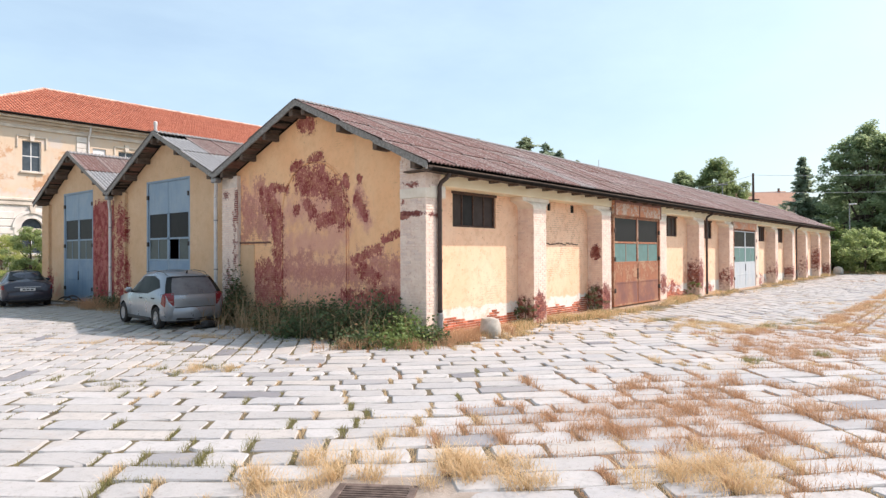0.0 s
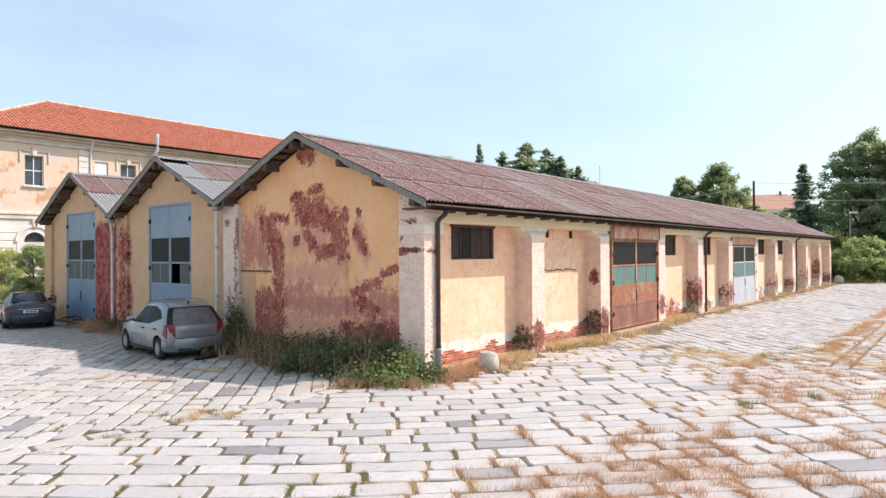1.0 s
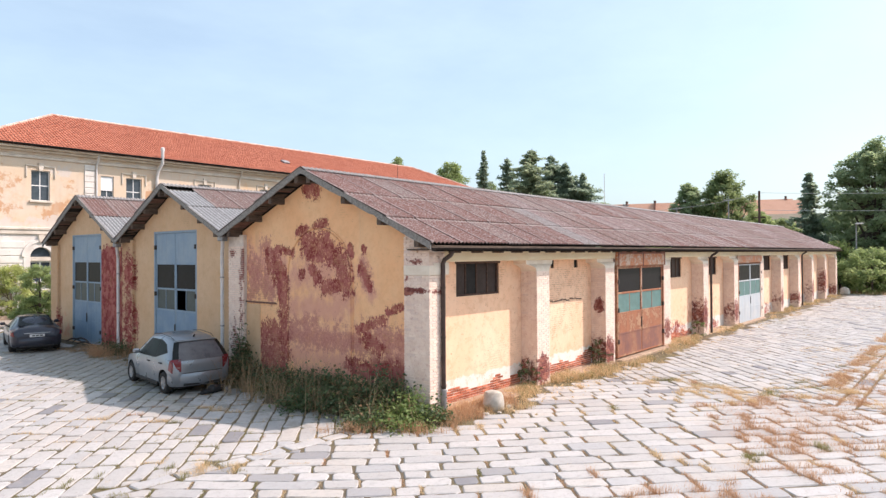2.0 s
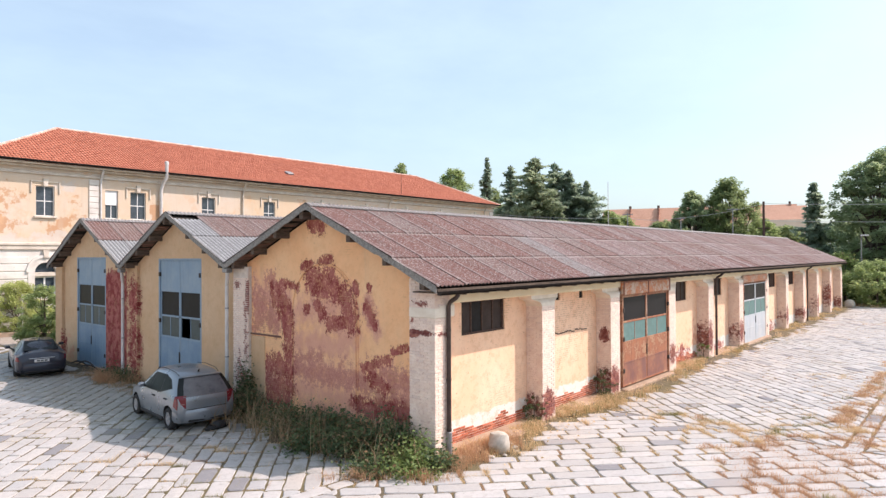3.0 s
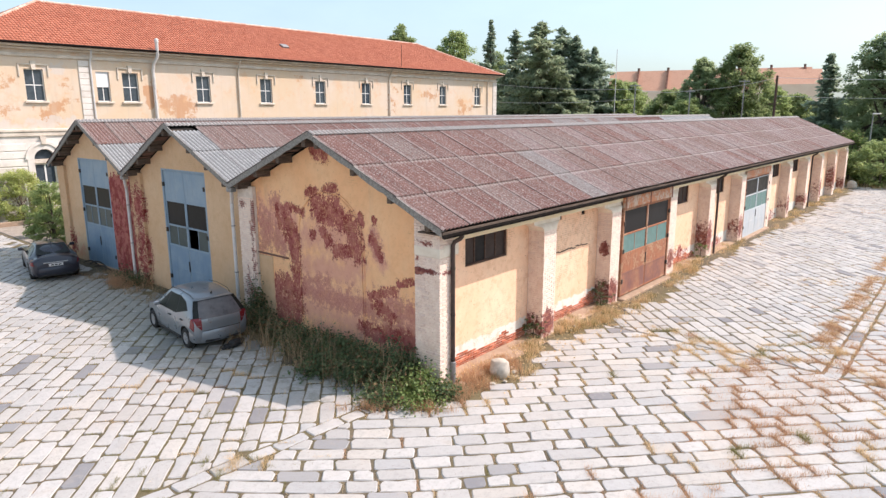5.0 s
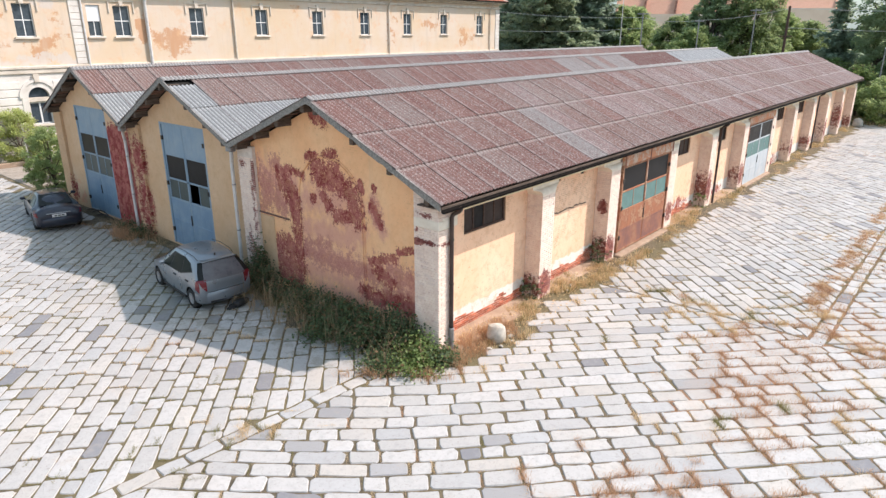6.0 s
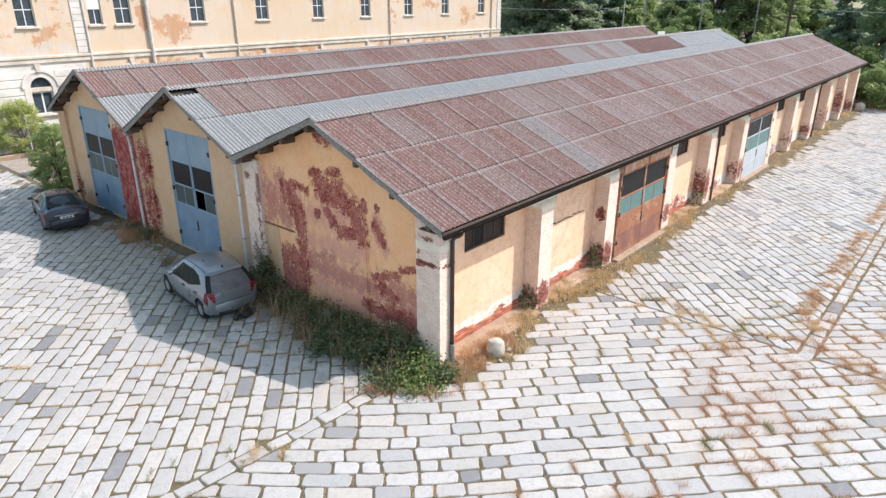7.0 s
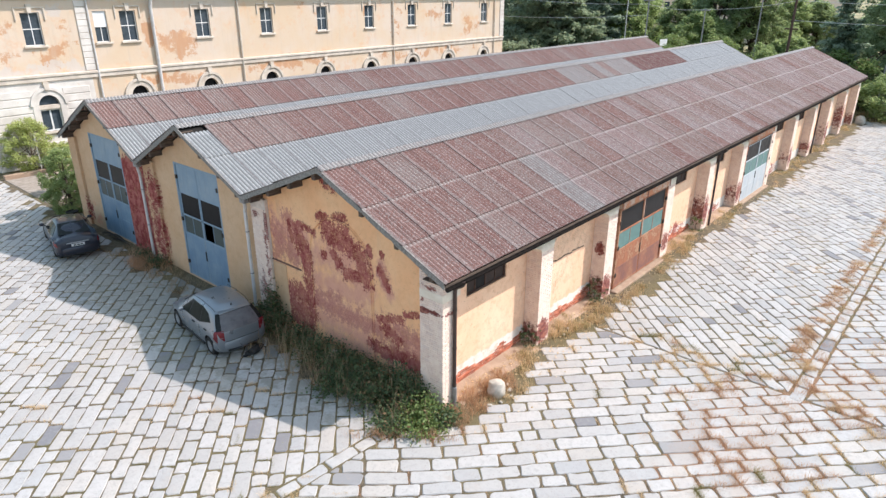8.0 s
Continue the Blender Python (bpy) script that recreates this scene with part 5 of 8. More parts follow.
# gutter and fascia along the side
gut = Geo()
seg = 8
prof = [(-0.40 + 0.075 * math.cos(math.pi + math.pi * i / seg), 4.075 + 0.08 * math.sin(math.pi + math.pi * i / seg)) for i in range(seg + 1)]
prof += [(y * 0.985 - 0.006, z + 0.006) for y, z in prof[::-1]]
gut.prism(prof, "x", -0.42, END + 0.3)
part("gutter", gut, M_gutter, shed, "blackened half-round gutter")
part("fascia", Geo().cbox(-0.38, -0.315, 4.0, END + 0.25, -0.29, 4.14, 0.005), M_timber_dark, shed)
part("eave_soffit", Geo().cbox(-0.3, -0.28, 4.03, END + 0.2, 0.56, 4.065, 0.005), M_timber_dark, shed)
for k in range(1, 62):
    x = -0.2 + k * 0.92
    part("rafter_end", Geo().cbox(x - 0.05, -0.27, 3.96, x + 0.05, 0.10, 4.06, 0.01), M_timber_dark, shed)
# valley outlets and downpipes
for x, y in ((0.30, 0), (20.35, 1), (40.75, 1)):
    p = part("downpipe", Geo().tube([(x, -0.36, 4.03), (x, -0.36, 3.97), (x, -0.30, 3.90), (x, -0.12, 3.80), (x, -0.07, 3.70), (x, -0.07, 0.55), (x, -0.07, 0.08)], 0.055, 10), M_pipe_brown, shed, "dark brown rainwater pipe", True)
    for z in (0.7, 1.9, 3.1):
        part("bracket", Geo().lathe([(0.066, 0), (0.066, 0.04)], (x, -0.07, z), "z", 10), M_dark_iron, p)
part("pipe_shoe", Geo().lathe([(0.075, 0.0), (0.075, 0.62), (0.06, 0.64)], (0.30, -0.07, 0.03), "z", 10), M_zinc, shed)
for y, z0 in ((9.16, 4.62), (17.0, 4.52)):
    hop = part("hopper", Geo().cbox(-0.40, y - 0.5, z0 - 0.22, -0.16, y - 0.22, z0 - 0.05, 0.03), M_zinc, shed)
    part("downpipe", Geo().tube([(-0.28, y - 0.36, z0 - 0.2), (-0.24, y - 0.3, z0 - 0.4), (-0.09, y - 0.02, z0 - 0.62), (-0.08, y, z0 - 0.8), (-0.08, y, 1.3), (-0.08, y + 0.01, 0.1)], 0.06, 10), M_pipe_white, shed, "pale grey rainwater pipe", True)
    for z in (1.6, 3.2):
        part("bracket", Geo().lathe([(0.072, 0), (0.072, 0.04)], (-0.08, y, z), "z", 10), M_zinc, shed)

# ---- the old barracks behind the shed ----
MB_Y, MB_X0, MB_X1, MB_EAVE = 38.4, 0.3, 55.3, 11.25
barracks = thing("barracks", (0, MB_Y, 0), "two-storey ochre barracks with terracotta hipped roof", "building")
FIRST = [(3.41, 4.54), (7.83, 8.73), (9.61, 10.76), (15.28, 16.48), (21.1, 22.3), (27.0, 28.2), (32.75, 33.95), (38.7, 39.9), (44.5, 45.65), (50.9, 52.1)]
W_LOW, W_HIGH = 7.72, 9.75
GROUND_WIN = [3.98, 10.2, 15.9, 21.7, 27.6, 33.35, 39.3, 45.1, 51.5]
holes = [(a, b, W_LOW, W_HIGH) for a, b in FIRST] + [(c - 0.66, c + 0.66, 2.2, 4.65) for c in GROUND_WIN]
bw = lambda u, d, z: (u, MB_Y + d, z)
up_holes = [h for h in holes if h[2] > 6]
low_left = [h for h in holes if h[2] < 6 and h[0] < 6.7]
low_right = [h for h in holes if h[2] < 6 and h[0] > 6.7]
part("wall", wall_plate(bw, MB_X0, MB_X1, 5.45, (), lambda u: MB_EAVE, up_holes, 0.5), M_main, barracks, "sunlit ochre stucco wall with orange stains")
part("wall", wall_plate(bw, MB_X0, 7.05, -0.05, (), lambda u: 5.45, low_left, 0.5), M_main_white, barracks, "rusticated white stucco ground floor")
part("wall", wall_plate(bw, 7.05, MB_X1, -0.05, (), lambda u: 5.45, low_right, 0.5), M_main, barracks)
part("wall", Geo().box(MB_X0, MB_Y + 0.5, -0.05, MB_X0 + 0.4, 52.0, MB_EAVE).box(MB_X1 - 0.4, MB_Y + 0.5, -0.05, MB_X1, 52.0, MB_EAVE).box(MB_X0, 52.0, -0.05, MB_X1, 52.4, MB_EAVE), M_main, barracks)
part("inner_wall", Geo().box(MB_X0 + 0.4, MB_Y + 3.5, 0, MB_X1 - 0.4, MB_Y + 3.7, MB_EAVE).box(MB_X0 + 0.4, MB_Y + 0.5, 5.6, MB_X1 - 0.4, MB_Y + 3.5, 5.8), M_plank_inside, barracks)
for k in range(9):
    z = 1.0 + k * 0.5
    for a, b in ((MB_X0, 3.0), (4.95, 6.7)) if z > 1.6 else ((MB_X0, 6.7),):
        part("rustication", Geo().cbox(a, MB_Y - 0.045, z - 0.47, b, MB_Y + 0.02, z - 0.02, 0.03), M_main_white, barracks)
part("string_course", Geo().cbox(MB_X0, MB_Y - 0.16, 5.72, MB_X1 + 0.05, MB_Y + 0.05, 5.92, 0.04).cbox(MB_X0, MB_Y - 0.10, 5.44, MB_X1 + 0.03, MB_Y + 0.05, 5.72, 0.03), M_main_trim, barracks)
part("cornice", Geo().cbox(MB_X0, MB_Y - 0.12, 10.50, MB_X1 + 0.1, MB_Y + 0.05, 10.72, 0.03).cbox(MB_X0, MB_Y - 0.30, 10.95, MB_X1 + 0.25, MB_Y + 0.05, 11.12, 0.05)
     .cbox(MB_X0 - 0.3, MB_Y - 0.62, 11.12, MB_X1 + 0.6, MB_Y + 0.05, 11.27, 0.04), M_main_trim, barracks)
for a, b in ((6.72, 7.41), (54.55, 55.33)):
    for k in range(11):
        z = 5.95 + k * 0.41
        part("quoin", Geo().cbox(a, MB_Y - 0.07, z, b, MB_Y + 0.03, z + 0.385, 0.02), M_main_white, barracks)


def sash(parent, a, b, lo, hi, blind=False):
    """A two-by-two light window, its stone sill and hood mould."""
    y = MB_Y + 0.14
    fr = wall_plate(lambda u, d, z: (u, y + d, z), a, b, lo, (), lambda u: hi, [(a + 0.05, b - 0.05, lo + 0.05, hi - 0.05)], 0.06)
    w = part("window", fr, M_white_paint, parent, "tall four-light sash window")
    part("mullion", Geo().box((a + b) / 2 - 0.026, y + 0.004, lo + 0.04, (a + b) / 2 + 0.026, y + 0.055, hi - 0.06), M_white_paint, w)
    part("transom", Geo().box(a + 0.05, y + 0.007, (lo + hi) / 2 - 0.03, b - 0.05, y + 0.052, (lo + hi) / 2 + 0.03), M_white_paint, w)
    for i in (0, 1):
        for j in (0, 1):
            u0, u1 = a + 0.07 + i * (b - a - 0.07) / 2, a + (i + 1) * (b - a - 0.07) / 2
            v0, v1 = lo + 0.07 + j * (hi - lo - 0.07) / 2, lo + (j + 1) * (hi - lo - 0.07) / 2
            part("pane", Geo().box(u0 - 0.01, y + 0.02, v0 - 0.01, u1 + 0.01, y + 0.03, v1 + 0.01), M_glass_clear, w)
    if blind:
        part("blind", Geo().cbox(a + 0.02, y - 0.05, lo + (hi - lo) * 0.48, b - 0.02, y - 0.02, hi - 0.02, 0.008), M_blind, w)
    return w


for i, (a, b) in enumerate(FIRST):
    w = sash(barracks, a, b, W_LOW, W_HIGH, i == 1)
    part("window_sill", Geo().cbox(a - 0.14, MB_Y - 0.14, W_LOW - 0.14, b + 0.14, MB_Y + 0.1, W_LOW, 0.02), M_main_trim, w)
    if i != 1:
        hood = Geo().cbox(a - 0.34, MB_Y - 0.09, 9.98, b + 0.34, MB_Y + 0.02, 10.08, 0.02)
        for x in (a - 0.34, b + 0.24):
            hood.cbox(x, MB_Y - 0.08, 9.25, x + 0.10, MB_Y + 0.02, 9.98, 0.02)
        part("hood_mould", hood, M_main_trim, w)
        c = (a + b) / 2
        part("keystone", Geo().prism([(c - 0.11, 9.72), (c + 0.11, 9.72), (c + 0.17, 10.24), (c - 0.17, 10.24)], "y", MB_Y - 0.12, MB_Y + 0.02), M_main_trim, w)
SPRING = 3.95
for c in GROUND_WIN:
    y = MB_Y + 0.16
    fr = wall_plate(lambda u, d, z: (u, y + d, z), c - 0.66, c + 0.66, 2.2, (), lambda u: 3.66, [(c - 0.58, c - 0.05, 2.28, 3.56), (c + 0.05, c + 0.58, 2.28, 3.56)], 0.07)
    w = part("window", fr, M_white_paint, barracks, "arched ground-floor window with pale surround")
    for u0, u1 in ((c - 0.58, c - 0.05), (c + 0.05, c + 0.58)):
        part("pane", Geo().box(u0, y + 0.03, 2.28, u1, y + 0.04, 3.56), M_glass_clear, w)
    part("transom", Geo().cbox(c - 0.70, MB_Y - 0.02, 3.66, c + 0.70, MB_Y + 0.3, SPRING - 0.02, 0.02), M_main_trim, w)
    ring = Geo()
    n = 16
    for i in range(n):
        t0, t1 = math.pi * i / n, math.pi * (i + 1) / n
        for r0, r1, d in ((0.64, 0.98, 0.08), (0.98, 1.16, 0.15)):
            ring.prism([(c + r * math.cos(t), SPRING + r * math.sin(t)) for r, t in ((r0, t0), (r1, t0), (r1, t1), (r0, t1))], "y", MB_Y - d, MB_Y + 0.1)
    ring.cbox(c - 1.06, MB_Y - 0.08, 2.2, c - 0.64, MB_Y + 0.05, SPRING, 0.02).cbox(c + 0.64, MB_Y - 0.08, 2.2, c + 1.06, MB_Y + 0.05, SPRING, 0.02)
    part("surround", ring, M_main_white if c < 6 else M_main_trim, w)
    # the square hole's corners outside the round head
    fill = Geo()
    for i in range(n):
        t0, t1 = math.pi * i / n, math.pi * (i + 1) / n
        fill.prism([(c + 0.65 * math.cos(t0), SPRING + 0.65 * math.sin(t0)), (c + 0.66 * (1 if t0 < 1.5 else -1), 4.66), (c + 0.66 * (1 if t1 <= 1.6 else -1), 4.66), (c + 0.65 * math.cos(t1), SPRING + 0.65 * math.sin(t1))], "y", MB_Y + 0.02, MB_Y + 0.3)
    part("arch_fill", fill, M_main_white if c < 6 else M_main, w)
    fan = [(c + 0.62 * math.cos(math.pi * i / n), SPRING + 0.62 * math.sin(math.pi * i / n)) for i in range(n + 1)]
    part("fanlight", Geo().prism(fan, "y", y + 0.03, y + 0.04), M_glass_clear if c < 6 else M_glass_dark, w)
    part("keystone", Geo().prism([(c - 0.12, 4.92), (c + 0.12, 4.92), (c + 0.18, 5.42), (c - 0.18, 5.42)], "y", MB_Y - 0.2, MB_Y + 0.02), M_main_trim, w)
    part("window_sill", Geo().cbox(c - 0.9, MB_Y - 0.18, 2.06, c + 0.9, MB_Y + 0.16, 2.2, 0.02), M_main_trim, w)
for x, z1, m, r in ((7.50, 11.1, M_pipe_white, 0.07), (19.0, 11.1, M_main_trim, 0.07), (36.5, 11.1, M_main_trim, 0.07), (53.4, 11.1, M_main_trim, 0.07)):
    part("downpipe", Geo().tube([(x, MB_Y - 0.55, z1), (x, MB_Y - 0.4, z1 - 0.3), (x, MB_Y - 0.12, z1 - 0.7), (x, MB_Y - 0.11, z1 - 1.0), (x, MB_Y - 0.11, 0.3)], r, 8), m, barracks, smooth=True)
flue = part("flue_pipe", Geo().tube([(11.85, MB_Y - 0.16, 2.0), (11.85, MB_Y - 0.16, 10.0), (11.9, MB_Y - 0.3, 10.5), (12.0, MB_Y - 0.75, 11.0), (12.0, MB_Y - 0.78, 11.95)], 0.12, 10), M_pipe_white, barracks, "white metal flue pipe rising past the eave", True)
part("cap", Geo().lathe([(0.15, 11.93), (0.15, 12.16), (0.05, 12.22)], (12.0, MB_Y - 0.78, 0), "z", 10), M_pipe_white, flue)
part("gutter", Geo().tube([(MB_X0 - 0.7, MB_Y - 0.78, 11.32), (MB_X1 + 0.7, MB_Y - 0.78, 11.32)], 0.075, 8), M_gutter, barracks)
# hipped roof of round tiles
EA, EB = (MB_X0 - 0.75, MB_Y - 0.75), (MB_X1 + 0.75, 53.1)
RY, RX0, RX1, RZ = 45.4, 7.0, 48.4, 15.0
Z0 = 11.32
shell = Geo().add([(EA[0], EA[1], Z0), (EB[0], EA[1], Z0), (EB[0], EB[1], Z0), (EA[0], EB[1], Z0), (RX0, RY, RZ), (RX1, RY, RZ)], [(0, 1, 5, 4), (1, 2, 5), (2, 3, 4, 5), (3, 0, 4), (3, 2, 1, 0)])
roof = part("roof", shell, M_tile, barracks, "terracotta tile roof with hipped ends")


def tile_rows(p0, p1, q0, q1, pitch=0.235):
    """Ribs of round tiles from an eave (p0 to p1) up to a ridge (q0 to q1), cut by the hips."""
    p0, p1, q0, q1 = (Vector(v) for v in (p0, p1, q0, q1))
    along = (p1 - p0).normalized()
    ln = (p1 - p0).length
    a, b = (q0 - p0).dot(along), (q1 - p0).dot(along)
    rise = (q0 - p0) - along * a
    nrm = along.cross(rise).normalized()
    vs, fs = [], []
    n = int(ln / pitch)
    count = int(rise.length / 0.42)
    rnd = random.Random(int(ln * 100))
    for i in range(n):
        u = (i + 0.5) * ln / n
        s = min(1.0, u / a if a > 0 else 1.0, (ln - u) / (ln - b) if ln - b > 0 else 1.0)
        for j in range(count):
            t0, t1 = j / count, min((j + 1.12) / count, s)
            if t1 - t0 < 0.3 / count:
                break
            k = len(vs)
            lift, aside = rnd.uniform(0.004, 0.022), rnd.uniform(-0.012, 0.012)
            for t, up in ((t0, 0.022 + lift), (t1, 0.006)):
                for w, h in ((-0.10, -0.02), (-0.055, 0.022), (0.055, 0.022), (0.10, -0.02)):
                    vs.append(p0 + along * (u + w + aside) + rise * t + nrm * (h + up))
            fs += [(k, k + 1, k + 5, k + 4), (k + 1, k + 2, k + 6, k + 5), (k + 2, k + 3, k + 7, k + 6), (k, k + 3, k + 2, k + 1)]
    return Geo().add(vs, fs)


R0, R1 = (RX0, RY, RZ), (RX1, RY, RZ)
part("tile_rib", tile_rows((EA[0], EA[1], Z0), (EB[0], EA[1], Z0), R0, R1), M_tile, roof)["kind"] = "stuff"
part("tile_rib", tile_rows((EB[0], EA[1], Z0), (EB[0], EB[1], Z0), R1, R1), M_tile, roof)["kind"] = "stuff"
part("tile_rib", tile_rows((EA[0], EB[1], Z0), (EA[0], EA[1], Z0), R0, R0), M_tile, roof)["kind"] = "stuff"
for a, b in ((R0, R1), (R0, (EA[0], EA[1], Z0)), (R1, (EB[0], EA[1], Z0)), (R1, (EB[0], EB[1], Z0)), (R0, (EA[0], EB[1], Z0))):
    part("ridge_tile", Geo().tube([a, b], 0.12, 6), M_tile_mortar, roof, "pale mortar-bedded ridge tiles", smooth=True)
part("roof_hatch", Geo().cbox(-0.35, -0.3, -0.05, 0.35, 0.3, 0.12, 0.02, pose(25.4, 40.6, 12.80, 26, 0, 0)), M_zinc, roof, "small open roof hatch")
part("lightning_rod", Geo().tube([(38.15, 38.1, 11.4), (38.15, 38.1, 13.8)], [0.03, 0.015], 5), M_dark_iron, roof)

# ---- far buildings ----
def far_block(name, label, p, q, depth, eave, ridge, windows, walls_up):
    """A long tiled block from p to q (its front foot), seen from afar."""
    a, b = Vector((*p, 0)), Vector((*q, 0))
    ux = (b - a).normalized()
    vy = Vector((-ux.y, ux.x, 0))
    ln = (b - a).length
    t = thing(name, (a.x, a.y, 0), label, "building")
    w = lambda u, d, z: tuple(a + ux * u + vy * d + Vector((0, 0, z)))
    hl = []
    for lo, hi in windows:
        k = 4.0
        while k < ln - 3:
            hl.append((k, k + 1.2, lo, hi))
            k += 4.2
    part("wall", wall_plate(w, 0, ln, -0.05, (), lambda u: eave, hl, 0.4), M_facade_far, t)
    for h in hl:
        part("window", Geo().add([w(h[0], 0.25, h[2]), w(h[1], 0.25, h[2]), w(h[1], 0.25, h[3]), w(h[0], 0.25, h[3]), w(h[0], 0.3, h[2]), w(h[1], 0.3, h[2]), w(h[1], 0.3, h[3]), w(h[0], 0.3, h[3])],
                                 [(0, 1, 2, 3), (7, 6, 5, 4), (0, 4, 5, 1), (2, 6, 7, 3)]), M_glass_clear, t)
    g = Geo()
    for u, flip in ((0.0, True), (ln, False)):
        vs = [w(u, 0, -0.05), w(u, depth, -0.05), w(u, depth, eave), w(u, depth / 2, ridge - 0.2), w(u, 0, eave)]
        g.add(vs, [(0, 1, 2, 3, 4) if not flip else (4, 3, 2, 1, 0)])
    g.add([w(0, depth, -0.05), w(ln, depth, -0.05), w(ln, depth, eave), w(0, depth, eave)], [(3, 2, 1, 0)])
    part("end_wall", g, M_facade_far, t)
    r = Geo()
    for d0, d1 in ((-0.6, depth / 2), (depth + 0.6, depth / 2)):
        vs = [w(-0.5, d0, eave - 0.2), w(ln + 0.5, d0, eave - 0.2), w(ln + 0.5, d1, ridge), w(-0.5, d1, ridge), w(-0.5, d0, eave - 0.4), w(ln + 0.5, d0, eave - 0.4), w(ln + 0.5, d1, ridge - 0.2), w(-0.5, d1, ridge - 0.2)]
        r.add(vs, [(0, 1, 2, 3), (7, 6, 5, 4), (0, 4, 5, 1), (1, 5, 6, 2), (3, 2, 6, 7), (0, 3, 7, 4)])
    rf = part("roof", r, M_tile_far, t)
    for u in walls_up:
        f = Geo()
        n = 5
        for i in range(n):
            d0, d1 = depth / 2 * i / n, depth / 2 * (i + 1) / n
            z = eave + (ridge - eave) * (i + 1) / n
            vs = [w(u - 0.22, d0, z - 1.6), w(u + 0.22, d0, z - 1.6), w(u + 0.22, d1, z - 1.2), w(u - 0.22, d1, z - 1.2), w(u - 0.22, d0, z - 0.02), w(u + 0.22, d0, z - 0.02), w(u + 0.22, d1, z + 0.12), w(u - 0.22, d1, z + 0.12)]
            f.add(vs, [(0, 3, 2, 1), (4, 5, 6, 7), (0, 1, 5, 4), (1, 2, 6, 5), (2, 3, 7, 6), (3, 0, 4, 7)])
        part("stepped_parapet", f, M_parapet, rf)
        part("chimney", Geo().box(*w(u - 0.3, depth / 2 - 0.3, ridge - 0.5), *[v for v in w(u + 0.3, depth / 2 + 0.3, ridge + 0.7)]), M_frame_wood, rf)
    return t


far_block("apartment_block", "long cream block with faded red roof and stepped parapets", (155.2, 23.4), (140.8, 65.4), -11, 11.8, 16.8, [(2.0, 4.0), (6.5, 8.6)], [1.0, 8.0, 15, 23, 31, 38])
far_block("apartment_block", "cream house end with faded red roof", (150.0, 20.6), (146.5, 32.0), -9, 12.6, 16.0, [(3.0, 5.0), (8.0, 10.0)], [])

# ---- plants ----
def quads_mesh(name, v, material):
    """A mesh of loose quads from an array (n, 4, 3)."""
    v = np.asarray(v, dtype=np.float32)
    n = len(v)
    me = bpy.data.meshes.new(name)
    me.vertices.add(n * 4)
    me.vertices.foreach_set("co", v.reshape(-1))
    me.loops.add(n * 4)
    me.loops.foreach_set("vertex_index", np.arange(n * 4, dtype=np.int32))
    me.polygons.add(n)
    me.polygons.foreach_set("loop_start", np.arange(0, n * 4, 4, dtype=np.int32))
    me.update(calc_edges=True)
    me.materials.append(material)
    return me


def leaf_quads(rng, centres, size, flat=0.35, ratio=0.55, droop=0.25):
    """A leaf at each centre: a folded lozenge, turned by chance."""
    n = len(centres)
    yaw = rng.uniform(0, 2 * np.pi, n)
    tilt = rng.normal(-droop, flat, n)
    roll = rng.normal(0, 0.7, n)
    s = size * rng.uniform(0.6, 1.35, n)
    d = np.stack([np.cos(yaw) * np.cos(tilt), np.sin(yaw) * np.cos(tilt), np.sin(tilt)], 1)
    e = np.stack([-np.sin(yaw), np.cos(yaw), np.zeros(n)], 1)
    u = np.cross(d, e)
    e = e * np.cos(roll)[:, None] + u * np.sin(roll)[:, None]
    s = s[:, None]
    c = np.asarray(centres)
    fold = np.cross(d, e) * s * 0.12
    return np.stack([c - d * s * 0.5, c + e * s * ratio * 0.5 + fold, c + d * s * 0.5, c - e * s * ratio * 0.5 + fold], 1)


def leaf_part(name, v, material, parent, label=""):
    ob = new(name, quads_mesh(name, v - np.array(BASE[parent.name], dtype=np.float32), material))
    ob.parent = parent
    BASE[ob.name] = BASE[parent.name]
    return tagged(ob, label)


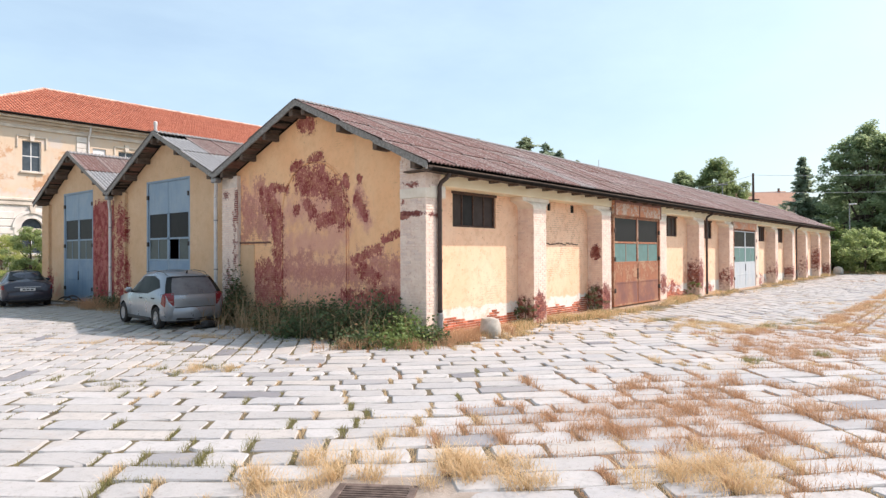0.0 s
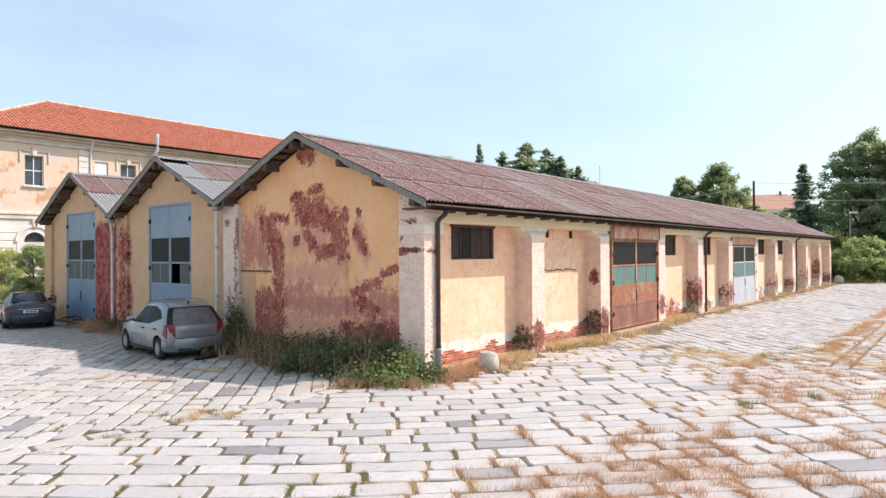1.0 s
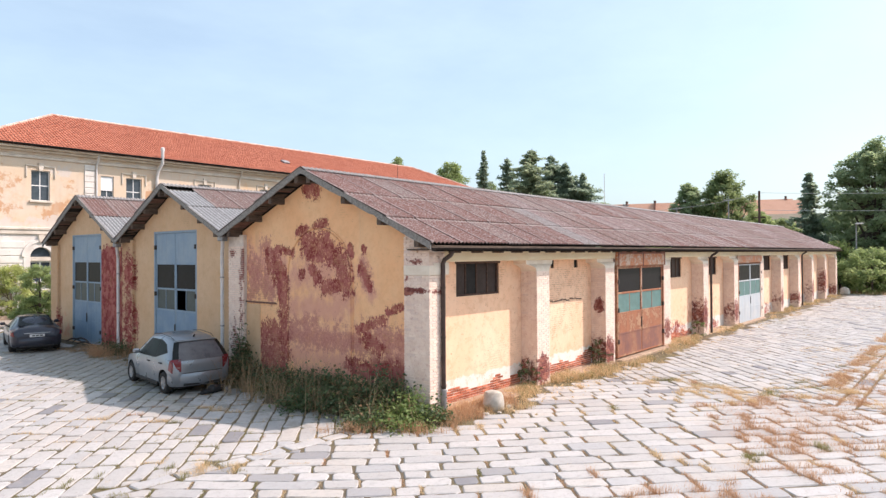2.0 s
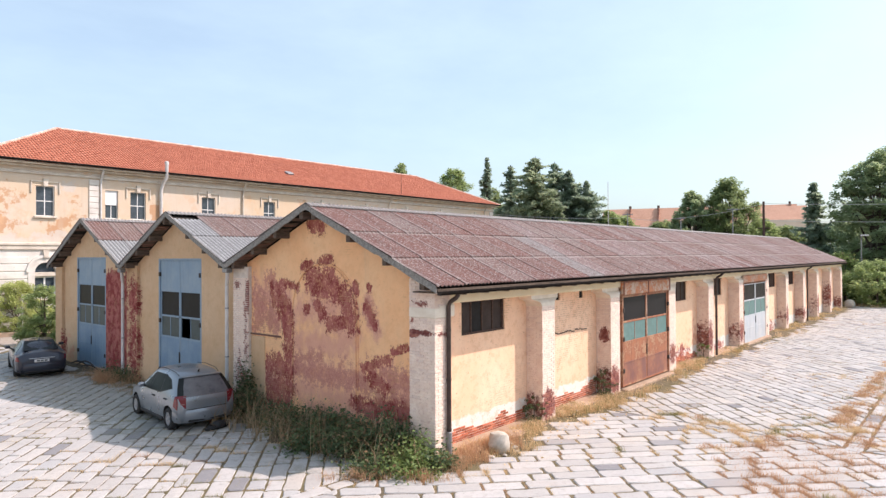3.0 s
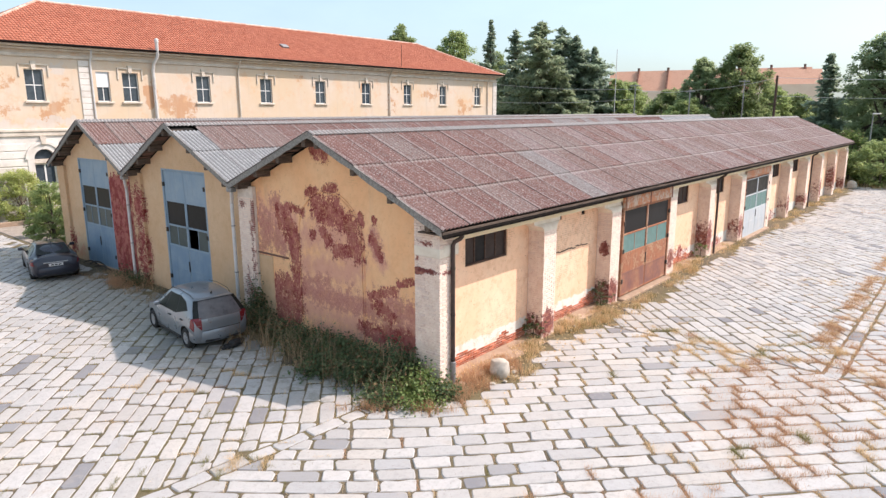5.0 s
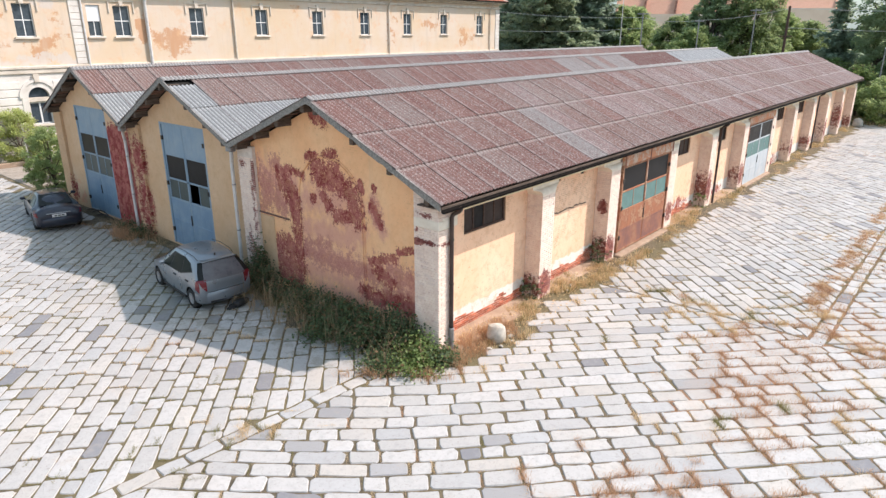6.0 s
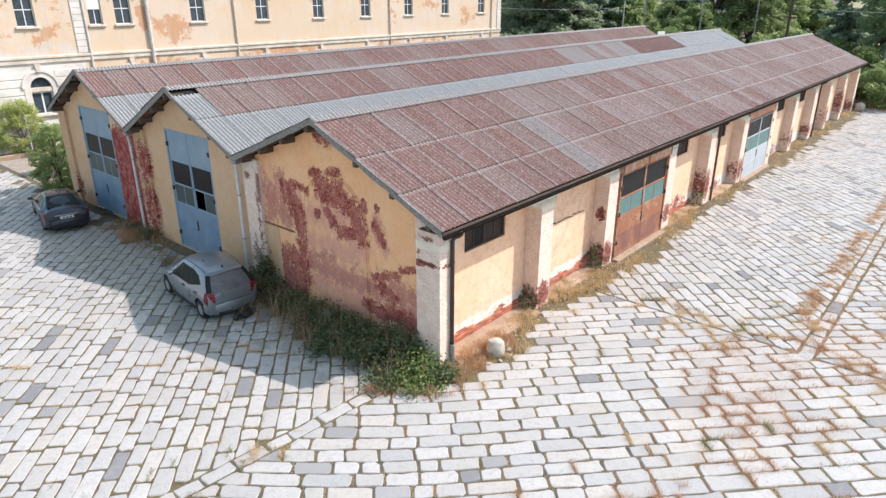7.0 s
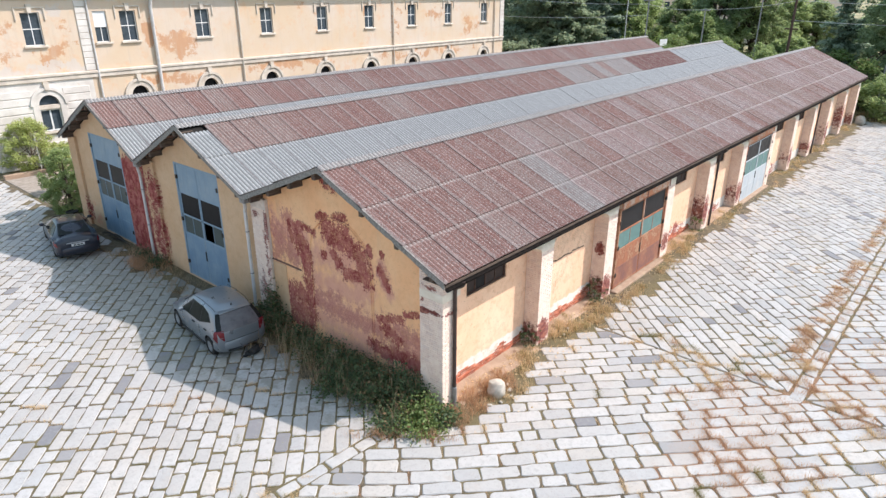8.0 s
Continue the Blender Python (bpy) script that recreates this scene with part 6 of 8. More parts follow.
def broad_tree(name, label, at, height, width, seed, leaf_m, bare=0.18, clusters=150, per=75, leaf=0.42, group=""):
    """A broadleaf tree: tapered trunk, limbs, and a crown of leaf clumps with gaps."""
    rng = np.random.default_rng(seed)
    x, y, z = at
    t = thing(name, at, label, "tree" if height > 5 else "shrub", group)
    wood = Geo()
    lean = rng.normal(0, 0.03, 2)
    wood.tube([(x, y, z - 0.1), (x + lean[0] * height * 0.3, y + lean[1] * height * 0.3, z + height * 0.3), (x + lean[0] * height, y + lean[1] * height, z + height * 0.82)], [height * 0.028, height * 0.02, height * 0.006], 7)
    pts = []
    lobes = [(rng.uniform(0, 2 * np.pi), rng.uniform(0.25, 0.95), rng.uniform(0.75, 1.15)) for _ in range(9)]
    for k in range(clusters):
        a = rng.uniform(0, 2 * np.pi)
        h = rng.uniform(0, 1) ** 0.8
        prof = math.sin(math.pi * min(1, 0.12 + 0.86 * h)) ** 0.6
        bulge = 1 + 0.22 * math.sin(3 * a + seed) + 0.18 * math.sin(5 * a + 7 * h + seed * 2)
        r = width / 2 * prof * bulge * math.sqrt(rng.uniform(0.25, 1.0))
        pts.append((x + r * math.cos(a), y + r * math.sin(a), z + height * (bare + (1 - bare) * h) * (1 + 0.05 * math.sin(4 * a + seed))))
        if k % 9 == 0:
            hh = height * rng.uniform(0.2, 0.6)
            q = pts[-1]
            wood.tube([(x, y, z + hh), ((x + q[0]) / 2, (y + q[1]) / 2, z + hh * 0.6 + (q[2] - z) * 0.4), q], [height * 0.01, height * 0.006, height * 0.002], 5)
    part("trunk", wood, M_bark, t, smooth=True)
    cs = np.repeat(np.array(pts), per, 0)
    spread = width * 0.095
    off = rng.normal(0, 1, cs.shape)
    off *= (spread * rng.uniform(0.3, 1.1, (len(cs), 1))) / np.maximum(0.4, np.linalg.norm(off, axis=1, keepdims=True))
    off[:, 2] *= 0.7
    leaf_part("crown", leaf_quads(rng, cs + off, leaf), leaf_m, t)
    return t


def conifer(name, label, at, height, width, seed, leaf_m, shape=1.0, spray=0.75, group=""):
    """A conifer: a straight trunk with whorls of drooping boughs hung with needle sprays."""
    rng = np.random.default_rng(seed)
    x, y, z = at
    t = thing(name, at, label, "tree", group)
    wood = Geo().tube([(x, y, z - 0.1), (x, y, z + height * 0.6), (x + rng.normal(0, 0.15), y, z + height)], [height * 0.02, height * 0.012, 0.03], 7)
    cs = []
    h = 0.06
    while h < 0.985:
        reach = width / 2 * min((1 - h) ** shape, 2.3 * (1 - h)) * rng.uniform(0.6, 1.25) + 0.06
        for k in range(rng.integers(6, 10)):
            a = rng.uniform(0, 2 * np.pi)
            r = reach * rng.uniform(0.35, 1.2)
            n = max(3, int(r * 7))
            if r > 1.5 and k < 3:
                wood.tube([(x, y, z + h * height), (x + r * 0.8 * math.cos(a), y + r * 0.8 * math.sin(a), z + h * height - r * 0.12)], [0.06, 0.015], 4)
            for j in range(n):
                s = (j + rng.uniform(0, 1)) / n
                lift = rng.normal(0, 0.012) * height
                base = np.array([x + r * s * math.cos(a), y + r * s * math.sin(a), z + h * height + 0.5 * lift - 0.34 * r * s + 0.24 * r * s * s])
                for _ in range(5):
                    cs.append(base + rng.normal(0, 1, 3) * np.array([0.28, 0.28, 0.16]) * (0.3 + r * 0.16))
        h += rng.uniform(0.024, 0.044) * (0.75 if h > 0.8 else 1.0)
    part("trunk", wood, M_bark, t, smooth=True)
    leaf_part("crown", leaf_quads(rng, np.array(cs), spray, 0.4, 0.42, 0.2), leaf_m, t)
    return t


CONIFERS = [(73.0, 52.3, 20.9, 11.0, 1.0, 0), (71.1, 46.3, 19.0, 13.0, 0.85, 0), (75.5, 49.5, 14.5, 11.0, 0.6, 0), (69.0, 40.6, 19.5, 17.0, 0.55, 1), (74.0, 40.3, 19.2, 13, 0.6, 0),
            (72.5, 44.0, 15.0, 11.0, 0.5, 0), (74.0, 37.8, 17.6, 13.5, 0.5, 0), (75.0, 35.4, 15.9, 11.0, 0.5, 0), (70.0, 37.2, 11.5, 10.0, 0.45, 1), (72.0, 5.1, 13.1, 8.0, 0.8, 0)]
for i, (x, y, h, w, s, kind) in enumerate(CONIFERS):
    conifer("conifer", "grey-green cedar behind the barracks" if kind else ("dark spruce beyond the yard" if i < 9 else "dark spruce beside the road lamp"), (x, y, -0.03), h, w, 100 + i, M_needle_grey if kind else M_needle, s, 0.62, "conifers beyond the yard")
BROAD = [(74.7, 73.4, 21.0, 8, M_leaf_tree), (77.2, 63.1, 19.4, 10, M_leaf_light), (85, 60, 16.5, 7, M_leaf_tree), (77.5, 33.0, 10.8, 6, M_leaf_light), (97.4, 40.1, 11.2, 8, M_leaf_light), (88.0, 24.2, 13.9, 6.5, M_leaf_dark), (90.0, 19.7, 15.5, 8.5, M_leaf_tree),
         (90.8, 30.3, 9.6, 8, M_leaf_tree), (84, 25, 8.0, 8, M_leaf_light), (86, 13.5, 5.0, 6, M_leaf_light), (72.0, -1.0, 15.3, 8.0, M_leaf_dark), (74.0, -6.0, 16.0, 11, M_leaf_dark), (79.0, -11.0, 16.5, 12, M_leaf_dark), (83, 2.0, 10, 9, M_leaf_dark), (84, -6, 10, 9, M_leaf_dark), (100, -14, 15, 12, M_leaf_tree), (98, 47, 10, 9, M_leaf_tree), (104, 18.6, 10.4, 7, M_leaf_light), (108, 15.5, 9.2, 7, M_leaf_tree)]
for i, (x, y, h, w, m) in enumerate(BROAD):
    broad_tree("tree", "light green leafy tree beyond the yard" if m is M_leaf_light else "dense dark green leafy tree beyond the yard", (x, y, -0.03), h, w, 200 + i, m, 0.02, int(120 + w * 27), 80, 0.36, "leafy trees beyond the yard")
SHRUBS = [(59.6, -2.2, 4.2, 5.5), (62.5, -3.8, 3.4, 5), (64, 1.0, 4.6, 6), (61.0, 3.5, 4.2, 5), (62.5, 8.0, 4.6, 6), (61.5, 13, 4.0, 5.5), (63, 17.5, 4.8, 6), (66, 22, 5.0, 6), (68.5, 5.0, 5.0, 6), (69, 12, 5.2, 6), (72, 18, 5.4, 7), (75, 26, 5.5, 7), (68, -4.5, 3.4, 5), (72, 30, 5.0, 6)]
for i, (x, y, h, w) in enumerate(SHRUBS):
    broad_tree("shrub", "bushy bright green shrub behind the shed", (x, y, -0.03), h, w, 300 + i, M_leaf_bright if i % 3 else M_leaf_light, 0.02, 90, 90, 0.24, "shrubs behind the shed")
broad_tree("shrub", "yellow-green shrub against the barracks wall", (1.9, 37.2, 0.0), 3.3, 3.4, 351, M_leaf_sun, 0.02, 110, 110, 0.12)
broad_tree("shrub", "straggling green shrub at the shed's corner", (0.1, 26.4, 0.0), 3.5, 2.3, 352, M_leaf_light, 0.02, 110, 100, 0.10)
broad_tree("shrub", "low leafy shrub at the shed's corner", (0.2, 26.9, 0.0), 1.8, 2.2, 355, M_leaf_light, 0.0, 90, 60, 0.10)
broad_tree("shrub", "small green shrub on the verge", (1.2, 30.6, 0.0), 1.7, 2.2, 353, M_leaf_bright, 0.02, 50, 45, 0.14)
broad_tree("shrub", "low green shrub against the barracks wall", (3.6, 37.0, 0.0), 1.7, 2.6, 354, M_leaf_sun, 0.02, 60, 50, 0.15)


def bramble(at, radius, height, seed, leaf_m, label, count):
    """A bramble mound: arching canes clothed with leaves."""
    rng = np.random.default_rng(seed)
    x, y, z = at
    t = thing("bramble_bush", at, label, "bush", "brambles along the gable")
    canes = Geo()
    cs = []
    for k in range(count if leaf_m is M_leaf_bright else int(count * 0.74)):
        a = rng.uniform(0, 2 * np.pi)
        r = radius * math.sqrt(rng.uniform(0.02, 1))
        h = height * (1 - 0.6 * (r / radius) ** 2) * rng.uniform(0.35, 1.3)
        bx, by = x + 0.3 * r * math.cos(a), y + 0.3 * r * math.sin(a)
        ex, ey = x + r * math.cos(a), y + r * math.sin(a)
        if ex > 0.0:
            ex = -rng.uniform(0.02, 0.25)
        if bx > 0.0:
            bx = -0.1
        path = [(bx, by, z), ((bx + ex) / 2, (by + ey) / 2, z + h), (ex, ey, z + h * rng.uniform(0.35, 0.9))]
        if k % 2 == 0:
            canes.tube(path, [0.008, 0.006, 0.003], 4, False)
        for s in np.linspace(0.15, 1.0, 9):
            p = [(1 - s) ** 2 * path[0][i] + 2 * s * (1 - s) * (path[1][i] * 1.3 - 0.15 * (path[0][i] + path[2][i])) + s * s * path[2][i] for i in range(3)]
            for _ in range(3):
                q = np.array(p) + rng.normal(0, 0.12, 3)
                q[0] = min(q[0], 0.03)
                q[2] = max(q[2], z + 0.03)
                cs.append(q)
    part("cane", canes, M_stalk, t)["kind"] = "stuff"
    leaf_part("foliage", leaf_quads(rng, np.array(cs), 0.082, 0.45, 0.75, 0.2), leaf_m, t)


# corner mounds take a brighter leaf colour for the sunlight there
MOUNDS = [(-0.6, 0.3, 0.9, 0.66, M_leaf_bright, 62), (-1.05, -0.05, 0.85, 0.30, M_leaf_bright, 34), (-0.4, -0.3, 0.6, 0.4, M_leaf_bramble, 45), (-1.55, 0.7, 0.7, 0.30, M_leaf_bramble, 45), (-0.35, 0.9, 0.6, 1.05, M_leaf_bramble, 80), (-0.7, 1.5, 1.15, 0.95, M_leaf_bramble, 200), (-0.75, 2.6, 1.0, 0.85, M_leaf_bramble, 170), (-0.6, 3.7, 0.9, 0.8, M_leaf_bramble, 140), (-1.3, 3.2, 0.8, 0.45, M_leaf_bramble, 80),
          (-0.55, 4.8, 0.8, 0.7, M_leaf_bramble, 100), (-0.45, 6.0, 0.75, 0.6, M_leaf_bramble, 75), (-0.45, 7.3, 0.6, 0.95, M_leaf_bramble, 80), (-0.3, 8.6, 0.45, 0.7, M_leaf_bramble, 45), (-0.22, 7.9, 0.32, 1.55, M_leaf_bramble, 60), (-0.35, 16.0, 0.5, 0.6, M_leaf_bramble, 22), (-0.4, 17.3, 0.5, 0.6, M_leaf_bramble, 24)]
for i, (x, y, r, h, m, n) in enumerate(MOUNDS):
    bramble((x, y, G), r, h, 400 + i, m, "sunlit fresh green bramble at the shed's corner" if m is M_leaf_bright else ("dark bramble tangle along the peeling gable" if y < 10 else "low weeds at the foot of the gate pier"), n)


# ---- grass ----
def blades(rng, x, y, z, height, lean, width):
    """Curved grass blades at the given feet: two quads each."""
    n = len(x)
    yaw = rng.uniform(0, 2 * np.pi, n)
    h = height * rng.uniform(0.45, 1.25, n)
    l = h * rng.uniform(0.1, 1.0, n) * lean
    dx, dy = np.cos(yaw), np.sin(yaw)
    ex, ey = -dy * width / 2, dx * width / 2
    p0 = np.stack([x, y, np.full(n, z)], 1)
    p1 = np.stack([x + dx * l * 0.35, y + dy * l * 0.35, z + h * 0.6], 1)
    p2 = np.stack([x + dx * l, y + dy * l, z + h], 1)
    e = np.stack([ex, ey, np.zeros(n)], 1)
    a = np.stack([p0 - e, p0 + e, p1 + e * 0.8, p1 - e * 0.8], 1)
    b = np.stack([p1 - e * 0.8, p1 + e * 0.8, p2 + e * 0.15, p2 - e * 0.15], 1)
    return np.concatenate([a, b])


def grass(name, label, feet, material, height, lean=0.8, width=0.009, seed=1, category="grass"):
    rng = np.random.default_rng(seed)
    f = np.asarray(feet)
    ob = new(name, quads_mesh(name, blades(rng, f[:, 0], f[:, 1], G - 0.022, height if np.isscalar(height) else np.asarray(height), lean, width), material))
    return tagged(ob, label, category, kind="stuff")


def tufts(rng, rows, per, spread):
    """Feet of blades round tuft centres."""
    c = np.repeat(np.asarray(rows, dtype=float), per, 0)
    return c + rng.normal(0, spread, c.shape)


gr = np.random.default_rng(9)
# the dry verge along the side wall
rows = []
for i in range(800):
    x = gr.uniform(0.5, 56) if i < 520 else gr.uniform(0.8, 17)
    depth = (0.7 if x < 14 else 0.45) + 0.3 * math.sin(x * 0.9) + (0.3 if 1 < x < 3.6 or 9.5 < x < 15 else 0)
    y = 0.45 - gr.uniform(0, 1) ** 0.8 * (depth + 0.4)
    if any(abs(x - p) < 0.42 and y > -0.05 for p in PIL) or (DOOR_1[0] < x < DOOR_1[1] and y > -0.5) or (DOOR_2[0] < x < DOOR_2[1] and y > -0.5):
        continue
    if gr.uniform() < (0.85 if x < 20 else 0.55) and noise.noise(Vector((x * 0.75, y * 1.6, 4.4))) > -0.12:
        rows.append((x, y))
grass("verge_grass", "dry straw-coloured grass along the wall", tufts(gr, rows, 40, 0.10), M_hay, 0.17, 0.9, 0.009, 11)
pick = [r for r in rows if gr.uniform() < 0.35]
grass("verge_grass", "yellow-green grass along the wall", tufts(gr, pick, 30, 0.09), M_green_grass, 0.19, 0.8, 0.009, 12)
rows = [(gr.uniform(-0.35, 2.6), gr.uniform(-0.9, 0.1)) for _ in range(60)] + [(-1.1 - 0.55 * a + gr.normal(0, 0.12), -0.75 + 0.75 * a + gr.normal(0, 0.15)) for a in gr.uniform(-0.4, 2.6, 16)]
grass("corner_grass", "rust-brown dry grass round the corner pier", tufts(gr, rows, 42, 0.09), M_rusty_grass, 0.25, 0.7, 0.008, 13)
# tall dead weeds before the gable
rows = np.stack([gr.uniform(-1.8, -0.1, 130), np.minimum(gr.uniform(0.3, 8.8, 130), gr.uniform(2.0, 12, 130))], 1)
grass("weed_stalks", "tall dead weed stalks before the gable", tufts(gr, rows, 6, 0.16), M_stalk, 0.9 * gr.uniform(0.4, 1.3, len(rows) * 6), 0.9, 0.010, 14, "weeds")
rows = np.stack([gr.uniform(-1.9, -0.1, 34), gr.uniform(3.2, 8.6, 34)], 1)
grass("weed_stalks", "pale arching dry grass among the brambles", tufts(gr, rows, 9, 0.07), M_stalk, 0.95 * gr.uniform(0.5, 1.3, len(rows) * 9), 1.5, 0.013, 18, "weeds")
rows = []
while len(rows) < 45:
    y = gr.uniform(1.0, 8.8)
    x = gr.uniform(-2.0, -0.1)
    if x > -1.15 - 0.75 * noise.noise(Vector((y * 1.3, 0.0, 4.0))):
        rows.append((x, y))
grass("weed_grass", "dull green weeds before the gable", tufts(gr, rows, 20, 0.13), M_green_grass, 0.30, 0.9, 0.008, 15, "weeds")
rows = np.stack([gr.uniform(-1.4, 0.0, 150), gr.uniform(9.2, 19.5, 150)], 1)
grass("weed_grass", "thin dry weeds before the gates", tufts(gr, rows, 22, 0.09), M_stalk, 0.16, 0.8, 0.009, 16, "weeds")
rows = np.stack([gr.uniform(-1.2, -0.1, 60), gr.normal(16.6, 0.7, 60)], 1)
grass("weed_stalks", "brown dead weeds heaped by the gate pier", tufts(gr, rows, 16, 0.10), M_rusty_grass, 0.42, 1.2, 0.010, 19, "weeds")
# weeds crowding the feet of two piers, and dead leaves blown along the wall
broad_tree("weed_clump", "dark green weeds at the foot of a brick pier", (4.50, 0.18, 0.02), 0.75, 0.75, 361, M_leaf_bramble, 0.0, 26, 30, 0.055, "weeds at the piers")
broad_tree("weed_clump", "dark grey-green weeds beside the rusted gate", (9.02, 0.2, 0.02), 0.85, 0.9, 362, M_leaf_bramble, 0.0, 34, 30, 0.055, "weeds at the piers")
broad_tree("weed_clump", "dry green weeds at the foot of a brick pier", (19.3, 0.2, 0.02), 0.7, 0.8, 363, M_leaf_bright, 0.0, 26, 26, 0.055, "weeds at the piers")
lx = np.concatenate([gr.uniform(0.6, 10, 700), gr.uniform(10, 30, 500)])
litter = np.stack([lx, 0.25 - np.abs(gr.normal(0, 0.75, len(lx))), np.full(len(lx), G + 0.02) + gr.uniform(0, 0.03, len(lx))], 1)
tagged(new("leaf_litter", quads_mesh("leaf_litter", leaf_quads(gr, litter, 0.075, 0.25, 0.6, 0.0), M_hay)), "pale dead leaves blown along the wall", "leaves", kind="stuff")
# far verge beyond the paving
rows = np.stack([gr.uniform(57, 75, 600), gr.uniform(-9, 10, 600)], 1)
grass("far_verge", "dry grass past the end of the shed", tufts(gr, rows, 18, 0.2), M_hay, 0.3, 0.8, 0.02, 17)

# ---- cars ----
class Body:
    """A car body lofted from stations: (x, sill, belt, top, half width, half width at the top). Local: x ahead, y left."""
    RING = 10

    def __init__(self, stations):
        s = np.array(stations, dtype=float)
        xs = np.unique(np.concatenate([np.linspace(a, b, 7) for a, b in zip(s[:-1, 0], s[1:, 0])]))
        cols = [np.interp(xs, s[:, 0], s[:, i]) for i in range(1, 6)]
        for i, c in enumerate(cols):
            for _ in range(5):
                k = np.convolve(np.pad(c, 1, mode="edge"), [0.25, 0.5, 0.25], "valid")
                c = np.where((xs > xs[0] + 0.02) & (xs < xs[-1] - 0.02), k, c)
            cols[i] = c
        self.xs, self.cols = xs, cols

    def ring(self, x):
        sill, belt, top, w, wt = (np.interp(x, self.xs, c) for c in self.cols)
        wt = min(wt, w)
        return [(0.0, sill), (w * 0.86, sill), (w * 0.965, sill + 0.09), (w, sill + (belt - sill) * 0.55), (w * 0.975, belt), (wt + 0.035, max(belt + 0.01, top - 0.14)), (wt * 0.97, max(belt + 0.015, top - 0.065)), (wt * 0.82, max(belt + 0.02, top - 0.018)), (wt * 0.45, top + 0.014), (0.0, top + 0.024)]

    def at(self, x, k, side):
        """A point at station x and ring place k (a number from 0 to 9)."""
        r = self.ring(x)
        i = min(int(k), len(r) - 2)
        t = k - i
        return Vector((x, side * (r[i][0] * (1 - t) + r[i + 1][0] * t), r[i][1] * (1 - t) + r[i + 1][1] * t))

    def shell(self):
        g = Geo()
        n = self.RING
        vs, fs = [], []
        for x in self.xs:
            r = self.ring(x)
            vs += [(x, y, z) for y, z in r] + [(x, -y, z) for y, z in r[-2:0:-1]]
        m = 2 * n - 2
        for i in range(len(self.xs) - 1):
            for k in range(m):
                q = (k + 1) % m
                fs.append((i * m + k, i * m + q, (i + 1) * m + q, (i + 1) * m + k))
        fs += [tuple(range(m)), tuple(range(len(vs) - 1, len(vs) - m - 1, -1))]
        return g.add(vs, [f[::-1] for f in fs])

    def level(self, x, z):
        """The ring place at height z of station x, on the flank."""
        r = self.ring(x)
        return float(np.interp(z, [r[i][1] for i in range(1, 7)], [1, 2, 3, 4, 5, 6]))

    def patch(self, corners, side, out=0.008, n=6):
        """A plate on the body's skin between four corners (x, z), in order round it."""
        g = Geo()
        pts, mid = [], []
        (x0, k0), (x1, k1), (x2, k2), (x3, k3) = corners
        vs = []
        for i in range(n + 1):
            for j in range(n + 1):
                u, v = i / n, j / n
                x = (x0 * (1 - u) + x1 * u) * (1 - v) + (x3 * (1 - u) + x2 * u) * v
                k = (k0 * (1 - u) + k1 * u) * (1 - v) + (k3 * (1 - u) + k2 * u) * v
                k = self.level(x, k)
                p = self.at(x, k, side)
                a, b = self.at(x + 0.02, k, side) - self.at(x - 0.02, k, side), self.at(x, min(9, k + 0.05), side) - self.at(x, max(0, k - 0.05), side)
                nr = a.cross(b)
                if nr.length < 1e-9:
                    nr = Vector((0, side, 0))
                nr.normalize()
                if nr.y * side < 0 and abs(nr.y) > 0.2 or (abs(nr.y) <= 0.2 and nr.z < 0):
                    nr = -nr
                vs.append(p + nr * out)
                mid.append(p - nr * 0.004)
        w = n + 1
        fs = [(i * w + j, (i + 1) * w + j, (i + 1) * w + j + 1, i * w + j + 1) for i in range(n) for j in range(n)]
        m = len(vs)
        rim = [i * w for i in range(w)] + [n * w + j for j in range(1, w)] + [i * w + n for i in range(n - 1, -1, -1)] + [j for j in range(n - 1, 0, -1)]
        fs += [(rim[i], rim[(i + 1) % len(rim)], rim[(i + 1) % len(rim)] + m, rim[i] + m) for i in range(len(rim))]
        return g.add(vs + mid, fs)


def wheel(parent, x, y, r, width):
    s = 1 if y > 0 else -1
    w = part("wheel", Geo().lathe([(r * 0.60, -width / 2), (r * 0.9, -width / 2), (r, -width * 0.3), (r, width * 0.3), (r * 0.9, width / 2), (r * 0.60, width / 2)], (x, y, r), "y", 24, False), M_tyre, parent, smooth=True)
    rim = Geo().lathe([(r * 0.62, -0.02), (r * 0.62, width * 0.44), (r * 0.57, width * 0.42), (r * 0.52, width * 0.30), (0.02, width * 0.26)], (x, y, r), "y", 24)
    if s < 0:
        rim = Geo().lathe([(0.02, -width * 0.26), (r * 0.52, -width * 0.30), (r * 0.57, -width * 0.42), (r * 0.62, -width * 0.44), (r * 0.62, 0.02)], (x, y, r), "y", 24)
    part("rim", rim, M_rim, w, smooth=True)
    sp = Geo()
    for k in range(6):
        a = k * math.pi / 3
        m = Matrix.Translation((x, y + s * width * 0.36, r)) @ Matrix.Rotation(a, 4, "Y")
        sp.cbox(-0.022, -0.012, 0.03, 0.022, 0.012, r * 0.58, 0.006, m)
    part("spoke", sp, M_rim, w)["kind"] = "stuff"
    part("hub", Geo().lathe([(0.05, -0.02), (0.05, 0.02)], (x, y + s * width * 0.36, r), "y", 12), M_rim, w)


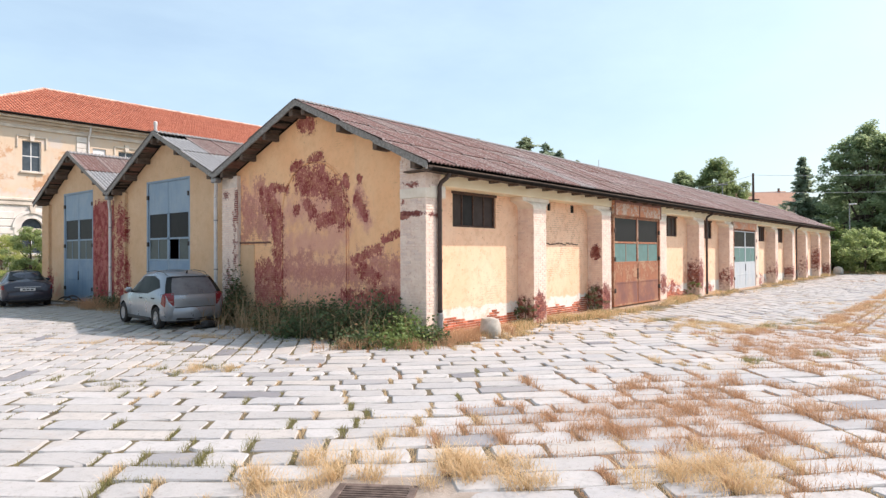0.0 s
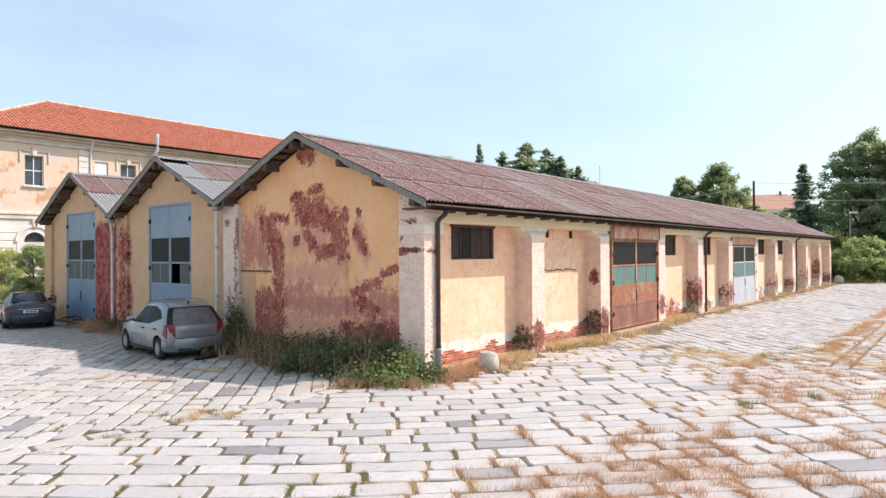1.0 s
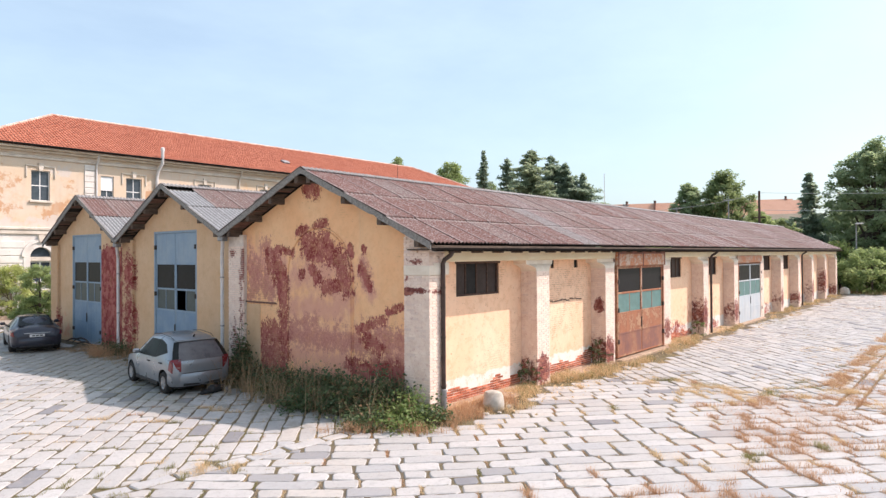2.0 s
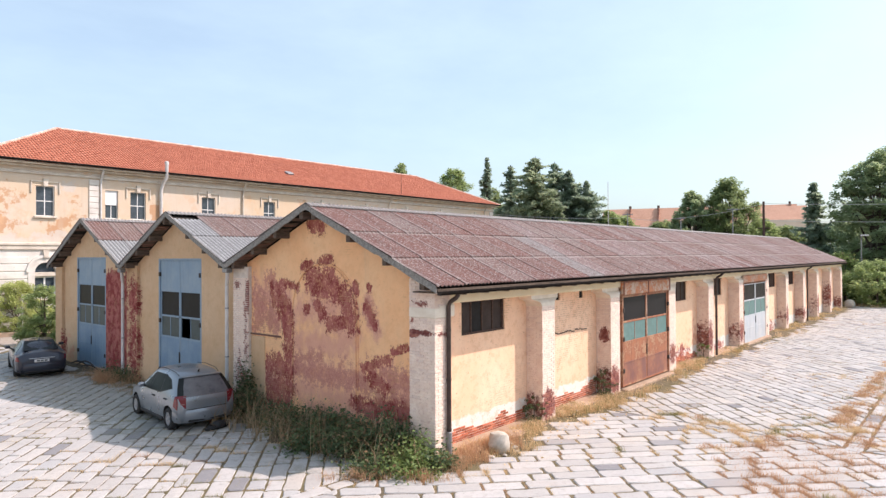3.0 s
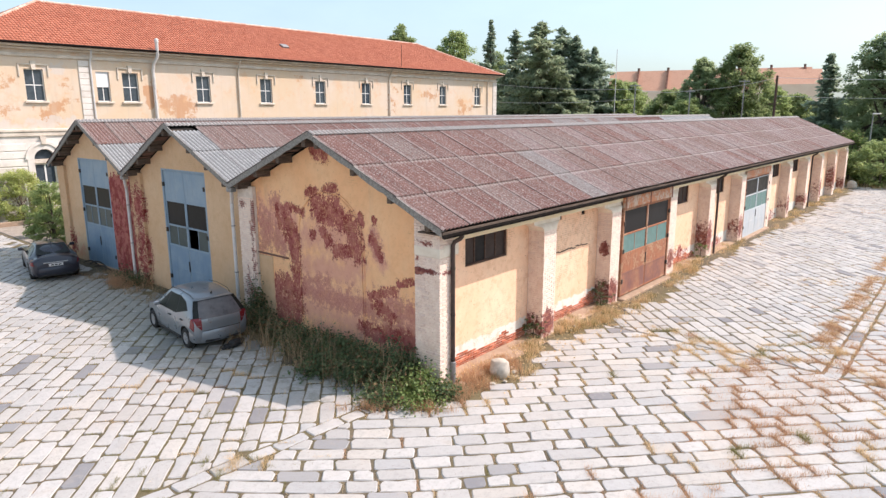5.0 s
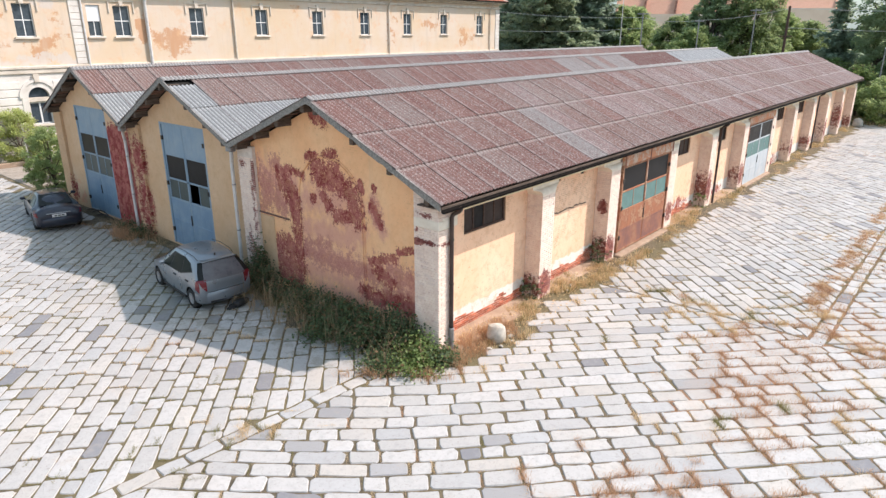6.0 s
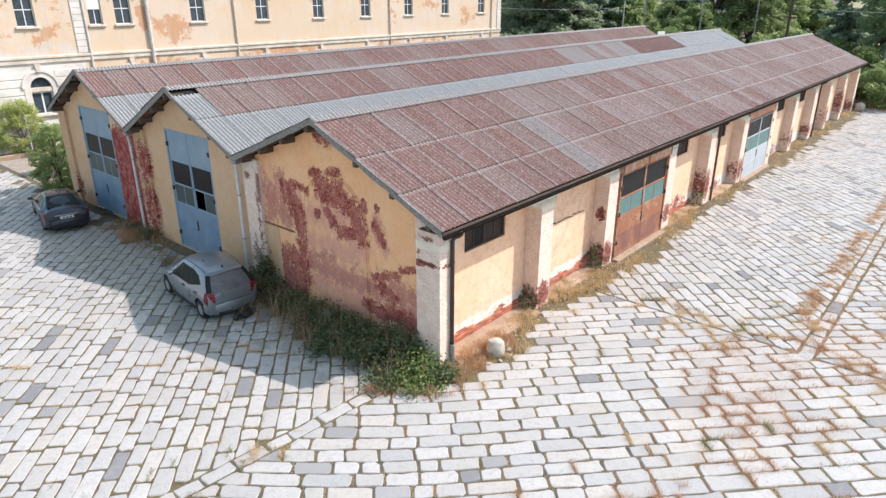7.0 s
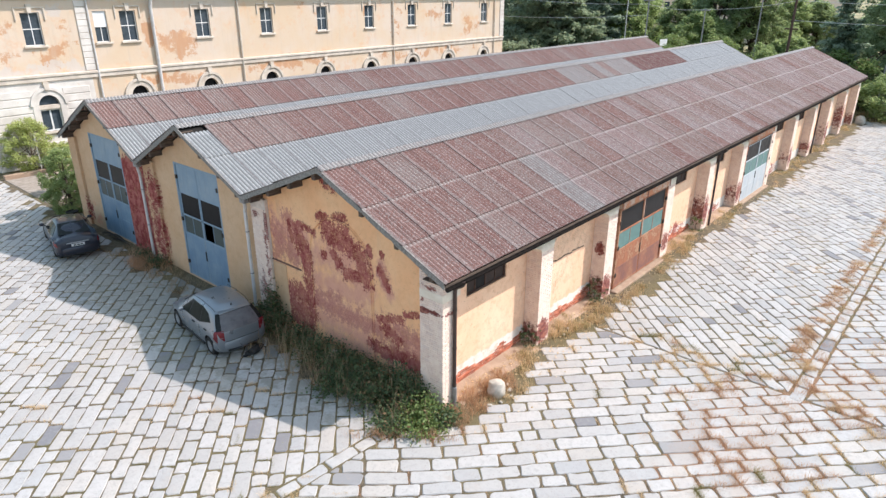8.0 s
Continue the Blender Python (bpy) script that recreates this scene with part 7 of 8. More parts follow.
def open_arches(body, xs, y, r):
    """Cuts the four wheel housings out of a car body."""
    cutter_g = Geo()
    for x in xs:
        cutter_g.lathe([(0.001, y - 0.26), (r, y - 0.26), (r, y + 0.4), (0.001, y + 0.4)], (x, 0, r - 0.035), "y", 32)
        cutter_g.lathe([(0.001, -y - 0.4), (r, -y - 0.4), (r, -y + 0.26), (0.001, -y + 0.26)], (x, 0, r - 0.035), "y", 32)
    cutter = new("cutter", mesh_of("cutter", cutter_g, M_black))
    for me in (cutter.data, body.data):
        bm = bmesh.new()
        bm.from_mesh(me)
        bmesh.ops.remove_doubles(bm, verts=bm.verts, dist=0.0004)
        bmesh.ops.recalc_face_normals(bm, faces=bm.faces)
        bm.to_mesh(me)
        bm.free()
    mod = body.modifiers.new("arches", "BOOLEAN")
    mod.operation, mod.object, mod.solver = "DIFFERENCE", cutter, "EXACT"
    mod.material_mode = "TRANSFER"
    bpy.context.view_layer.update()
    me = bpy.data.meshes.new_from_object(body.evaluated_get(bpy.context.evaluated_depsgraph_get()))
    body.modifiers.remove(mod)
    body.data = me
    me.polygons.foreach_set("use_smooth", [True] * len(me.polygons))
    me.set_sharp_from_angle(angle=radians(40))
    bpy.data.objects.remove(cutter)


def silver_hatchback():
    car = thing("hatchback_car", (0, 0, 0), "dusty silver compact hatchback parked by the shed", "car")
    b = Body([(-0.64, 0.36, 0.62, 0.70, 0.70, 0.66), (-0.60, 0.30, 0.80, 0.92, 0.80, 0.70), (-0.56, 0.27, 0.95, 1.05, 0.83, 0.66), (-0.24, 0.23, 0.98, 1.45, 0.86, 0.585), (0.10, 0.20, 0.97, 1.58, 0.875, 0.60), (0.8, 0.19, 0.95, 1.63, 0.88, 0.61),
              (1.5, 0.19, 0.93, 1.57, 0.88, 0.60), (1.85, 0.19, 0.92, 1.40, 0.88, 0.62), (2.45, 0.20, 0.90, 1.02, 0.87, 0.70), (2.95, 0.22, 0.80, 0.86, 0.83, 0.66), (3.15, 0.25, 0.62, 0.70, 0.74, 0.60), (3.21, 0.32, 0.50, 0.56, 0.62, 0.52)])
    body = part("body", b.shell(), M_silver, car, smooth=True)
    r = 0.31
    for x in (0.0, 2.568):
        for y in (0.775, -0.775):
            wheel(car, x, y, r, 0.19)
    open_arches(body, (0.0, 2.568), 0.80, r + 0.05)
    for s in (1, -1):
        part("window_surround", b.patch([(0.58, 0.97), (2.08, 0.95), (1.40, 1.45), (0.62, 1.465)], s, 0.005, 14), M_black, car)
        part("window_surround", b.patch([(-0.05, 1.145), (0.60, 0.975), (0.64, 1.475), (0.20, 1.365)], s, 0.005, 10), M_black, car)
        part("side_window", b.patch([(0.62, 0.99), (1.42, 0.97), (1.26, 1.42), (0.66, 1.46)], s), M_car_glass_side, car)
        part("side_window", b.patch([(0.0, 1.16), (0.57, 1.0), (0.61, 1.455), (0.22, 1.34)], s), M_car_glass_side, car)
        part("side_window", b.patch([(1.47, 0.97), (2.02, 0.96), (1.74, 1.16), (1.38, 1.36)], s), M_car_glass_side, car)
        part("tail_lamp", b.patch([(-0.57, 0.63), (-0.34, 0.71), (-0.40, 0.96), (-0.55, 1.05)], s, 0.016), M_tail, car)
        part("door_handle", Geo().cbox(0.10, s * 0.868 - 0.015, 0.83, 0.28, s * 0.868 + 0.03, 0.865, 0.01), M_black, car)
        part("door_handle", Geo().cbox(0.98, s * 0.875 - 0.015, 0.81, 1.16, s * 0.875 + 0.03, 0.845, 0.01), M_black, car)
        part("roof_rail", Geo().tube([(-0.10, s * 0.575, 1.49), (0.1, s * 0.595, 1.575), (0.8, s * 0.60, 1.62), (1.4, s * 0.595, 1.575)], 0.009, 6), M_black, car, smooth=True)
        mir = part("side_mirror", Geo().cbox(1.72, s * 0.97 - 0.10, 0.98, 1.84, s * 0.97 + 0.10, 1.12, 0.045), M_silver, car)
        part("mirror_arm", Geo().tube([(1.78, s * 0.82, 0.97), (1.78, s * 0.93, 1.02)], 0.025, 6), M_black, mir)
        part("sill_strip", Geo().cbox(0.42, s * 0.845 - 0.02, 0.20, 2.15, s * 0.845 + 0.03, 0.30, 0.015), M_black, car)
    # the rounded tail: one surface carries the hatch, its window and the lamps
    def tail(y0, y1, z0, z1, out, n=10, m=6):
        g = Geo()
        vs, back = [], []
        for j in range(m + 1):
            z = z0 + (z1 - z0) * j / m
            for i in range(n + 1):
                y = (y0 + (y1 - y0) * i / n)
                wide = float(np.interp(z, (0.55, 0.93, 1.2, 1.46), (0.845, 0.84, 0.75, 0.63)))
                x = float(np.interp(z, (0.55, 0.78, 0.93, 1.02, 1.46), (-0.660, -0.660, -0.648, -0.612, -0.285)))
                y *= wide
                x += 0.12 * abs(y / wide) ** 4
                vs.append((x - out, y, z + out * 0.4))
                back.append((x + 0.05, y * 0.97, z - 0.01))
        w = n + 1
        fs = [(j * w + i, (j + 1) * w + i, (j + 1) * w + i + 1, j * w + i + 1) for j in range(m) for i in range(n)]
        rim = list(range(w)) + [j * w + n for j in range(1, m + 1)] + [m * w + i for i in range(n - 1, -1, -1)] + [j * w for j in range(m - 1, 0, -1)]
        k = len(vs)
        fs += [(rim[i], rim[(i + 1) % len(rim)], rim[(i + 1) % len(rim)] + k, rim[i] + k) for i in range(len(rim))]
        return g.add(vs + back, fs)
    part("hatch_panel", tail(-0.97, 0.97, 0.56, 0.97, 0.006, 16), M_silver, car, smooth=True)
    part("hatch_window_band", tail(-0.99, 0.99, 0.965, 1.44, 0.010, 16), M_car_glass, car, "dark glass wrapping round the tail", smooth=True)
    part("rear_window", tail(-0.80, 0.80, 0.955, 1.43, 0.018, 16), M_car_glass_rear, car, smooth=True)
    part("hatch_seam", tail(-0.76, 0.76, 0.60, 0.618, 0.009), M_black, car)
    part("hatch_spoiler", Geo().cbox(-0.335, -0.55, 1.458, -0.10, 0.55, 1.484, 0.012), M_silver, car)
    for s in (1, -1):
        part("tail_lamp", tail(0.72 * s, 0.995 * s, 0.65, 1.0, 0.016), M_tail, car, "tall red tail lamp", smooth=True)
        part("lamp_lens", tail(0.76 * s, 0.98 * s, 0.75, 0.79, 0.020), M_lamp_clear, car, smooth=True)
    bump = Geo()
    pts = [(-0.28, -0.862), (-0.5, -0.82), (-0.66, -0.60), (-0.71, 0.0), (-0.66, 0.60), (-0.5, 0.82), (-0.28, 0.862)]
    vs = []
    for z, k in ((0.24, 0.95), (0.32, 1.0), (0.54, 1.0), (0.60, 0.97)):
        vs += [(x * k if x < -0.3 else x, y * k, z) for x, y in pts]
    n = len(pts)
    bump.add(vs, [(j * n + i, j * n + i + 1, (j + 1) * n + i + 1, (j + 1) * n + i) for j in range(3) for i in range(n - 1)])
    bumper = part("rear_bumper", bump, M_silver, car, smooth=True)
    part("bumper_lip", Geo().cbox(-0.69, -0.55, 0.26, -0.55, 0.55, 0.33, 0.02), M_black, bumper)
    part("windscreen", Geo().add([(2.36, 0.62, 1.055), (2.36, -0.62, 1.055), (1.66, -0.50, 1.50), (1.66, 0.50, 1.50)], [(0, 1, 2, 3)]), M_car_glass, car)
    part("aerial", Geo().tube([(-0.05, 0.0, 1.55), (-0.10, 0.0, 1.62)], [0.03, 0.012], 8), M_black, car)
    part("exhaust", Geo().tube([(-0.2, 0.35, 0.24), (-0.60, 0.35, 0.24)], 0.03, 8), M_black, car)
    part("underbody", Geo().cbox(-0.45, -0.7, 0.17, 3.0, 0.7, 0.24, 0.02), M_black, car)
    return car


def dark_saloon():
    car = thing("saloon_car", (0, 0, 0), "dark graphite saloon parked before the blue gate", "car")
    b = Body([(-1.02, 0.40, 0.66, 0.76, 0.70, 0.62), (-0.97, 0.32, 0.88, 0.98, 0.82, 0.72), (-0.85, 0.27, 0.92, 1.03, 0.88, 0.74), (-0.55, 0.22, 0.93, 1.07, 0.905, 0.70), (-0.15, 0.20, 0.94, 1.33, 0.91, 0.60), (0.25, 0.19, 0.94, 1.42, 0.91, 0.57), (0.9, 0.19, 0.93, 1.45, 0.91, 0.57),
              (1.5, 0.19, 0.92, 1.40, 0.91, 0.57), (2.3, 0.20, 0.91, 1.02, 0.905, 0.70), (3.2, 0.22, 0.84, 0.90, 0.88, 0.70), (3.6, 0.25, 0.66, 0.74, 0.78, 0.62), (3.68, 0.32, 0.52, 0.58, 0.66, 0.55)])
    body = part("body", b.shell(), M_graphite, car, smooth=True)
    for x in (0.0, 2.83):
        for y in (0.78, -0.78):
            wheel(car, x, y, 0.33, 0.23)
    open_arches(body, (0.0, 2.83), 0.82, 0.385)
    for s in (1, -1):
        part("side_window", b.patch([(0.60, 0.97), (1.60, 0.96), (1.38, 1.30), (0.66, 1.34)], s), M_car_glass, car)
        part("side_window", b.patch([(-0.18, 1.0), (0.55, 0.97), (0.60, 1.34), (0.18, 1.30)], s), M_car_glass, car)
        part("tail_lamp", b.patch([(-0.985, 0.72), (-0.70, 0.75), (-0.66, 0.88), (-0.955, 0.88)], s, 0.02), M_tail, car)
        part("door_handle", Geo().cbox(0.1, s * 0.89 - 0.015, 0.83, 0.3, s * 0.89 + 0.035, 0.865, 0.01), M_graphite, car)
        mir = part("side_mirror", Geo().cbox(1.70, s * 1.0 - 0.10, 0.97, 1.82, s * 1.0 + 0.10, 1.10, 0.04), M_graphite, car)
        part("mirror_arm", Geo().tube([(1.76, s * 0.85, 0.96), (1.76, s * 0.95, 1.01)], 0.025, 6), M_black, mir)
    part("rear_window", Geo().add([(-0.56, 0.64, 1.085), (-0.56, -0.64, 1.085), (0.14, -0.53, 1.415), (0.14, 0.53, 1.415), (-0.58, 0.62, 1.10), (-0.58, -0.62, 1.10), (0.12, -0.51, 1.43), (0.12, 0.51, 1.43)],
                                  [(4, 7, 6, 5), (0, 4, 5, 1), (1, 5, 6, 2), (2, 6, 7, 3), (3, 7, 4, 0)]), M_car_glass, car)
    part("windscreen", Geo().add([(2.22, 0.62, 1.06), (2.22, -0.62, 1.06), (1.58, -0.48, 1.37), (1.58, 0.48, 1.37)], [(0, 1, 2, 3)]), M_car_glass, car)
    part("trim_strip", Geo().cbox(-1.045, -0.45, 0.80, -0.98, 0.45, 0.83, 0.008), M_rim, car, "bright trim strip over the plate")
    plate = part("number_plate", Geo().cbox(-1.06, -0.26, 0.66, -1.0, 0.26, 0.77, 0.004), M_plate, car)
    for k in range(3):
        part("plate_bar", Geo().box(-1.064, -0.19 + k * 0.135, 0.69, -1.0605, -0.09 + k * 0.135, 0.74), M_black, plate)
    bump = Geo()
    pts = [(-0.6, -0.90), (-0.86, -0.86), (-1.03, -0.62), (-1.08, 0.0), (-1.03, 0.62), (-0.86, 0.86), (-0.6, 0.90)]
    vs = []
    for z, k in ((0.28, 0.96), (0.36, 1.0), (0.56, 1.0), (0.62, 0.97)):
        vs += [(x * k if x < -0.65 else x, y * k, z) for x, y in pts]
    n = len(pts)
    bump.add(vs, [(j * n + i, j * n + i + 1, (j + 1) * n + i + 1, (j + 1) * n + i) for j in range(3) for i in range(n - 1)])
    bumper = part("rear_bumper", bump, M_graphite, car, smooth=True)
    part("bumper_lip", Geo().cbox(-1.05, -0.6, 0.25, -0.85, 0.6, 0.32, 0.02), M_black, bumper)
    part("roof_aerial", Geo().prism([(-0.02, 1.41), (0.22, 1.425), (0.04, 1.50)], "y", -0.02, 0.02), M_graphite, car)
    part("underbody", Geo().cbox(-0.7, -0.72, 0.17, 3.4, 0.72, 0.24, 0.02), M_black, car)
    return car


hatch = silver_hatchback()
hatch.matrix_world = pose(-1.93, 7.66, G, 0, 0, 84.5)
saloon = dark_saloon()
saloon.matrix_world = pose(-2.06, 20.35, G, 0, 0, 78.0)

# ---- added unseen walls that close the yard and darken the car windows' reflections ----
whole("yard_wall", Geo().box(-46, -52, -0.05, -45.4, 60, 9.0), M_main, "added plain ochre wall, unseen, that darkens the car windows' reflections", "wall", kind="structure")
whole("yard_wall", Geo().box(-45.4, -52, -0.05, 40, -51.4, 7.0), M_main, "added plain ochre wall, unseen, that darkens the car windows' reflections", "wall", kind="structure")

# ---- small things in the yard ----

def boulder(at, r, h, seed, label):
    rng = random.Random(seed)
    prof = [(r * 0.80, -0.05), (r * 0.98, 0.08 * h), (r, 0.35 * h), (r * 0.93, 0.65 * h), (r * 0.70, 0.88 * h), (r * 0.35, 0.98 * h), (0.02, h)]
    g = Geo().lathe(prof, at, "z", 16)
    g.v = [tuple(Vector(p) + Vector((noise.noise(Vector(p) * 5.0 + Vector((seed, 0, 0))), noise.noise(Vector(p) * 5.0 + Vector((0, seed, 3))), 0.6 * noise.noise(Vector(p) * 5.0 + Vector((7, 0, seed))))) * 0.075) for p in g.v]
    return whole("guard_stone", g, M_bollard, label, "stone", "guard stones along the wall", smooth=True)


boulder((1.55, -0.66, G), 0.27, 0.50, 3, "rounded pale guard stone in dry grass")
boulder((56.4, -0.5, G), 0.42, 0.7, 4, "rounded pale guard stone at the shed's far end")
boulder((-0.4, 4.35, G), 0.22, 0.42, 6, "pale stone block half hidden in brambles")
for i, (x, y, s) in enumerate(((1.95, -0.85, 0.09), (2.15, -0.62, 0.07), (1.3, -1.0, 0.06), (0.95, -0.85, 0.08), (1.75, -1.05, 0.05), (5.9, -0.35, 0.07), (6.4, -0.2, 0.05), (-0.35, 7.85, 0.12))):
    g = Geo().cbox(-s, -s * 0.7, -0.01, s, s * 0.7, s * 0.8, s * 0.35, pose(x, y, G, 0, 0, i * 40))
    whole("rubble_stone", g, M_bollard, "small loose pale stone by the wall", "stone", "loose stones by the wall")
# sandy mortar apron at the wall's foot
for x0, x1, w in ((0.5, 4.6, 0.75), (5.45, 9.1, 0.42), (15.3, 19.3, 0.4), (20.4, 24.2, 0.4)):
    g = Geo()
    n = 10
    vs = []
    for i in range(n + 1):
        x = x0 + (x1 - x0) * i / n
        d = w * (0.75 + 0.3 * noise.noise(Vector((x * 1.7, 0, 0))))
        vs += [(x, 0.555, 0.06), (x, 0.555 - d * 0.6 - 0.2, 0.045), (x, 0.555 - d - 0.3, G - 0.03)]
    fs = [(i * 3 + k, i * 3 + k + 1, (i + 1) * 3 + k + 1, (i + 1) * 3 + k) for i in range(n) for k in (0, 1)]
    whole("apron", g.add(vs, fs), M_sand, "sandy crumbled mortar at the foot of the wall", "ground", kind="structure")
# black plastic scrap under the car's tail
g = Geo().cbox(-0.30, -0.14, 0.0, 0.30, 0.14, 0.10, 0.05).cbox(-0.20, -0.22, 0.02, 0.12, 0.05, 0.22, 0.06).cbox(0.05, -0.16, 0.05, 0.36, 0.10, 0.18, 0.05).cbox(-0.42, -0.05, 0.0, -0.22, 0.06, 0.06, 0.02)
g.v = [tuple(pose(-1.78, 6.82, G, 0, 0, 10) @ (Vector(p) + Vector((0.03 * noise.noise(Vector(p) * 9), 0.03 * noise.noise(Vector(p) * 9 + Vector((3, 1, 0))), 0)))) for p in g.v]
whole("plastic_scrap", g, M_black, "crumpled black plastic scrap behind the silver car", "scrap")
# a dark pot and a concrete strip at the shed's corner
pot = thing("plant_pot", (-0.35, 25.2, G), "dark plant pot at the shed's corner", "pot")
part("body", Geo().lathe([(0.20, 0.0), (0.27, 0.40), (0.30, 0.40), (0.30, 0.46), (0.25, 0.46), (0.24, 0.42)], (-0.35, 25.2, G), "z", 16), M_black, pot, smooth=True)
part("soil", Geo().lathe([(0.245, 0.40), (0.02, 0.42)], (-0.35, 25.2, G), "z", 16), M_soil, pot)
whole("concrete_pad", Geo().cbox(-0.2, 29.2, -0.05, 3.4, 36.0, 0.045, 0.02), M_dirt, "dusty cracked concrete pad beside the barracks", "pavement", kind="structure")
whole("low_wall", Geo().cbox(-0.2, 36.1, -0.05, 6.8, 36.4, 0.30, 0.03), M_sand, "low weathered kerb wall", "wall", kind="structure")
post = thing("fence_post", (2.0, 36.25, 0.30), "thin pale metal post on the kerb wall", "post")
part("shaft", Geo().tube([(2.0, 36.25, 0.28), (2.0, 36.25, 2.6)], 0.03, 8), M_pipe_white, post)
part("cap", Geo().lathe([(0.04, 2.58), (0.04, 2.62)], (2.0, 36.25, 0), "z", 8), M_pipe_white, post)
# bent dark straps leaning on the third gate
for k, (y0, y1, z1) in enumerate(((21.9, 20.3, 0.22), (21.2, 19.5, 0.30), (20.7, 19.2, 0.16))):
    pts = [(-0.30 + 0.12 * s, y0 + (y1 - y0) * s, G + 0.02 + z1 * math.sin(math.pi * (0.95 - 0.85 * s))) for s in np.linspace(0, 1, 9)]
    whole("bent_strap", Geo().tube(pts, [0.012 + 0.028 * math.sin(math.pi * s) for s in np.linspace(0.05, 0.98, 9)], 6), M_dark_iron, "bent dark strap lying against the blue gate", "scrap", "straps at the gate", smooth=True)
# trodden grey dirt round the grate
g = Geo()
ring = [(-8.1 + (1.35 + 0.35 * noise.noise(Vector((math.cos(a), math.sin(a), 5.0)))) * math.cos(a), -6.5 + (1.5 + 0.4 * noise.noise(Vector((math.cos(a), math.sin(a), 9.0)))) * math.sin(a)) for a in np.linspace(0, 2 * math.pi, 33)[:-1]]
g.add([(x, y, G - 0.016) for x, y in ring] + [(-8.1, -6.5, G - 0.010)], [(i, (i + 1) % 32, 32) for i in range(32)])
whole("dirt_patch", g, M_dirt, "trodden grey dirt round the drain grate", "ground", kind="structure")
# iron grate in the foreground paving
grate = thing("drain_grate", (-7.75, -6.0, G), "rusty iron drain grate in a dirt patch", "grate")
gm = pose(-7.75, -6.0, G - 0.008, 0, 0, 33)
part("frame", Geo().cbox(-0.36, -0.36, -0.02, 0.36, -0.29, 0.012, 0.006, gm).cbox(-0.36, 0.29, -0.02, 0.36, 0.36, 0.012, 0.006, gm).cbox(-0.36, -0.29, -0.02, -0.29, 0.29, 0.012, 0.006, gm).cbox(0.29, -0.29, -0.02, 0.36, 0.29, 0.012, 0.006, gm), M_iron_worn, grate)
for k in range(11):
    x = -0.26 + k * 0.052
    part("bar", Geo().cbox(x - 0.013, -0.29, -0.02, x + 0.013, 0.29, 0.010, 0.005, gm), M_iron_worn, grate)

# ---- poles, lamps and wires beyond the yard ----
def pole(x, y, h, r, m, label, arms=()):
    t = thing("utility_pole", (x, y, -0.03), label, "pole", "poles beyond the yard")
    part("shaft", Geo().tube([(x, y, -0.1), (x, y, h)], [r, r * 0.7], 8), m, t)
    for z, ln in arms:
        part("crossarm", Geo().cbox(x - 0.06, y - ln, z - 0.06, x + 0.06, y + ln, z + 0.06, 0.01), m, t)


pole(61.3, 7.8, 10.4, 0.16, M_frame_wood, "dark brown timber pole carrying wires", ((7.6, 0.6),))
pole(69.4, 29.25, 14.8, 0.06, M_pipe_white, "thin pale mast beyond the sheds")
pole(63.6, 17.3, 9.3, 0.09, M_zinc, "grey steel pole behind the shrubs", ((9.1, 0.5),))
pole(70.1, 13.4, 10.5, 0.09, M_zinc, "grey steel pole behind the shrubs", ((10.3, 0.6),))
pole(65.9, 24.9, 10.2, 0.10, M_zinc, "grey steel pole with a short crossarm", ((10.0, 0.7),))
lampost = thing("street_lamp", (60.5, -0.9, -0.03), "slim grey street lamp past the shed", "lamp")
part("shaft", Geo().tube([(60.5, -0.9, -0.1), (60.5, -0.9, 6.6)], [0.07, 0.045], 8), M_zinc, lampost)
part("head", Geo().cbox(60.3, -1.5, 6.55, 60.7, -0.85, 6.68, 0.04), M_pipe_white, lampost)


def wire(a, b, sag, label):
    pts = [Vector(a).lerp(Vector(b), s) - Vector((0, 0, sag * 4 * s * (1 - s))) for s in np.linspace(0, 1, 13)]
    whole("cable", Geo().tube(pts, 0.022, 4), M_pipe_white, label, "cable", "overhead cables", smooth=True)


wire((61.3, 7.8, 10.2), (75.0, -22.0, 10.4), 0.5, "slack overhead cable from the timber pole")
wire((61.3, 7.8, 8.4), (72.0, -22.0, 8.6), 0.5, "slack overhead cable from the timber pole")
wire((61.3, 7.8, 10.2), (63.6, 17.3, 9.2), 0.25, "slack overhead cable between poles")
wire((63.6, 17.3, 9.2), (65.9, 24.9, 9.6), 0.3, "slack overhead cable between poles")
wire((65.9, 24.9, 9.6), (56.2, 40.0, 10.4), 0.3, "slack overhead cable to the barracks")
wire((65.9, 24.9, 8.4), (56.2, 41.0, 8.2), 0.3, "slack overhead cable to the barracks")

# white board on two posts beyond the sheds
board = thing("signboard", (71.4, 24.85, -0.03), "plain white board on posts beyond the sheds", "sign")
bmx = pose(71.4, 24.85, 0, 0, 0, -15)
part("panel", Geo().cbox(-0.7, -0.02, 3.4, 0.7, 0.02, 5.35, 0.01, bmx), M_white_paint, board)
for u in (-0.4, 0.4):
    part("post", Geo().cbox(u - 0.04, 0.025, -0.1, u + 0.04, 0.10, 5.3, 0.01, bmx), M_zinc, board)

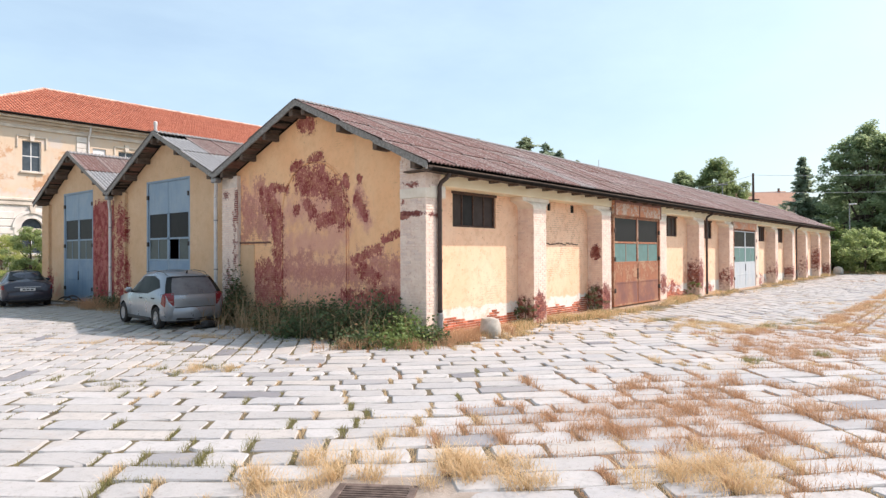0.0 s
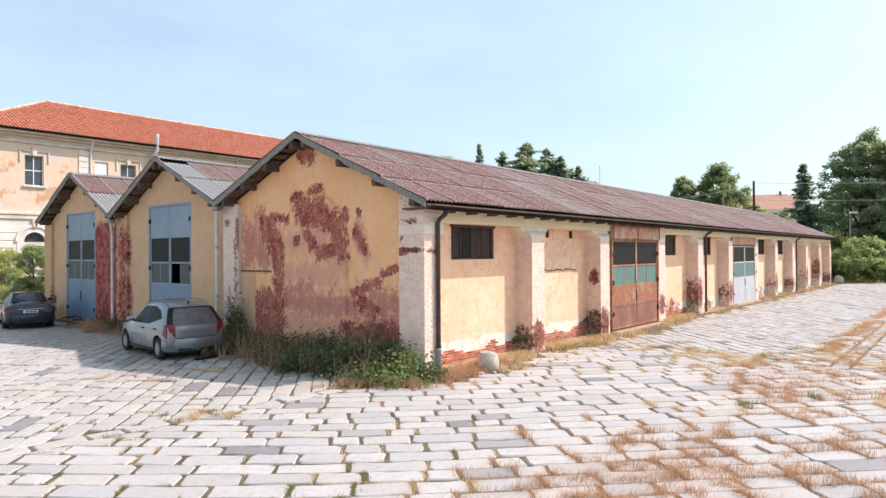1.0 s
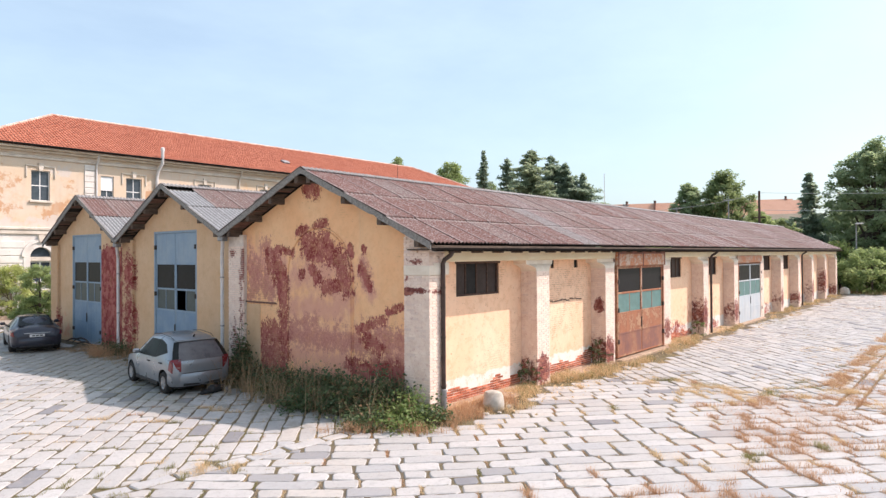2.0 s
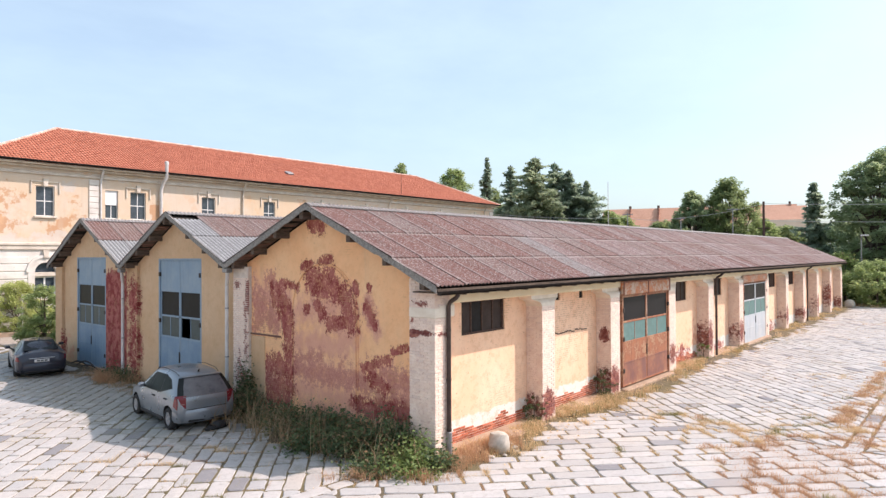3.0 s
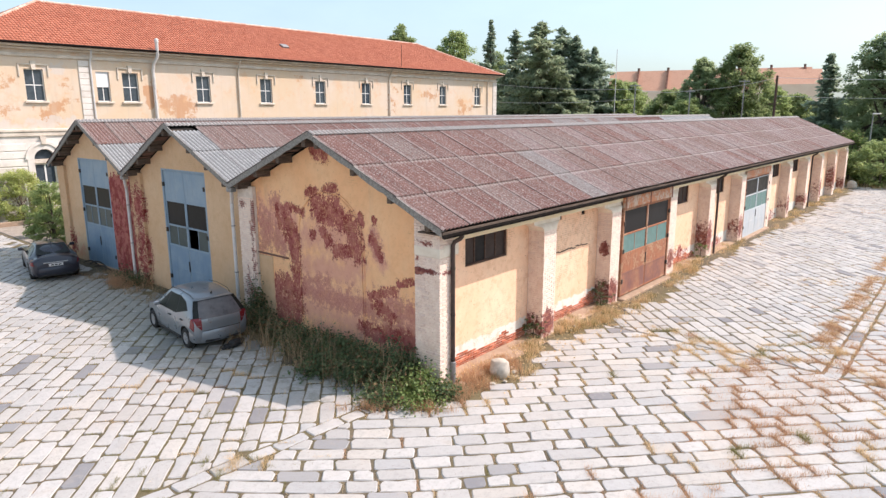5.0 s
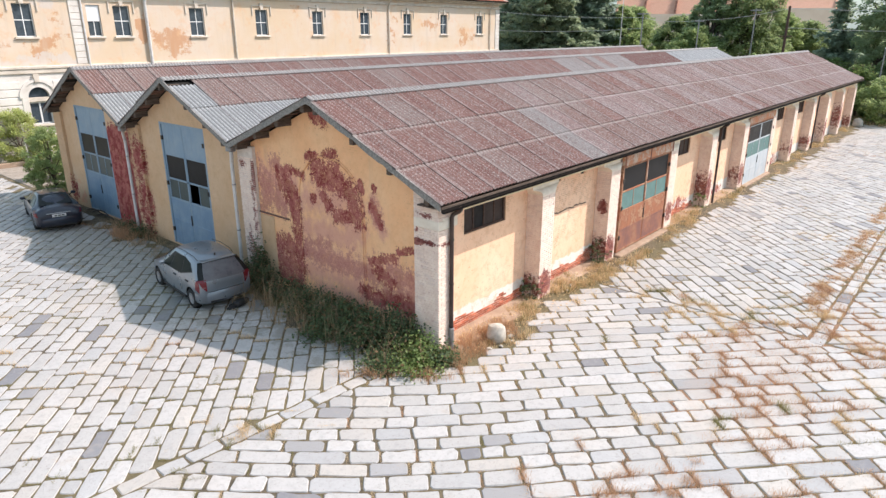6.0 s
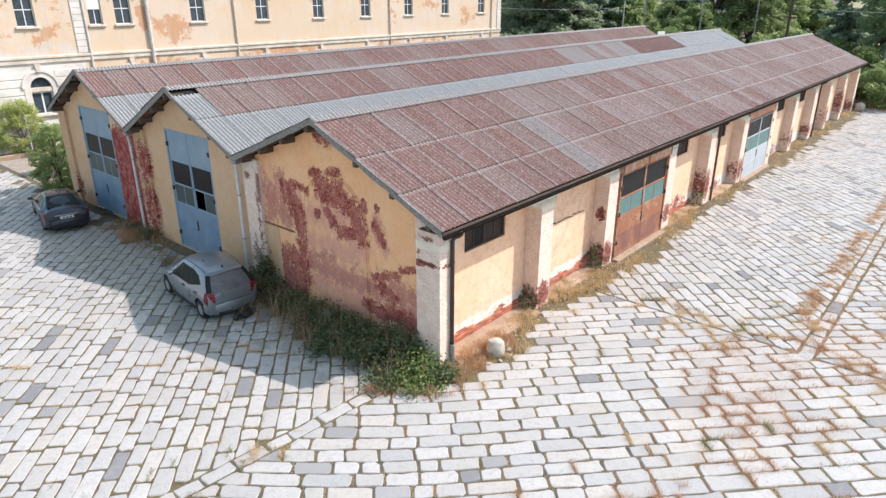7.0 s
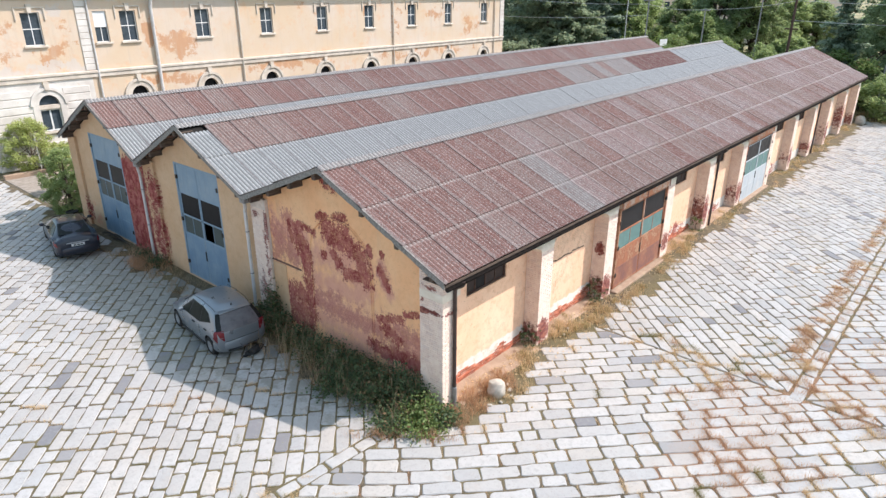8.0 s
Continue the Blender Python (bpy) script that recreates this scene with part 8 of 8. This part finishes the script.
# ---- the paved yard ----
def cut(poly, px, py, nx, ny):
    """The part of a convex polygon on the side of a line to which (nx, ny) points."""
    out = []
    for i, p in enumerate(poly):
        q = poly[(i + 1) % len(poly)]
        a, b = (p[0] - px) * nx + (p[1] - py) * ny, (q[0] - px) * nx + (q[1] - py) * ny
        if a >= 0:
            out.append(p)
        if (a >= 0) != (b >= 0):
            t = a / (a - b)
            out.append((p[0] + (q[0] - p[0]) * t, p[1] + (q[1] - p[1]) * t))
    return out


def area(poly):
    return 0.5 * abs(sum(p[0] * q[1] - q[0] * p[1] for p, q in zip(poly, poly[1:] + poly[:1])))


def slab(poly, rng, top, thick=0.055):
    """Vertices and faces of one worn slab: a rounded rim and a slightly bowed top. The polygon lies round its own middle."""
    ring = []
    n = len(poly)
    for i, p in enumerate(poly):
        p, a, b = Vector(p), Vector(poly[i - 1]), Vector(poly[(i + 1) % n])
        da, db = a - p, b - p
        ca, cb = (min(0.07 * rng.uniform(0.3, 1.5), d.length * 0.3) for d in (da, db))
        pa, pb = p + da.normalized() * ca, p + db.normalized() * cb
        ring += [q + Vector((rng.uniform(-0.02, 0.02), rng.uniform(-0.02, 0.02))) for q in (pa, (pa + pb) * 0.3 + p * 0.4, pb)]
        if db.length > 0.5:
            ring.append(p + db * rng.uniform(0.4, 0.6) + Vector((rng.uniform(-0.018, 0.018), rng.uniform(-0.018, 0.018))))
    mid = sum(ring, Vector((0, 0))) / len(ring)
    vs, fs = [], []
    for shrink, z in ((0.0, -thick), (0.004, -0.020), (0.024, 0.0)):
        for p in ring:
            d = mid - p
            q = p + d.normalized() * min(shrink, d.length * 0.4)
            vs.append((q.x, q.y, top + z + (rng.uniform(-0.004, 0.004) if z == 0.0 else 0)))
    m = len(ring)
    vs.append((mid.x, mid.y, top + 0.006))
    for r in (0, 1):
        for i in range(m):
            j = (i + 1) % m
            fs.append((r * m + i, r * m + j, (r + 1) * m + j, (r + 1) * m + i))
    for i in range(m):
        fs.append((2 * m + i, 2 * m + (i + 1) % m, 3 * m))
    return vs, fs


rng_p = random.Random(77)
L1 = math.radians(-4.5)  # the seam that runs out from the gable's corner
L1P = (-1.6, 0.55)
L1N = (-math.sin(L1), math.cos(L1))
# fields of slabs: heading, box of the plan, half planes (point and inward normal)
FIELDS = [
    ("left", 48.0, (-16, 0.0, -0.3, 38.2), [(L1P[0] + L1N[0] * 0.19, L1P[1] + L1N[1] * 0.19, *L1N), (-0.42, 0, -1, 0)]),
    ("front", -43.0, (-22, -22, 7.2, 2.6), [(L1P[0] - L1N[0] * 0.19, L1P[1] - L1N[1] * 0.19, -L1N[0], -L1N[1]), (7.2, 0, -1, 0)]),
    ("right", 46.5, (7.2, -7.2, 57.5, -0.45), [(7.24, 0, 1, 0), (0, -7.2, 0, 1), (0, -0.45, 0, -1)]),
    ("beyond", -47.0, (7.2, -24, 57.5, -7.62), [(7.24, 0, 1, 0), (0, -7.64, 0, -1)]),
]
STRIPS = [((L1P[0] + 0.9, L1P[1] + 0.9 * math.tan(L1)), L1 + math.pi, 17.5, 0.38), ((7.0, -7.42), 0.0, 50.0, 0.38)]
GAP = 0.037
SIDE_GAP = 0.045
slabs, joints = [], []


def bend(x, y):
    """The courses of the front field curve towards the yard's entrance."""
    c, s = math.cos(math.radians(-43.0)), math.sin(math.radians(-43.0))
    d = max(0.0, 0.5 - (x * c + y * s))
    up = 0.0165 * d * d if d < 5 else 0.0165 * (10 * d - 25)
    return x - s * up, y + c * up


def lay(cx, cy, ang, ln, wd, planes, slant=0.0, bent=False):
    c, s = math.cos(ang), math.sin(ang)
    gap = GAP if bent else SIDE_GAP
    h, w = ln / 2 - gap * rng_p.uniform(0.3, 0.8), wd / 2 - gap * rng_p.uniform(0.25, 0.5)
    sk = rng_p.uniform(-0.018, 0.018)
    poly = [(-h, -w + sk), (h, -w - sk), (h, w + rng_p.uniform(-0.012, 0.012)), (-h, w + rng_p.uniform(-0.012, 0.012))]
    slant += rng_p.uniform(-0.06, 0.06)
    poly = [(x + slant * y, y) for x, y in poly]
    poly = [(cx + c * x - s * y, cy + s * x + c * y) for x, y in poly]
    if bent:
        poly = [bend(x, y) for x, y in poly]
    for px, py, nx, ny in planes:
        if poly:
            poly = cut(poly, px + nx * GAP / 2, py + ny * GAP / 2, nx, ny)
    if len(poly) > 2:
        poly = [p for i, p in enumerate(poly) if math.dist(p, poly[i - 1]) > 0.05]
    if len(poly) > 2 and area(poly) > 0.035:
        slabs.append((sum(p[0] for p in poly) / len(poly), sum(p[1] for p in poly) / len(poly), poly))


for name, deg, box, planes in FIELDS:
    ang = math.radians(deg)
    c, s = math.cos(ang), math.sin(ang)
    mx, my = (box[0] + box[2]) / 2, (box[1] + box[3]) / 2
    reach = math.hypot(box[2] - box[0], box[3] - box[1]) / 2 + 1
    v = -reach
    while v < reach:
        wd = rng_p.uniform(0.375, 0.465) if name == "front" else rng_p.uniform(0.345, 0.445)
        u = -reach + rng_p.uniform(0, 1)
        while u < reach:
            ln = rng_p.choice((0.46, 0.6, 0.66, 0.74, 0.8, 0.86, 0.92, 1.0, 1.1))
            cx, cy = mx + c * (u + ln / 2) - s * (v + wd / 2), my + s * (u + ln / 2) + c * (v + wd / 2)
            u += ln
            if not (box[0] - 0.7 < cx < box[2] + 0.7 and box[1] - 0.7 < cy < box[3] + 0.7):
                continue
            if (cx + 11.6) * 0.77 + (cy + 9.9) * 0.64 < -7.0 or math.hypot(cx + 7.75, cy + 6.0) < 0.62:
                continue
            if name == "front" and cx > -1.3 and cy > -0.75 - 0.25 * math.sin(cx):
                continue
            if name == "right" and cy > (-1.0 if cx < 14 else -0.72) + 0.45 * noise.noise(Vector((cx * 0.6, 0.0, 2.2))):
                continue
            if name == "left" and cx > -1.3 + 0.5 * noise.noise(Vector((cy * 0.5, 0.0, 3.1))) and rng_p.random() < (0.75 if cy < 9 else 0.35):
                continue
            near = math.hypot(cx + 11.6, cy + 9.9)
            if near > 48 and name == "beyond" and cy < -14:
                continue
            lay(cx, cy, ang, ln, wd, planes, 0.03 if name == "front" else 0.0, name == "front")
            for jx, jy, ja, jl, share in ((cx + c * ln / 2, cy + s * ln / 2, ang + math.pi / 2, wd, 1.35), (cx - s * wd / 2, cy + c * wd / 2, ang, ln, 0.3)):
                if name == "front":
                    bx, by = bend(jx, jy)
                    ex, ey = bend(jx + 0.1 * math.cos(ja), jy + 0.1 * math.sin(ja))
                    jx, jy, ja = bx, by, math.atan2(ey - by, ex - bx)
                joints.append((jx, jy, ja, jl, share))
        v += wd
for (x, y), ang, total, wd in STRIPS:
    u = 0.0
    while u < total:
        ln = rng_p.uniform(0.55, 0.95)
        lay(x + math.cos(ang) * (u + ln / 2), y + math.sin(ang) * (u + ln / 2), ang, ln, wd, [])
        u += ln
        for o in (-wd / 2, wd / 2):
            joints.append((x + math.cos(ang) * u - math.sin(ang) * o, y + math.sin(ang) * u + math.cos(ang) * o, ang, ln, 0.7))


# ---- grass in the joints ----
# overgrown places: (x, y, radius, how much, how rusty)
WILD = [(-3.9, -6.8, 1.9, 1.1, 0.85), (-2.3, -6.7, 1.5, 0.85, 0.75), (-5.2, -6.1, 0.9, 0.9, 0.5), (-3.4, -8.6, 1.3, 1.0, -0.1), (-4.9, -8.9, 1.0, 0.9, 0.0), (-6.1, -4.6, 0.7, 0.5, 0.2), (2.6, -7.4, 1.6, 0.5, 0.3), (5.0, -6.0, 1.8, 0.9, 0.42), (-0.5, -7.6, 1.6, 0.35, 0.3), (8.5, -9.0, 2.5, 0.8, 0.35), (6.1, -7.4, 1.4, 0.8, 0.6),
        (3.6, -6.6, 1.1, 0.6, 0.6), (7.3, -4.5, 0.7, 0.8, 0.3), (8.0, -3.1, 0.6, 0.6, 0.2), (-5.7, 0.75, 0.8, 0.5, 0.15), (9.2, -6.6, 1.0, 0.6, -0.3), (0.5, -9.5, 2.2, 0.8, 0.4), (6.0, -10.5, 3.0, 0.7, 0.3), (14, -9.5, 4.0, 0.5, 0.1)]


def wild(x, y):
    """How overgrown the yard is at a place, 0 to 1, and how rusty its grass."""
    k = 0.24 + 0.6 * max(0, noise.noise(Vector((x * 0.35, y * 0.35, 1.7))))
    rusty = 0.22 if x > 6 and y < -6 else 0.0
    for cx, cy, r, much, red in WILD:
        g = math.exp(-((x - cx) ** 2 + (y - cy) ** 2) / (r * r))
        k += much * g
        rusty += red * g
    k += 0.75 * math.exp(-((y + 7.3) / 0.6) ** 2) * (1 if x > 6 else 0)
    k += 0.4 * math.exp(-((x - 7.2) / 0.5) ** 2) * (1 if y < -2 else 0)
    k += 0.25 * (1 if y < -8 and x > 5 else 0) + 0.35 * math.exp(-((y + 1.0) / 0.5) ** 2) * (1 if x > 0 else 0)
    k += 0.15 * math.exp(-(((x - L1P[0]) * L1N[0] + (y - L1P[1]) * L1N[1]) / 0.35) ** 2) * (1 if x < -1.5 else 0)
    if x < -2 and y > 2:
        k *= 0.95
    return min(1.0, k), rusty


jr = np.random.default_rng(21)
feet = {"hay": [], "rust": [], "green": []}
tall = {"hay": [], "rust": [], "green": []}
for x, y, ang, ln, share in joints:
    far = math.hypot(x + 11.6, y + 9.9)
    if (x > -1.0 and y > -0.6) or far > 62 or not (-20 < x < 57) or y < -22 or y > 27:
        continue
    k, rusty = wild(x, y)
    k *= 0.3 + 1.5 * max(0.0, 0.3 + noise.noise(Vector((x * 1.2, y * 1.2, 6.1))))
    k = min(1.0, k * (share if k < 0.8 else 1.0))
    if jr.uniform() > k * 1.5:
        continue
    tone = noise.noise(Vector((x * 0.22, y * 0.22, 8.3))) * 0.6 + jr.normal(0, 0.2) + rusty - 0.06
    key = "rust" if tone > 0.30 else ("green" if tone < -0.08 else "hay")
    n = int(jr.integers(12, 30) * (0.6 + 5.5 * k + 4.0 * max(0.0, k - 0.7)) * (1.0 if far < 22 else 0.4))
    t = jr.uniform(-0.5, 0.5, n) * ln
    px, py = x + math.cos(ang) * t + jr.normal(0, 0.013 + 0.05 * k ** 3, n), y + math.sin(ang) * t + jr.normal(0, 0.013 + 0.05 * k ** 3, n)
    feet[key].append(np.stack([px, py], 1))
    tall[key].append(np.full(n, 0.036 + 0.12 * k * k * jr.uniform(0.2, 1)))
for key, m, label in (("hay", M_hay, "dry straw grass in the paving joints"), ("rust", M_rusty_grass, "rust-brown dry grass in the paving joints"), ("green", M_green_grass, "yellow-green grass in the paving joints")):
    grass("joint_grass", label, np.concatenate(feet[key]), m, np.concatenate(tall[key]), 1.2, 0.006, 31)
# thick dry tussocks round the drain grate
rows = [(-6.5 + jr.normal(0, 0.28), -6.25 + jr.normal(0, 0.25)) for _ in range(22)] + [(-7.3 + jr.normal(0, 0.3), -5.2 + jr.normal(0, 0.2)) for _ in range(10)] + [(-5.4 + jr.normal(0, 0.5), -8.0 + jr.normal(0, 0.4)) for _ in range(22)] + [(-8.1 + jr.normal(0, 0.3), -5.1 + jr.normal(0, 0.3)) for _ in range(8)]
grass("tussock", "shaggy dry grass tussocks by the drain grate", tufts(jr, rows, 90, 0.07), M_hay, 0.15, 2.0, 0.006, 33)
rows = [(-3.9 + jr.normal(0, 0.9), -6.8 + jr.normal(0, 0.6)) for _ in range(34)] + [(-2.1 + jr.normal(0, 0.8), -6.9 + jr.normal(0, 0.5)) for _ in range(18)] + [(-3.5 + jr.normal(0, 0.9), -8.0 + jr.normal(0, 0.5)) for _ in range(18)]
grass("tussock", "rust-brown dry grass tussocks on the paving", tufts(jr, rows, 70, 0.075), M_rusty_grass, 0.12, 1.8, 0.006, 34)

# the overgrown belt along the kerb of the yard
rows = []
while len(rows) < 270:
    x = 9.5 + 32 * jr.uniform() ** 1.2
    if noise.noise(Vector((x * 0.8, 0.0, 5.5))) > -0.45:
        rows.append((x, -6.74 + jr.normal(0, 0.12)))
grass("tussock", "belt of rust-brown dry grass along the kerb", tufts(jr, rows, 46, 0.08), M_rusty_grass, 0.11, 1.6, 0.008, 35)
grass("tussock", "straw-coloured grass mixed into the belt", tufts(jr, rows[::2], 30, 0.11), M_hay, 0.12, 1.6, 0.008, 36)
rows = [(5.2 + jr.normal(0, 1.3), -6.2 + jr.normal(0, 0.8)) for _ in range(60)]
grass("tussock", "low rust-brown dry grass over the joints", tufts(jr, rows, 34, 0.10), M_rusty_grass, 0.07, 1.8, 0.006, 37)

# ---- the slabs themselves: the nearest singly, the rest joined ----
pavement = thing("pavement", (0, 0, 0), "old pale stone slab paving with dry grass in its joints", "pavement", kind="structure")
slabs.sort(key=lambda q: math.hypot(q[0] + 4.5, q[1] + 3.0))
for x, y, poly in slabs[:295]:
    vs, fs = slab([(p[0] - x, p[1] - y) for p in poly], rng_p, 0.0)
    me = bpy.data.meshes.new("paving_slab")
    me.from_pydata(vs, [], fs)
    me.materials.append(M_stone)
    piece("paving_slab", me, pose(x, y, G + rng_p.uniform(-0.008, 0.008), rng_p.uniform(-0.7, 0.7), rng_p.uniform(-0.7, 0.7), 0), pavement)
rest = Geo()
for x, y, poly in slabs[295:]:
    up = rng_p.uniform(-0.008, 0.008)
    vs, fs = slab([(p[0] - x, p[1] - y) for p in poly], rng_p, 0.0)
    tx, ty = rng_p.uniform(-0.012, 0.012), rng_p.uniform(-0.012, 0.012)
    rest.add([(p[0] + x, p[1] + y, p[2] + G + up + tx * p[0] + ty * p[1]) for p in vs], fs)
part("paving_slab_field", rest, M_stone, pavement)["kind"] = "stuff"
